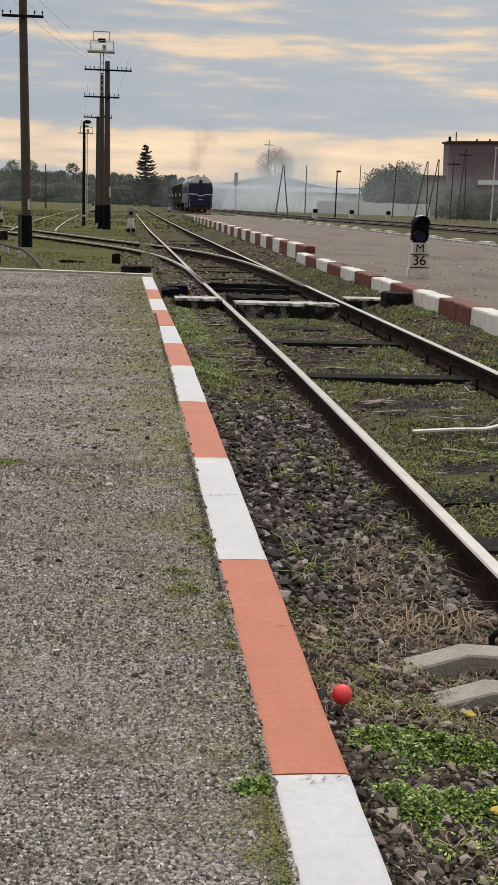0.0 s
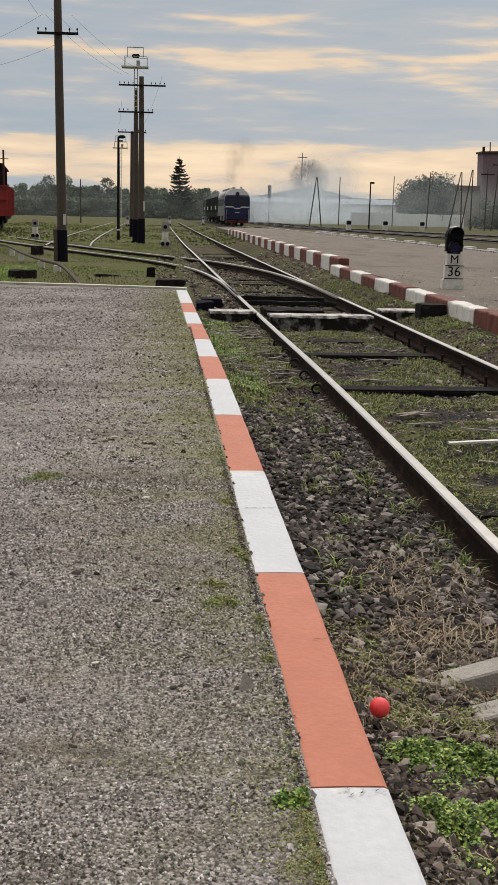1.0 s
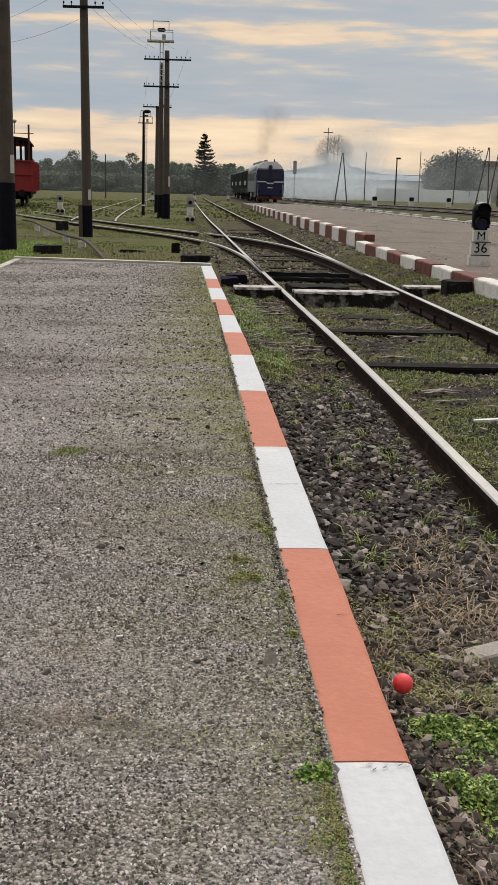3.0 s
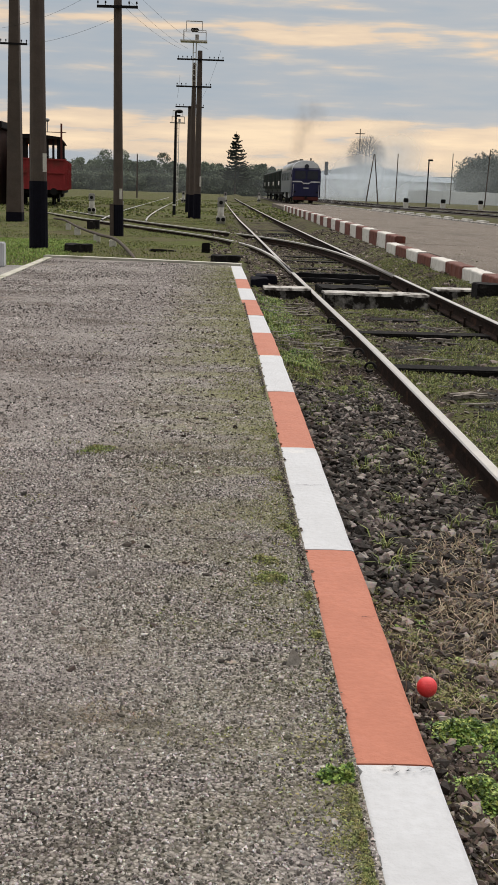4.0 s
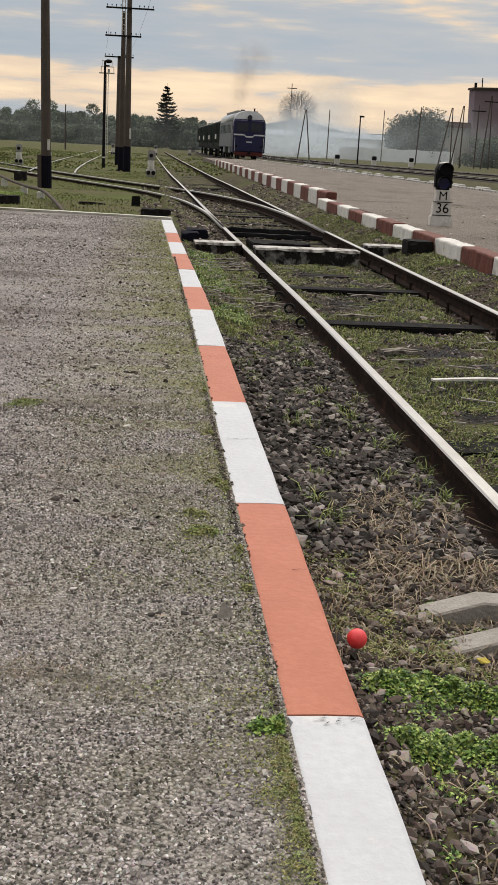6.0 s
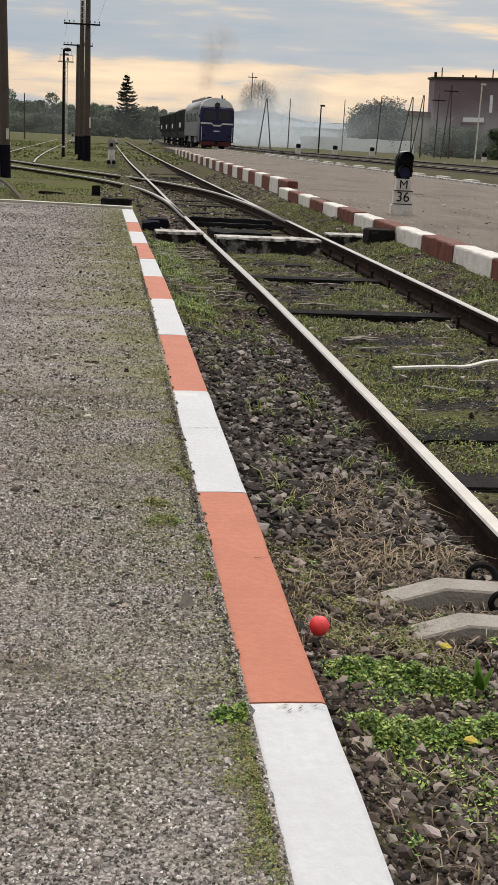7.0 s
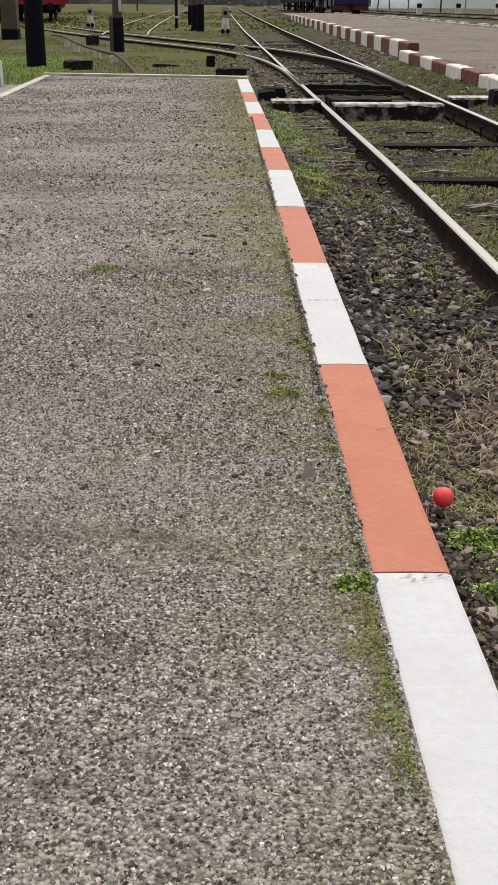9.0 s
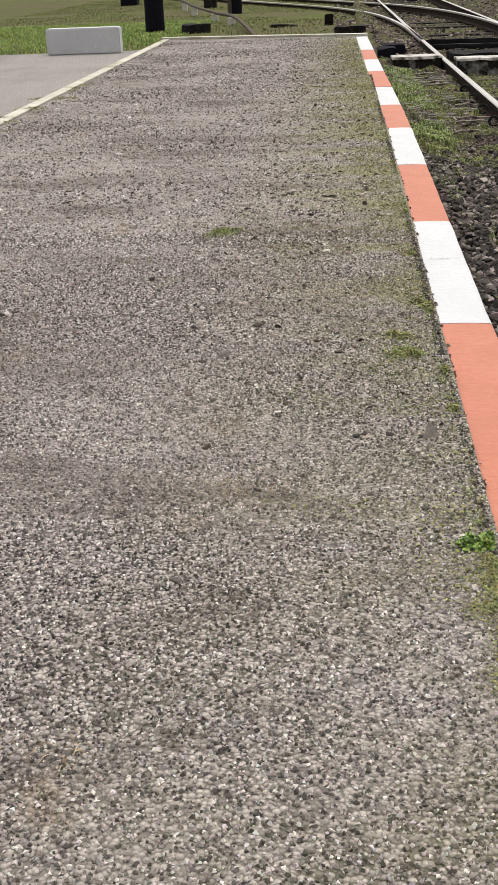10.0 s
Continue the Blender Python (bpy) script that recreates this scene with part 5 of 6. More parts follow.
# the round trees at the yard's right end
# leaf colour paled and blued to paint in the distance haze
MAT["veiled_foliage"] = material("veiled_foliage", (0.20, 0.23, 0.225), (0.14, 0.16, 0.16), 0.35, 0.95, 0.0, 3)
big = broadleaf("broadleaf_tree", 8.7, 12.2, 7, "veiled_foliage", "broad round tree behind a pale wall, haze painted into its leaves", 24000, 0.15, bare=-0.1, fill=1.3)
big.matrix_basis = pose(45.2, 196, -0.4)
low = broadleaf("shrub", 4.2, 6.0, 11, "shrub_foliage", "rough dark green shrub beside the yard", 4000, bare=-0.1)
low.matrix_basis = pose(50.5, 170, -0.2)
for x, y, a in ((53.5, 173, 40), (56.5, 170, 100), (59, 172, 210), (63, 170, 300), (70, 174, 20), (67, 170, 130), (57, 160, 70), (62, 158, 10), (48.5, 167, 190), (54, 156, 250), (66, 160, 60), (51, 160, 330)):
    copy_thing(low, pose(x, y, -0.3, 0, 0, a))


def hills():
    """The line of woods and roofs beyond the smoke, haze painted into its colour."""
    verts, faces = [], []
    xs = np.linspace(12, 150, 90)
    for i, x in enumerate(xs):
        top = 5.6 + 2.6 * math.exp(-((x - 38) / 8) ** 2) + 0.5 * noise.noise((x * .12, 0, 0)) + 0.35 * noise.noise((x * .5, 3, 0))
        verts += [(x, 300, -1), (x, 300, max(2, top)), (x, 330, max(2, top)), (x, 330, -1)]
    for i in range(len(xs) - 1):
        for k in range(3):
            faces.append((i * 4 + k, i * 4 + 4 + k, i * 4 + 5 + k, i * 4 + k + 1))
    tagged(mesh_object("backdrop", verts, faces, "haze_hill"), "line of woods beyond the yard, haze painted into its colour", "backdrop", kind="structure")


hills()


def brick_building():
    t = empty("brick_building", pose(72.3, 236, -0.4, 0, -2.2, 0), "tall dull purple brick building with few windows", "building")
    bm = bmesh.new()
    box(bm, -7.3, 7.3, -6, -2, 0, 14.9)
    part("wall", bm, "house_brick", t)
    bm = bmesh.new()
    box(bm, -7.6, 7.6, -6.3, -1.7, 14.9, 15.3)
    part("roof", bm, "bark", t)
    for x, w, h in ((-7.3, .4, .9), (-5.8, .06, 1.8), (4.8, .06, 1.6), (-1.5, .2, .4), (1.2, .2, .4)):
        bm = bmesh.new()
        box(bm, x, x + w, -6, -5.4, 15.3, 15.3 + h)
        part("roof_post", bm, "black_metal", t)
    # windows: matte pale colour painted in place of a reflection
    for x, z, w, h in ((-1.0, 6.6, 4.4, 0.9), (4.4, 8.5, .6, 3.4)):
        bm = bmesh.new()
        box(bm, x, x + w, -6.15, -5.95, z, z + h)
        part("window", bm, "far_wall", t, "pale window band, its reflection painted as flat colour")
    bm = bmesh.new()
    box(bm, -1.4, 3.6, -6.3, -5.9, 6.1, 6.55)
    part("ledge", bm, "dark_red", t, "dull red ledge")


brick_building()


def canopy():
    t = empty("canopy_building", pose(62.2, 232, -0.3), "low pale building with a red roof edge", "building")
    bm = bmesh.new()
    box(bm, -3.2, 3.2, 0, 2, 0, 7.0)
    part("wall", bm, "concrete", t)
    bm = bmesh.new()
    box(bm, -3.4, 3.4, -0.5, 2.5, 7.0, 8.1)
    part("roof", bm, "dark_red", t, "dull red roof edge")


canopy()
# panels are coloured pale to paint haze over their back-lit side
w = empty("boundary_wall", pose(-1.0, 190, -0.4), "long boundary wall in haze partly painted into its pale colour", "wall")
for i in range(10):
    bm = bmesh.new()
    x = 32.2 + i * 1.95
    box(bm, x, x + 1.945, 0, 0.2, 0, 2.1 + 0.06 * math.sin(i * 2.3), 0.01)
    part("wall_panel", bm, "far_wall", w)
# store walls and roof have the haze painted into their colours
w2 = empty("store_building", pose(30, 262, -0.4), "long low roofed store with haze painted into its pale colours", "building")
bm = bmesh.new()
box(bm, -14, 60, 0, 10, 0, 4.2)
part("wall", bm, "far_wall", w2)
bm = bmesh.new()
loft(bm, [(-0.5, 4.2), (10.5, 4.2), (5, 5.4)], -14.5, 60.5)
bmesh.ops.rotate(bm, verts=bm.verts[:], matrix=Matrix.Rotation(-math.pi / 2, 3, "Z"))
bmesh.ops.translate(bm, verts=bm.verts[:], vec=(0, 10, 0))
# roof takes the blue with distance haze painted in
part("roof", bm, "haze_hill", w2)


def braced_pole(x, y, top, spread, label, arm=0.0, lean=0.0):
    """A timber pole with one or two raking legs."""
    t = empty("braced_pole", pose(x, y, -0.4), label, "pole", "far poles")
    for s in ((-1, 1) if spread else (0,)):
        bm = bmesh.new()
        rod(bm, (s * spread, 0, 0), (lean + s * 0.05, 0, top + .4), 0.085, 0.06, 8)
        part("leg", bm, "pole_concrete", t)
    if arm:
        bm = bmesh.new()
        box(bm, lean - arm, lean + arm, -0.15, -0.05, top - 0.4, top - 0.28)
        part("crossarm", bm, "black_metal", t)


braced_pole(19.9, 150, 6.0, 0.8, "A-shaped timber pole beyond the second platform")
braced_pole(36.2, 140, 6.8, 0.8, "A-shaped timber pole with raking leg", lean=0.5)
braced_pole(37.6, 140, 7.1, 0.6, "A-shaped timber pole with raking leg", lean=0.5)
braced_pole(41.4, 140, 8.5, 0.5, "A-shaped line pole with crossarms", 0.9, 0.1)
braced_pole(40.6, 142, 7.4, 0.0, "single line pole with a crossarm", 0.9)
braced_pole(26.1, 170, 6.8, 0.0, "thin distant line pole")
braced_pole(34.3, 170, 7.1, 0.0, "thin distant line pole")
braced_pole(34.9, 150, 7.1, 0.0, "leaning thin distant pole", lean=0.25)
braced_pole(22.7, 190, 11.2, 0.0, "tall thin lattice pole with a short arm", 0.8)
braced_pole(24.4, 190, 9.6, 0.0, "tall thin distant pole")
braced_pole(-9.0, 120, 4.2, 0.0, "short dark post before the tree belt")


def far_lamp(x, y, top, label, mat="black_metal"):
    t = empty("lamp_post", pose(x, y, -0.4), label, "lamp post")
    bm = bmesh.new()
    rod(bm, (0, 0, 0), (0, 0, top + .4), 0.09, 0.07, 8)
    part("post", bm, mat, t)
    bm = bmesh.new()
    box(bm, -0.1, 0.45, -0.1, 0.1, top + .3, top + .5, 0.04)
    part("lamp_head", bm, mat, t)


far_lamp(23.5, 130, 4.9, "slim dark lamp post beside the yard tracks")
far_lamp(38.9, 120, 7.7, "tall pale post on a concrete foot", "dirty_white")


def colour_signal(x, y, top, label):
    t = empty("main_signal", pose(x, y, -0.4), label, "railway signal")
    bm = bmesh.new()
    rod(bm, (0, 0, 0), (0, 0, top), 0.07, seg=8)
    part("post", bm, "grey_steel", t)
    bm = bmesh.new()
    box(bm, -0.28, 0.28, -0.15, 0.15, top - 1.6, top + .5, 0.06)
    part("signal_head", bm, "black_metal", t)


colour_signal(17.0, 186, 5.6, "main colour light signal, dark head on a thin post")
for x, y in ((18.2, 112), (22.5, 115), (27.5, 120), (39.6, 119)):
    t = empty("track_marker", pose(x, y, -0.3), "small white marker block with a black top", "marker")
    bm = bmesh.new()
    box(bm, -0.24, 0.24, -0.2, 0.2, 0, 0.55, 0.03)
    part("base", bm, "dirty_white", t)
    bm = bmesh.new()
    box(bm, -0.22, 0.22, -0.2, 0.2, 0.55, 0.95, 0.05)
    part("top", bm, "black_metal", t)


def smoke_cloud(name, label, puffs, seed, mat):
    rng = random.Random(seed)
    t = empty(name, None, label, "smoke")
    for x, y, z, sx, sy, sz in puffs:
        bm = bmesh.new()
        vs = ball(bm, (0, 0, 0), 1.0, sub=3)
        o = Vector((rng.uniform(0, 50), 0, 0))
        for v in vs:
            v.co *= 1 + 0.35 * noise.noise(v.co * 1.4 + o) + 0.15 * noise.noise(v.co * 3.5 + o)
            v.co = Vector((v.co.x * sx, v.co.y * sy, v.co.z * sz))
        bmesh.ops.delete(bm, geom=[v for v in bm.verts if v.co.y > 0.1 * sy], context="VERTS")
        ob = part("puff", bm, mat, t, smooth=True)
        ob.matrix_basis = pose(x, y, z)
        ob.visible_shadow = False
    return t


rs = random.Random(5)
drift = smoke_cloud("smoke_bank", "thin bluish diesel smoke drifting over the yard",
                    [(13.0, 192, 1.5, 11, 1.5, 6.5), (22.0, 188, 2.0, 12, 1.5, 7.5), (31.0, 194, 1.5, 13, 1.5, 6.0), (18.5, 178, 3.5, 8, 1.5, 6.5), (25.5, 182, 6.5, 8, 1.5, 8.0)], 3, "smoke")
haze = smoke_cloud("evening_haze", "thin evening haze before the tree belt",
                   [(-52 + 12 * i, 205 + 4 * (i % 3), 2.5, 13, 2.5, 6 + (i % 4)) for i in range(6)], 6, "haze")
MAT["far_haze"] = smoke_material("yard_haze", (0.72, 0.79, 0.82), 0.14, 0.26)
smoke_cloud("yard_haze", "bluish haze hanging over the yard's far edge", [(33, 158, 2.5, 9, 2, 6.5), (42, 160, 3.0, 10, 2, 7.0), (54, 158, 2.5, 11, 2, 6.0)], 15, "far_haze")
plume = smoke_cloud("exhaust_plume", "faint brown-grey exhaust plume above the locomotive",
                    [(-0.3, 8.5, 5.6, 1.3, 0.7, 1.9), (0.0, 9.4, 7.4, 1.9, 0.9, 2.4), (0.9, 11, 9.2, 3.0, 1.3, 2.6)], 8, "exhaust")

# ---- stones, grit and plants underfoot ----
def island_material(name, colours, rough=0.9, grain=60.0, bump=0.3, soiled=False):
    """Each loose piece takes its own shade out of a row of colours."""
    m = bpy.data.materials.new(name)
    m.use_nodes = True
    nt = m.node_tree
    N, K = nt.nodes.new, nt.links.new
    bsdf = nt.nodes["Principled BSDF"]
    bsdf.inputs["Roughness"].default_value = rough
    geo, ramp, n, mx, tc, b = (N(k) for k in ("ShaderNodeNewGeometry", "ShaderNodeValToRGB", "ShaderNodeTexNoise", "ShaderNodeMix", "ShaderNodeTexCoord", "ShaderNodeBump"))
    e = ramp.color_ramp.elements
    e[0].color, e[1].color = (*colours[0], 1), (*colours[-1], 1)
    for i, c in enumerate(colours[1:-1], 1):
        e.new(i / (len(colours) - 1)).color = (*c, 1)
    K(geo.outputs["Random Per Island"], ramp.inputs[0])
    n.inputs["Scale"].default_value, n.inputs["Detail"].default_value = grain, 4
    K(tc.outputs["Object"], n.inputs["Vector"])
    mx.data_type, mx.blend_type = "RGBA", "MULTIPLY"
    mx.inputs["Factor"].default_value = 0.6
    K(ramp.outputs[0], mx.inputs["A"]), K(n.outputs["Color"], mx.inputs["B"])
    bright = N("ShaderNodeHueSaturation")
    bright.inputs["Saturation"].default_value, bright.inputs["Value"].default_value = 0.9, 1.4
    K(mx.outputs["Result"], bright.inputs["Color"]), K(bright.outputs[0], bsdf.inputs["Base Color"])
    if soiled:
        K(soil(nt, geo, bright.outputs[0], 0.6, 0.15), bsdf.inputs["Base Color"])
    b.inputs["Strength"].default_value, b.inputs["Distance"].default_value = bump, 0.01
    K(n.outputs["Fac"], b.inputs["Height"]), K(b.outputs[0], bsdf.inputs["Normal"])
    return m


MAT["grit"] = island_material("grit", [(0.016, 0.014, 0.013), (0.062, 0.054, 0.051), (0.16, 0.142, 0.134), (0.31, 0.279, 0.266), (0.46, 0.416, 0.40), (0.80, 0.76, 0.74)], grain=200, soiled=True)
MAT["pale_chip"] = island_material("pale_chip", [(0.25, 0.23, 0.22), (0.38, 0.35, 0.335), (0.55, 0.52, 0.50)], grain=150)
MAT["ballast"] = island_material("ballast", [(0.010, 0.008, 0.007), (0.024, 0.019, 0.016), (0.052, 0.041, 0.035), (0.10, 0.08, 0.07), (0.30, 0.26, 0.235)], grain=90)
MAT["brown_stone"] = island_material("brown_stone", [(0.014, 0.010, 0.008), (0.040, 0.028, 0.022), (0.085, 0.062, 0.049), (0.145, 0.112, 0.09), (0.36, 0.31, 0.275)], grain=90)
MAT["blades"] = island_material("blades", [(0.05, 0.07, 0.014), (0.12, 0.165, 0.028), (0.19, 0.24, 0.045), (0.26, 0.25, 0.085)], 0.8, 30, 0)
MAT["weeds"] = island_material("weeds", [(0.018, 0.045, 0.007), (0.09, 0.18, 0.018), (0.20, 0.34, 0.034), (0.44, 0.52, 0.09)], 0.6, 60, 0)
MAT["straw"] = island_material("straw", [(0.10, 0.07, 0.045), (0.20, 0.145, 0.085), (0.30, 0.23, 0.14), (0.40, 0.34, 0.24)], 0.85, 60, 0)
MAT["moss"] = island_material("moss", [(0.09, 0.10, 0.03), (0.17, 0.18, 0.055), (0.25, 0.26, 0.08), (0.34, 0.34, 0.12)], 0.9, 60, 0)
MAT["bed_green"] = island_material("bed_green", [(0.055, 0.075, 0.016), (0.13, 0.165, 0.03), (0.21, 0.25, 0.048), (0.30, 0.29, 0.10)], 0.85, 30, 0)
MAT["meadow"] = island_material("meadow", [(0.13, 0.23, 0.035), (0.22, 0.36, 0.05), (0.31, 0.44, 0.075), (0.38, 0.43, 0.12)], 0.8, 20, 0)


def tri_mesh(name, verts, tris, mat, label, category, kind="stuff"):
    me = bpy.data.meshes.new(name)
    verts, tris = np.asarray(verts, np.float32), np.asarray(tris, np.int32)
    me.vertices.add(len(verts))
    me.vertices.foreach_set("co", verts.ravel())
    me.loops.add(tris.size)
    me.loops.foreach_set("vertex_index", tris.ravel())
    me.polygons.add(len(tris))
    me.polygons.foreach_set("loop_start", np.arange(0, tris.size, 3, dtype=np.int32))
    me.update(calc_edges=True)
    me.shade_flat()
    me.materials.append(MAT[mat])
    return tagged(new(name, me), label, category, kind=kind)


def ico():
    bm = bmesh.new()
    bmesh.ops.create_icosphere(bm, subdivisions=1, radius=1.0)
    bm.verts.ensure_lookup_table()
    v = np.array([q.co[:] for q in bm.verts])
    f = np.array([[q.index for q in p.verts] for p in bm.faces])
    bm.free()
    return v, f


OCTA = (np.array([(1, 0, 0), (-1, 0, 0), (0, 1, 0), (0, -1, 0), (0, 0, 1), (0, 0, -1.0)]),
        np.array([(0, 2, 4), (2, 1, 4), (1, 3, 4), (3, 0, 4), (2, 0, 5), (1, 2, 5), (3, 1, 5), (0, 3, 5)]))
RNG = np.random.default_rng(12)


def stones(name, xyz, radius, mat, label, category, shape=OCTA, flat=0.55, rough=0.35):
    """Loose angular stones, one island each, lying at the places given."""
    bv, bf = shape
    n, k = len(xyz), len(bv)
    v = bv[None] * (1 + RNG.uniform(-rough, rough, (n, k, 1)))
    v = v * np.stack([radius * RNG.uniform(.7, 1.35, n), radius * RNG.uniform(.7, 1.35, n), radius * flat * RNG.uniform(.6, 1.3, n)], -1)[:, None]
    a, b = RNG.uniform(0, 6.28, n), RNG.normal(0, 0.55, n)
    cb, sb = np.cos(b)[:, None], np.sin(b)[:, None]
    y, z = v[..., 1] * cb - v[..., 2] * sb, v[..., 1] * sb + v[..., 2] * cb
    ca, sa = np.cos(a)[:, None], np.sin(a)[:, None]
    x, y = v[..., 0] * ca - y * sa, v[..., 0] * sa + y * ca
    v = np.stack([x, y, z], -1) + np.asarray(xyz)[:, None]
    f = bf[None] + (np.arange(n) * k)[:, None, None]
    return tri_mesh(name, v.reshape(-1, 3), f.reshape(-1, 3), mat, label, category)


def spread(n, x0, x1, y0, y1, z, keep=None):
    x, y = RNG.uniform(x0, x1, n), RNG.uniform(y0, y1, n)
    if keep is not None:
        k = keep(x, y)
        x, y = x[k], y[k]
    return np.stack([x, y, z(x, y) if callable(z) else np.full(len(x), z)], -1)


def clumpy(scale, cut, off=0.0):
    return lambda x, y: np.array([noise.noise((a * scale + off, b * scale, 1.5)) > cut for a, b in zip(x, y)])


# grit on the platform, thinning with distance
seen = lambda x, y: x > -0.7 - 0.34 * (y + 2)
P = spread(140000, -2.0, -0.16, -1.2, 2.6, 0.013, lambda x, y: seen(x, y) & (RNG.uniform(0, 1, len(x)) < 1.15 - 0.25 * np.clip(y, 0, 3)))
far_y = 2.4 + 11.8 * RNG.uniform(0, 1, 45000) ** 1.9
Q = np.stack([RNG.uniform(-2.8, -0.17, len(far_y)), far_y, np.zeros(len(far_y))], -1)
P = np.concatenate([P, Q[seen(Q[:, 0], Q[:, 1])]])
P[:, 0] += kerb_side(P[:, 1])
R = np.where(P[:, 1] < 2.4, RNG.uniform(.0017, .0044, len(P)), RNG.uniform(.0022, .0062, len(P)) * (1 + 0.06 * (P[:, 1] - 2.4)))
P[:, 2] = near_top(P[:, 0], P[:, 1]) + 0.0008
stones("platform_grit", P, R, "grit", "loose grey grit covering the platform", "gravel", flat=1.1)
smeared = lambda x, y: np.array([noise.noise((a * 0.9 + 3, b * 2.6, 1.5)) > -0.05 for a, b in zip(x, y)])
P = np.concatenate([spread(4200, -2.8, -0.18, 0.9, 12.0, 0.012, smeared), spread(1500, -0.9, -0.18, 0.4, 12.0, 0.012)])
P[:, 0] += kerb_side(P[:, 1])
P[:, 2] = near_top(P[:, 0], P[:, 1]) + 0.001
stones("platform_clods", P, .004 + .012 * RNG.uniform(0, 1, len(P)) ** 2.2, "brown_stone", "dark flat clods of earth on the platform", "gravel", ico(), 0.32)
P = spread(1500, -2.8, -0.2, 0.6, 11.0, 0.012, smeared)
P[:, 2] = near_top(P[:, 0], P[:, 1]) + 0.002
stones("platform_flakes", P, RNG.uniform(.005, .013, len(P)), "pale_chip", "pale flat stone chips scattered over the platform", "gravel", ico(), 0.4)
# crumbs of the platform's surface lying on the kerb's inner edge, dark in place of its shadows
P = np.concatenate([spread(2600, -0.184, -0.165, -1.0, 6.0, 0.012), spread(400, -0.168, -0.152, 0.2, 6.0, 0.012, clumpy(7.0, 0.12))])
stones("kerb_crumbs", P, RNG.uniform(.0025, .0065, len(P)) * np.where(P[:, 1] < 0.0, 0.6, 1.0), "brown_stone", "dark crumbs along the kerb's inner edge", "gravel", flat=0.7)
P = np.concatenate([spread(70, -1.4, -0.2, -0.8, 2.6, 0.012), spread(150, -2.6, -0.2, 2.6, 9.0, 0.012)])
P[:, 2] = near_top(P[:, 0], P[:, 1]) + 0.002
stones("platform_stones", P, np.where(P[:, 1] < 1.0, RNG.uniform(.005, .010, len(P)), RNG.uniform(.007, .017, len(P))), "grit", "scattered larger stones on the platform", "gravel", ico())


def bed(x, y):
    return ground_top(x, y) + 0.002


ICO = ico()
P = np.concatenate([spread(11500, 0.02, 0.74, 1.35, 5.4, bed), spread(900, 0.02, 0.74, 5.4, 9.0, bed, clumpy(1.2, 0.0))])
P[:, 2] += RNG.uniform(-.012, .025, len(P))
stones("ballast", P, .007 + .017 * RNG.uniform(0, 1, len(P)) ** 1.6, "ballast", "coarse dark broken ballast between kerb and rail", "ballast", ICO, 0.7, 0.5)
P = np.concatenate([spread(7500, 0.02, 0.9, -1.2, 1.4, bed), spread(1800, 0.9, 3.05, -1, 14, bed), spread(900, 0.05, 0.8, 9, 16, bed), spread(2500, -0.6, 3.1, 15, 34, bed)])
P[:, 2] += RNG.uniform(-.012, .012, len(P))
stones("loose_stones", P, np.where(P[:, 1] < 1.4, .004 + .014 * RNG.uniform(0, 1, len(P)) ** 2, RNG.uniform(.008, .026, len(P))) * np.where(P[:, 1] > 12, 1.5, 1.0), "brown_stone", "brownish stones scattered over the track bed", "ballast", ICO, 0.7, 0.5)


P = np.concatenate([spread(26000, 0.02, 0.8, -1.2, 3.0, bed), spread(9000, 0.02, 0.8, 3, 12, bed), spread(20000, 0.9, 3.05, 1, 13, bed), spread(6000, 0.0, 3.1, 13, 26, bed)])
stones("bed_gravel", P, RNG.uniform(.0035, .010, len(P)) * np.where(P[:, 1] > 6, 1.5, 1.0), "brown_stone", "fine dark gravel over the track bed", "gravel", flat=0.8)


def blades(name, xyz, length, width, mat, label, lean=0.5, category="grass"):
    """Single bent blades of grass: two triangles each."""
    n = len(xyz)
    a = RNG.uniform(0, 6.28, n)
    h = length * RNG.uniform(.5, 1.2, n)
    d = np.stack([np.cos(a), np.sin(a), np.zeros(n)], -1)
    s = np.stack([-np.sin(a), np.cos(a), np.zeros(n)], -1) * (width * RNG.uniform(.6, 1.3, n))[:, None]
    l = (h * lean * RNG.uniform(.2, 1.6, n))[:, None]
    up = np.array([0, 0, 1.0])
    base = np.asarray(xyz)
    mid = base + d * l * .35 + up * (h * .6)[:, None]
    tip = base + d * l + up * (h * (1 - .35 * lean))[:, None]
    v = np.stack([base - s, base + s, mid - s * .8, mid + s * .8, tip], 1)
    f = np.array([(0, 1, 3), (0, 3, 2), (2, 3, 4)])[None] + (np.arange(n) * 5)[:, None, None]
    return tri_mesh(name, v.reshape(-1, 3), f.reshape(-1, 3), mat, label, category)


def tufts(centres, per, r, z):
    c = np.repeat(np.asarray(centres), per, axis=0)
    p = c + RNG.normal(0, r, c.shape)
    return np.stack([p[:, 0], p[:, 1], z(p[:, 0], p[:, 1])], -1)


# grass along the kerb's foot, between the sleepers and beyond
P = np.concatenate([spread(9000, 0.03, 0.62, 4.2, 12.5, bed, clumpy(1.7, -0.02, 3)), spread(26000, 0.9, 2.2, 2.0, 11.5, bed, clumpy(1.4, -0.02, 9)), spread(20000, 2.35, 3.05, 4, 20, bed, clumpy(1.0, -0.2, 2)),
                    spread(7000, 0.0, 3.1, 12.3, 32, bed, clumpy(0.8, 0.0, 6))])
blades("track_grass", P, 0.032, 0.0035, "bed_green", "patchy green grass growing through the track bed", 1.0)
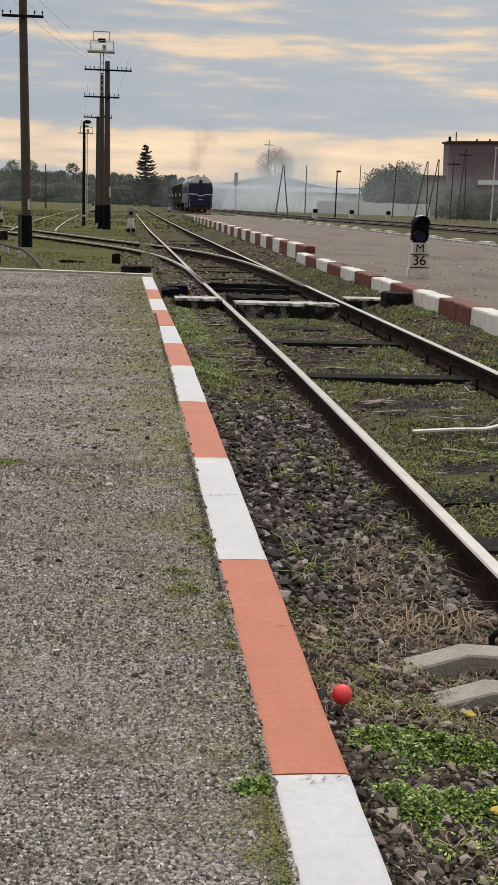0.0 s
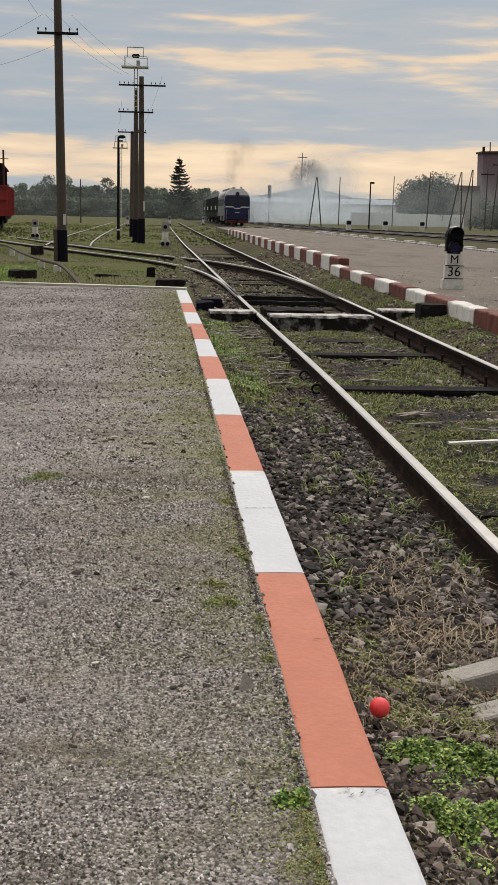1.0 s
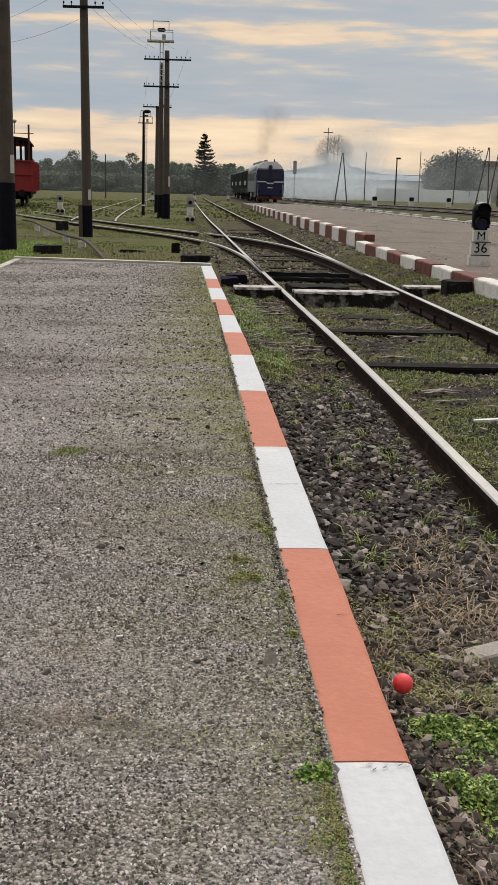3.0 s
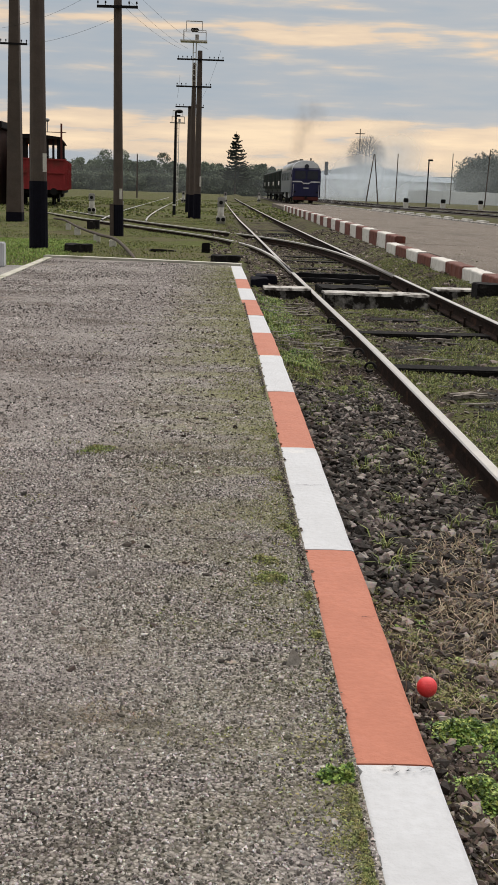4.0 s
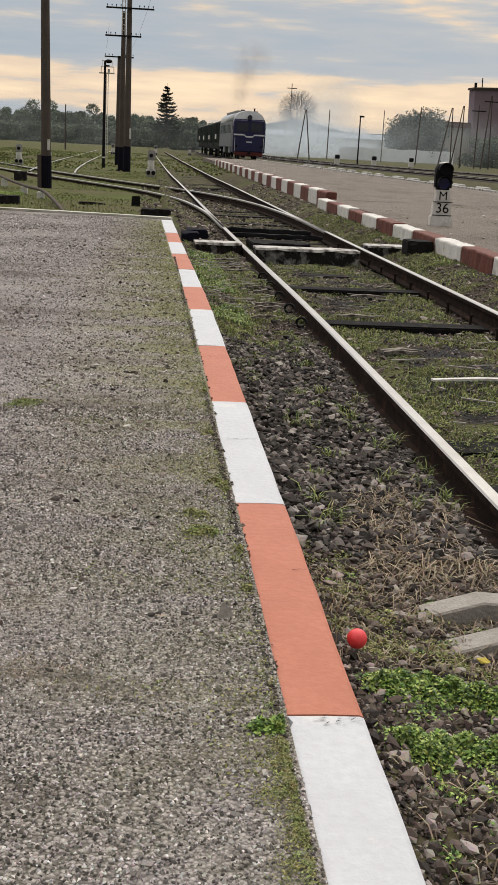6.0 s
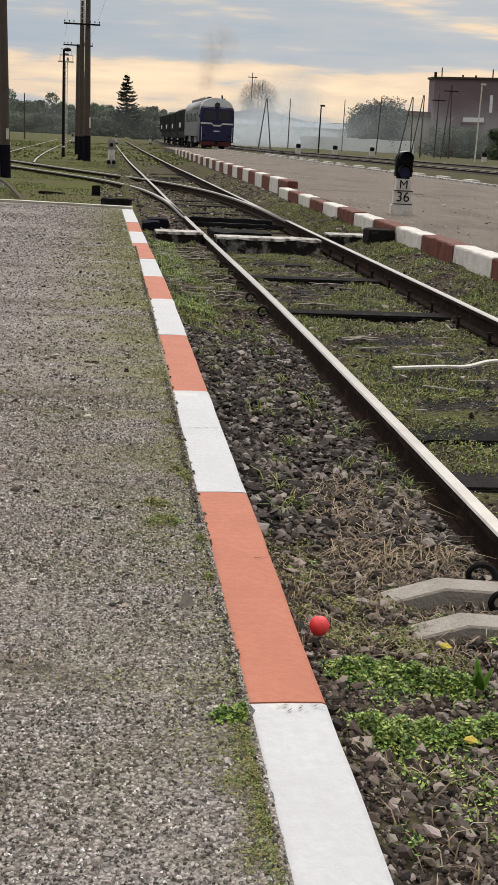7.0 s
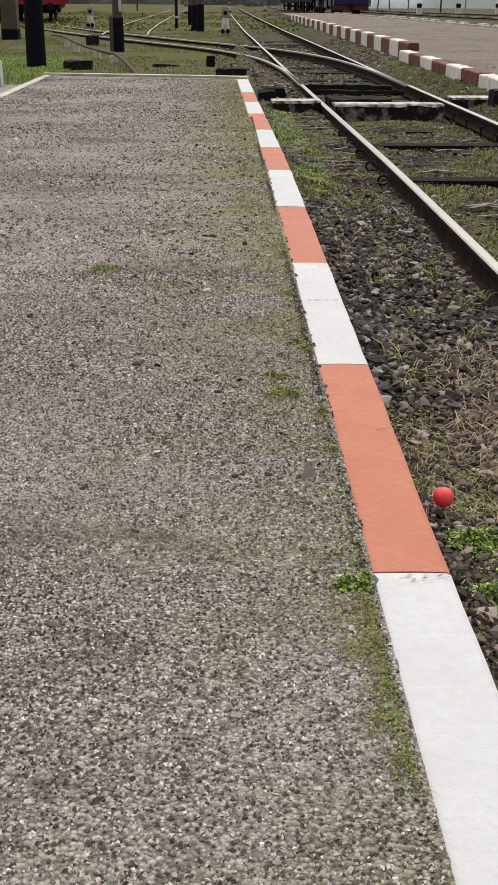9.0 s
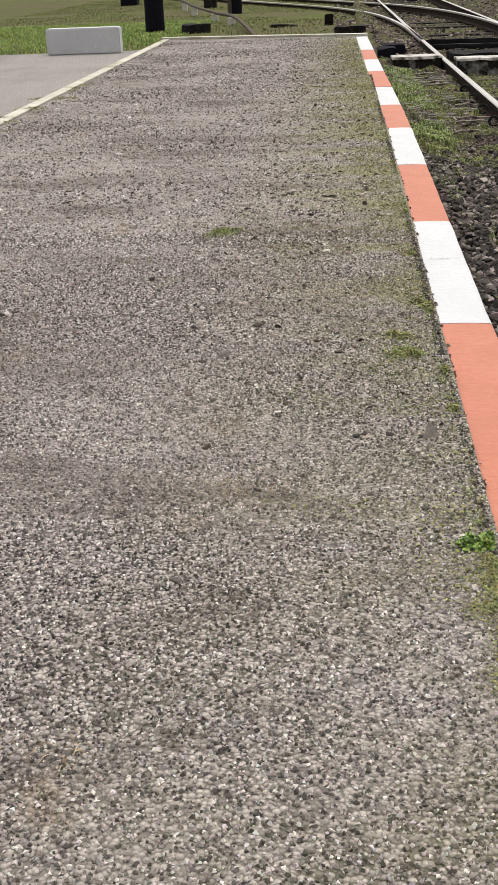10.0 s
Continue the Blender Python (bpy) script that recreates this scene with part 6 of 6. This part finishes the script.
P = np.concatenate([spread(5000, 0.03, 0.34, 6.2, 11.4, bed, clumpy(1.3, -0.05, 5)), spread(1600, 2.45, 3.0, 5.5, 11.5, bed, clumpy(1.6, 0.0, 2))])
blades("kerb_foot_grass", P, 0.04, 0.004, "weeds", "fresh green grass along the kerb's foot", 0.9)
C = np.stack([RNG.uniform(0.05, 0.75, 60), RNG.uniform(1.5, 9, 60)], -1)
blades("grass_tufts", tufts(C, 26, 0.02, bed), 0.075, 0.003, "blades", "small grass tufts between the stones", 0.9)
P = spread(36000, -9, 0.2, 15.0, 46, bed, clumpy(0.5, -0.05, 4))
blades("meadow_grass", P, 0.035, 0.008, "bed_green", "short green grass beyond the platform")
P = spread(16000, -14, 9, 46, 115, bed, clumpy(0.12, -0.1, 7))
blades("far_grass", P, 0.09, 0.05, "bed_green", "rough grass between the far tracks")
P = spread(30000, -8.5, -3.1, 14.05, 24, bed)
blades("verge_grass", P, 0.05, 0.006, "meadow", "bright green grass beside the path")

# dry straw patch beside the rail
P = tufts(np.stack([RNG.uniform(0.32, 0.62, 26), RNG.uniform(1.25, 2.1, 26)], -1), 55, 0.035, bed)
blades("dry_straw", P, 0.055, 0.0022, "straw", "matted dry straw beside the rail", 2.2)
P = np.concatenate([spread(900, 0.03, 0.7, 0.55, 1.2, bed), spread(500, 0.1, 0.7, -0.9, 0.1, bed)])
blades("dry_stems", P, 0.04, 0.0018, "straw", "short dry stems among the stones", 1.8)


flat = near_top


def leaflets(name, centres, n, r, size, mat, label, z, rise=0.04):
    """Low leafy weeds: many small tilted leaflets heaped round their centres."""
    c = np.asarray(centres)[RNG.integers(0, len(centres), n)]
    o = RNG.normal(0, r, (n, 2))
    x, y = c[:, 0] + o[:, 0], c[:, 1] + o[:, 1]
    if z is flat:
        x = np.where((x > -0.172) & (c[:, 0] > -0.6), -0.172 - np.abs(x + 0.172) * 0.6, x) + kerb_side(y)
    h = rise * np.exp(-(o ** 2).sum(1) / (2 * r * r)) * RNG.uniform(.2, 1.0, n)
    p = np.stack([x, y, z(x, y) + 0.004 + h], -1)
    a = RNG.normal(size=(n, 3))
    a[:, 2] *= 0.55
    a /= np.linalg.norm(a, axis=1)[:, None]
    b = np.cross(a, RNG.normal(size=(n, 3)) * 0.5 + np.array([0, 0, 1]))
    b /= np.linalg.norm(b, axis=1)[:, None]
    s = (size * RNG.uniform(.5, 1.4, n))[:, None]
    v = np.stack([p - a * s, p + b * s * .45, p + a * s, p - b * s * .45], 1)
    f = np.array([(0, 1, 2), (0, 2, 3)])[None] + (np.arange(n) * 4)[:, None, None]
    return tri_mesh(name, v.reshape(-1, 3), f.reshape(-1, 3), mat, label, "weeds")


leaflets("green_weeds", [(0.15, 0.44), (0.20, 0.48), (0.26, 0.50), (0.32, 0.48), (0.38, 0.45), (0.42, 0.42), (0.24, 0.44)], 10500, 0.029, 0.0062, "weeds", "lush low green weeds below the kerb", bed, 0.05)
leaflets("green_weeds", [(0.15, 0.18), (0.21, 0.17), (0.28, 0.19), (0.36, 0.20), (0.44, 0.23), (0.18, 0.13), (0.5, 0.25)], 7600, 0.028, 0.0062, "weeds", "lush low green weeds below the kerb", bed, 0.05)
leaflets("kerb_weed", [(-0.185, -0.06), (-0.215, -0.065), (-0.165, -0.05)], 1300, 0.012, 0.006, "weeds", "small green weed at the kerb's edge", flat, 0.022)
leaflets("kerb_moss", [(-0.17, -0.14), (-0.19, -0.20), (-0.175, -0.27), (-0.21, -0.30), (-0.17, -0.36), (-0.18, -0.42), (-0.20, -0.5), (-0.18, -0.6)], 4200, 0.022, 0.003, "moss", "yellow-green moss along the kerb", flat, 0.009)
leaflets("kerb_moss", [(0.05 + RNG.uniform(0, .2), RNG.uniform(.6, 1.4)) for _ in range(14)] + [(RNG.uniform(.08, .5), RNG.uniform(.5, .95)) for _ in range(16)], 5600, 0.03, 0.005, "moss", "moss between the stones at the kerb's foot", bed, 0.02)
leaflets("platform_moss", [(-0.17 - abs(RNG.normal(0, .10)), RNG.uniform(-.3, 13.5)) for _ in range(170)] + [(RNG.uniform(-1.3, -.4), RNG.uniform(1.5, 8)) for _ in range(30)] + [(-0.17 - abs(RNG.normal(0, .25)), RNG.uniform(4, 13.6)) for _ in range(170)],
         24000, 0.05, 0.0045, "moss", "thin moss creeping over the platform edge", flat, 0.006)
leaflets("bed_weeds", [(RNG.uniform(.05, .7), RNG.uniform(3, 11)) for _ in range(90)] + [(RNG.uniform(.9, 3.0), RNG.uniform(2, 13)) for _ in range(230)], 60000, 0.06, 0.0075, "bed_green", "low weeds spreading over the track bed", bed, 0.03)
leaflets("path_moss", [(RNG.uniform(-3.0, -2.7), RNG.uniform(5, 9)) for _ in range(14)], 1400, 0.05, 0.008, "moss", "moss patches along the white edging", flat, 0.01)


# red ball
b = empty("red_ball", pose(0.093, 0.57, -0.088), "small bright red ball among the stones", "ball")
bm = bmesh.new()
ball(bm, (0, 0, 0), 0.0255, sub=4)
for v in bm.verts:
    v.co *= 1 + 0.02 * noise.noise(v.co * 60)
part("ball_skin", bm, "ball_red", b, smooth=True)


def concrete_sleeper(y, yaw, drop):
    """A concrete sleeper whose end slopes down towards the platform."""
    t = empty("concrete_sleeper", pose(0, y, -drop, 0, 0, yaw), "pale concrete sleeper with a sloping end under the rail", "sleeper")
    prof = [(0.36, -0.24), (0.365, -0.215), (0.53, -0.165), (0.73, -0.175), (0.81, -0.21), (1.6, -0.24), (2.48, -0.20), (2.70, -0.15), (2.85, -0.19), (2.85, -0.36), (0.36, -0.36)]
    bm = bmesh.new()
    a = [bm.verts.new((x, -0.075, z)) for x, z in prof]
    c = [bm.verts.new((x, 0.025, z)) for x, z in prof]
    e = [bm.verts.new((x, -0.070, z + 0.006)) for x, z in prof]
    n = len(prof)
    for i in range(n - 3):
        bm.faces.new((e[i], e[i + 1], c[i + 1], c[i]))
        bm.faces.new((a[i], a[i + 1], e[i + 1], e[i]))
    for i in (n - 3, n - 2, n - 1):
        bm.faces.new((a[i], a[(i + 1) % n], c[(i + 1) % n], c[i]))
    bm.faces.new(a), bm.faces.new(c[::-1])
    part("beam", bm, "concrete", t)


concrete_sleeper(1.02, -3, -0.025)
concrete_sleeper(0.80, -4, -0.015)

RING = bpy.data.meshes.new("rail_clip")
bm = bmesh.new()
rings = []
for i in range(15):
    a = 2 * math.pi * i / 16
    c = Vector((0.028 * math.cos(a), 0.004 * i - 0.02, 0.028 * math.sin(a)))
    out = Vector((math.cos(a), 0, math.sin(a)))
    rings.append([bm.verts.new(c + out * 0.0075 * math.cos(k * 1.0472) + Vector((0, 0.0075 * math.sin(k * 1.0472), 0))) for k in range(6)])
for p, q in zip(rings[:-1], rings[1:]):
    for k in range(6):
        bm.faces.new((p[k], p[(k + 1) % 6], q[(k + 1) % 6], q[k]))
bm.faces.new(rings[0]), bm.faces.new(rings[-1][::-1])
bm.to_mesh(RING)
bm.free()
RING.materials.append(MAT["black_metal"])
for x, y in [(0.685, 1.07), (0.685, 0.86)] + [(0.70, 6.2 + 0.73 * i) for i in range(5)]:
    ob = tagged(new("rail_clip", RING), "round black steel spring clip at the rail's foot", "rail clip", "rail clips")
    ob.matrix_basis = pose(x, y, -0.155) @ Matrix.Scale(1.3, 4)


def spikes():
    """Screw spikes that hold the far rail."""
    me = bpy.data.meshes.new("rail_spike")
    bm = bmesh.new()
    rod(bm, (0, 0, 0), (0, 0, 0.09), 0.014, 0.011, 8)
    rod(bm, (0, 0, 0.08), (0, 0, 0.10), 0.022, 0.018, 8)
    bm.to_mesh(me)
    bm.free()
    me.materials.append(MAT["rail_side"])
    for i in range(14):
        y = 4.2 + i * 0.73
        ob = tagged(new("rail_spike", me), "rusty screw spike beside the rail", "spike", "rail spikes")
        ob.matrix_basis = pose(2.26 - 0.004 * i, y, -0.27)


spikes()

t = empty("pale_plank", pose(1.30, 4.62, -0.235, 0, 0, 8), "pale warped strip of wood lying over the sleepers", "plank")
bm = bmesh.new()
rows = [[bm.verts.new((p[0], p[1] + a, p[2] + b)) for a, b in ((-.02, -.006), (.02, -.006), (.02, .006), (-.02, .006))]
        for p in spline([(0, 0, 0), (0.3, 0.0, 0.008), (0.5, 0.02, 0.004), (0.68, 0.06, 0.03), (0.95, 0.08, 0.028)], 0.05)]
for p, q in zip(rows[:-1], rows[1:]):
    for k in range(4):
        bm.faces.new((p[k], p[(k + 1) % 4], q[(k + 1) % 4], q[k]))
bm.faces.new(rows[0]), bm.faces.new(rows[-1][::-1])
part("strip", bm, "dirty_white", t)

def split_sleeper_ends():
    """Pale weathered laths that have split off the ends of the old sleepers."""
    rl = random.Random(31)
    for y, x0 in ((6.55, 0.36), (7.0, 0.42), (7.18, 0.45), (7.95, 0.50), (8.25, 0.48), (9.7, 0.40), (10.0, 0.34), (10.5, 0.32), (10.85, 0.30), (7.3, 1.15), (8.6, 1.5), (5.6, 1.2), (9.4, 1.9)):
        t = empty("split_lath", pose(x0, y, ground_z(x0 + 0.1, y) + 0.03, 0, 0, rl.uniform(-6, 10)), "pale weathered lath split from a sleeper's end", "lath", "split laths")
        for k in range(rl.choice((1, 1, 2))):
            bm = bmesh.new()
            ln, w = rl.uniform(.18, .36), rl.uniform(.014, .032)
            rows = []
            for i in range(7):
                u = i / 6
                z = 0.012 * math.sin(math.pi * u) + 0.006 * rl.uniform(-1, 1)
                hw = w * (0.3 + 0.7 * math.sin(math.pi * min(1, 0.15 + u)))
                rows.append([bm.verts.new((ln * u, 0.07 * k + 0.02 * u + d, z + e)) for d, e in ((-hw, -.012), (hw, -.012), (hw, .005), (-hw, .005))])
            for p, q in zip(rows[:-1], rows[1:]):
                for c in range(4):
                    bm.faces.new((p[c], p[(c + 1) % 4], q[(c + 1) % 4], q[c]))
            bm.faces.new(rows[0]), bm.faces.new(rows[-1][::-1])
            part("lath", bm, "dry_wood", t)


split_sleeper_ends()
P = np.concatenate([spread(60, 0.05, 0.6, 7.0, 11.0, bed), spread(40, 0.9, 2.2, 3.5, 11.5, bed)])
bm = bmesh.new()
for p in P:
    l, w = random.uniform(.03, .13), random.uniform(.003, .008)
    box(bm, -l, l, -w, w, 0, 0.006, m=Matrix.Translation(p + np.array([0, 0, .02])) @ Matrix.Rotation(random.gauss(0, .6), 4, "Z") @ Matrix.Rotation(random.gauss(0, .06), 4, "Y"))
tagged(part("wood_splinters", bm, "concrete"), "pale weathered splinters lying over the sleepers", "splinters", kind="stuff")

for x, y, z, a in ((0.34, 0.10, -0.17, 20), (0.43, 0.115, -0.15, 80), (0.44, 0.62, -0.2, 0)):
    bm = bmesh.new()
    vs = [bm.verts.new((0.014 * math.cos(k * 1.0472) * (1.5 if k % 3 == 0 else 1), 0.011 * math.sin(k * 1.0472), 0.004 * (k % 2))) for k in range(6)]
    lo = [bm.verts.new(v.co - Vector((0, 0, 0.0015))) for v in vs]
    bm.faces.new(vs)
    bm.faces.new(lo[::-1])
    for k in range(6):
        bm.faces.new((vs[k], lo[k], lo[(k + 1) % 6], vs[(k + 1) % 6]))
    ob = tagged(part("fallen_leaf", bm, "yellow_leaf"), "fallen yellow leaf curled on the stones", "leaf", "fallen leaves")
    ob.matrix_basis = pose(x, y, z + 0.03, 25, 10, a)

t = empty("stone_shard", pose(-0.25, 0.46, 0.010, 0, 0, 15), "upright triangular grey stone shard on the platform", "stone")
bm = bmesh.new()
lo = [bm.verts.new(p) for p in ((-.024, -.006, 0), (.026, -.008, 0), (.018, .014, 0), (-.016, .012, 0))]
hi = bm.verts.new((-.004, .004, 0.046))
for i in range(4):
    bm.faces.new((lo[i], lo[(i + 1) % 4], hi))
bm.faces.new(lo[::-1])
part("shard", bm, "concrete", t)


P = spread(320, 3.4, 9.5, 7, 21, lambda x, y: np.full(len(x), 0.105))
stones("second_platform_stones", P, RNG.uniform(.006, .022, len(P)), "grit", "small stones scattered on the second platform", "gravel", ICO, 0.6)

# a broad-leaved weed beside the green patch
t = empty("broad_leaf_weed", pose(0.465, 0.41, -0.225), "small weed with upright broad green leaves", "plant")
for i, (a, h, tilt) in enumerate(((10, 0.12, 14), (75, 0.09, 30), (150, 0.11, 20), (215, 0.08, 36), (290, 0.10, 22))):
    bm = bmesh.new()
    rows = []
    for k in range(6):
        u = k / 5
        w = 0.013 * math.sin(math.pi * (0.12 + 0.86 * u))
        y = h * u * math.sin(radians(tilt)) * (0.4 + 0.6 * u)
        z = h * u * math.cos(radians(tilt) * u)
        rows.append([bm.verts.new((x, y, z + 0.25 * abs(x))) for x in (-w, 0, w)])
    for p, q in zip(rows[:-1], rows[1:]):
        for k in range(2):
            bm.faces.new((p[k], p[k + 1], q[k + 1], q[k]))
    bmesh.ops.solidify(bm, geom=bm.faces[:], thickness=0.0008)
    part("leaf", bm, "leaf_green", t, smooth=True).matrix_basis = pose(0, 0, 0, 0, 0, a)

leaflets("edge_weeds", [(-0.165, 1.46), (-0.18, 1.52), (-0.21, 1.56), (-0.27, 1.20), (-0.30, 1.22), (-0.165, 2.92), (-0.17, 4.2), (-0.165, 0.62), (-0.16, 0.9), (-0.20, 2.2)], 1500, 0.014, 0.0055, "moss", "scraps of grass along the kerb's inner edge", flat, 0.016)
leaflets("platform_tufts", [(-0.94 + RNG.normal(0, .05), 2.63 + RNG.normal(0, .04)) for _ in range(6)] + [(-0.28 + RNG.normal(0, .025), 1.05 + RNG.normal(0, .02)) for _ in range(5)], 1500, 0.022, 0.005, "bed_green", "flat scraps of grass growing on the platform", flat, 0.012)
C = [(-0.64 + RNG.normal(0, .05), 0.22 + RNG.normal(0, .05)) for _ in range(26)] + [(-0.61 + RNG.normal(0, .16), 1.68 + RNG.normal(0, .08)) for _ in range(30)] + [(-0.87 + RNG.normal(0, .05), -0.70 + RNG.normal(0, .03)) for _ in range(10)]
blades("platform_straw", tufts(C, 9, 0.012, flat), 0.008, 0.0012, "straw", "dry straw scattered over the platform", 2.5)
C = [(-0.180 - abs(RNG.normal(0, .012)), RNG.uniform(-0.7, 9)) for _ in range(110)]
blades("edge_grass", tufts(C, 7, 0.007, flat), 0.015, 0.0013, "blades", "short grass growing along the kerb's inner edge", 1.6)
# near-black crumbs draw the shadow line of the gap beside the kerb
P = np.stack([-0.170 - np.abs(RNG.normal(0, .008, 2600)), RNG.uniform(-1, 9, 2600), np.full(2600, 0.017)], -1)
stones("edge_dirt", P, RNG.uniform(.002, .006, len(P)), "ballast", "dark dirt crumbs standing in for the shadow gap beside the kerb", "dirt")
leaflets("bed_weeds", [(RNG.uniform(.05, .6), RNG.uniform(-.8, 1.3)) for _ in range(26)], 2600, 0.025, 0.006, "weeds", "small weeds scattered below the kerb", bed, 0.015)
# ---- what moves: the train rolls in, its smoke drifts ----
def motions():
    line = np.array(LINES["loco"])

    def at(y):
        g = spline(line, 2.0)
        return pose(float(np.interp(y, g[:, 1], g[:, 0])), y, float(np.interp(y, g[:, 1], g[:, 2])), 0, 0,
                    math.degrees(math.atan2(np.interp(y, g[:, 1], g[:, 0]) - np.interp(y + 8, g[:, 1], g[:, 0]), 8.0)))
    for k, thing in enumerate(train):
        back = 0 if k == 0 else 17.2 + 13.2 * (k - 1)
        walk(thing, [(t, at(140 - 5.9 * t + back)) for t in (0, 1, 2, 3, 4, 5, 6, 7, 8, 9, 10)])
    walk(plume, [(t, at(140 - 5.9 * t) @ pose(0.02 * t, 0.1 * t, 0.04 * t)) for t in (0, 2.5, 5, 7.5, 10)])
    walk(haze, [(t, pose(0.1 * t, 0, 0)) for t in (0, 5, 10)])
    walk(drift, [(t, pose(0.35 * t, -0.1 * t, 0.02 * t)) for t in (0, 2.5, 5, 7.5, 10)])


motions()
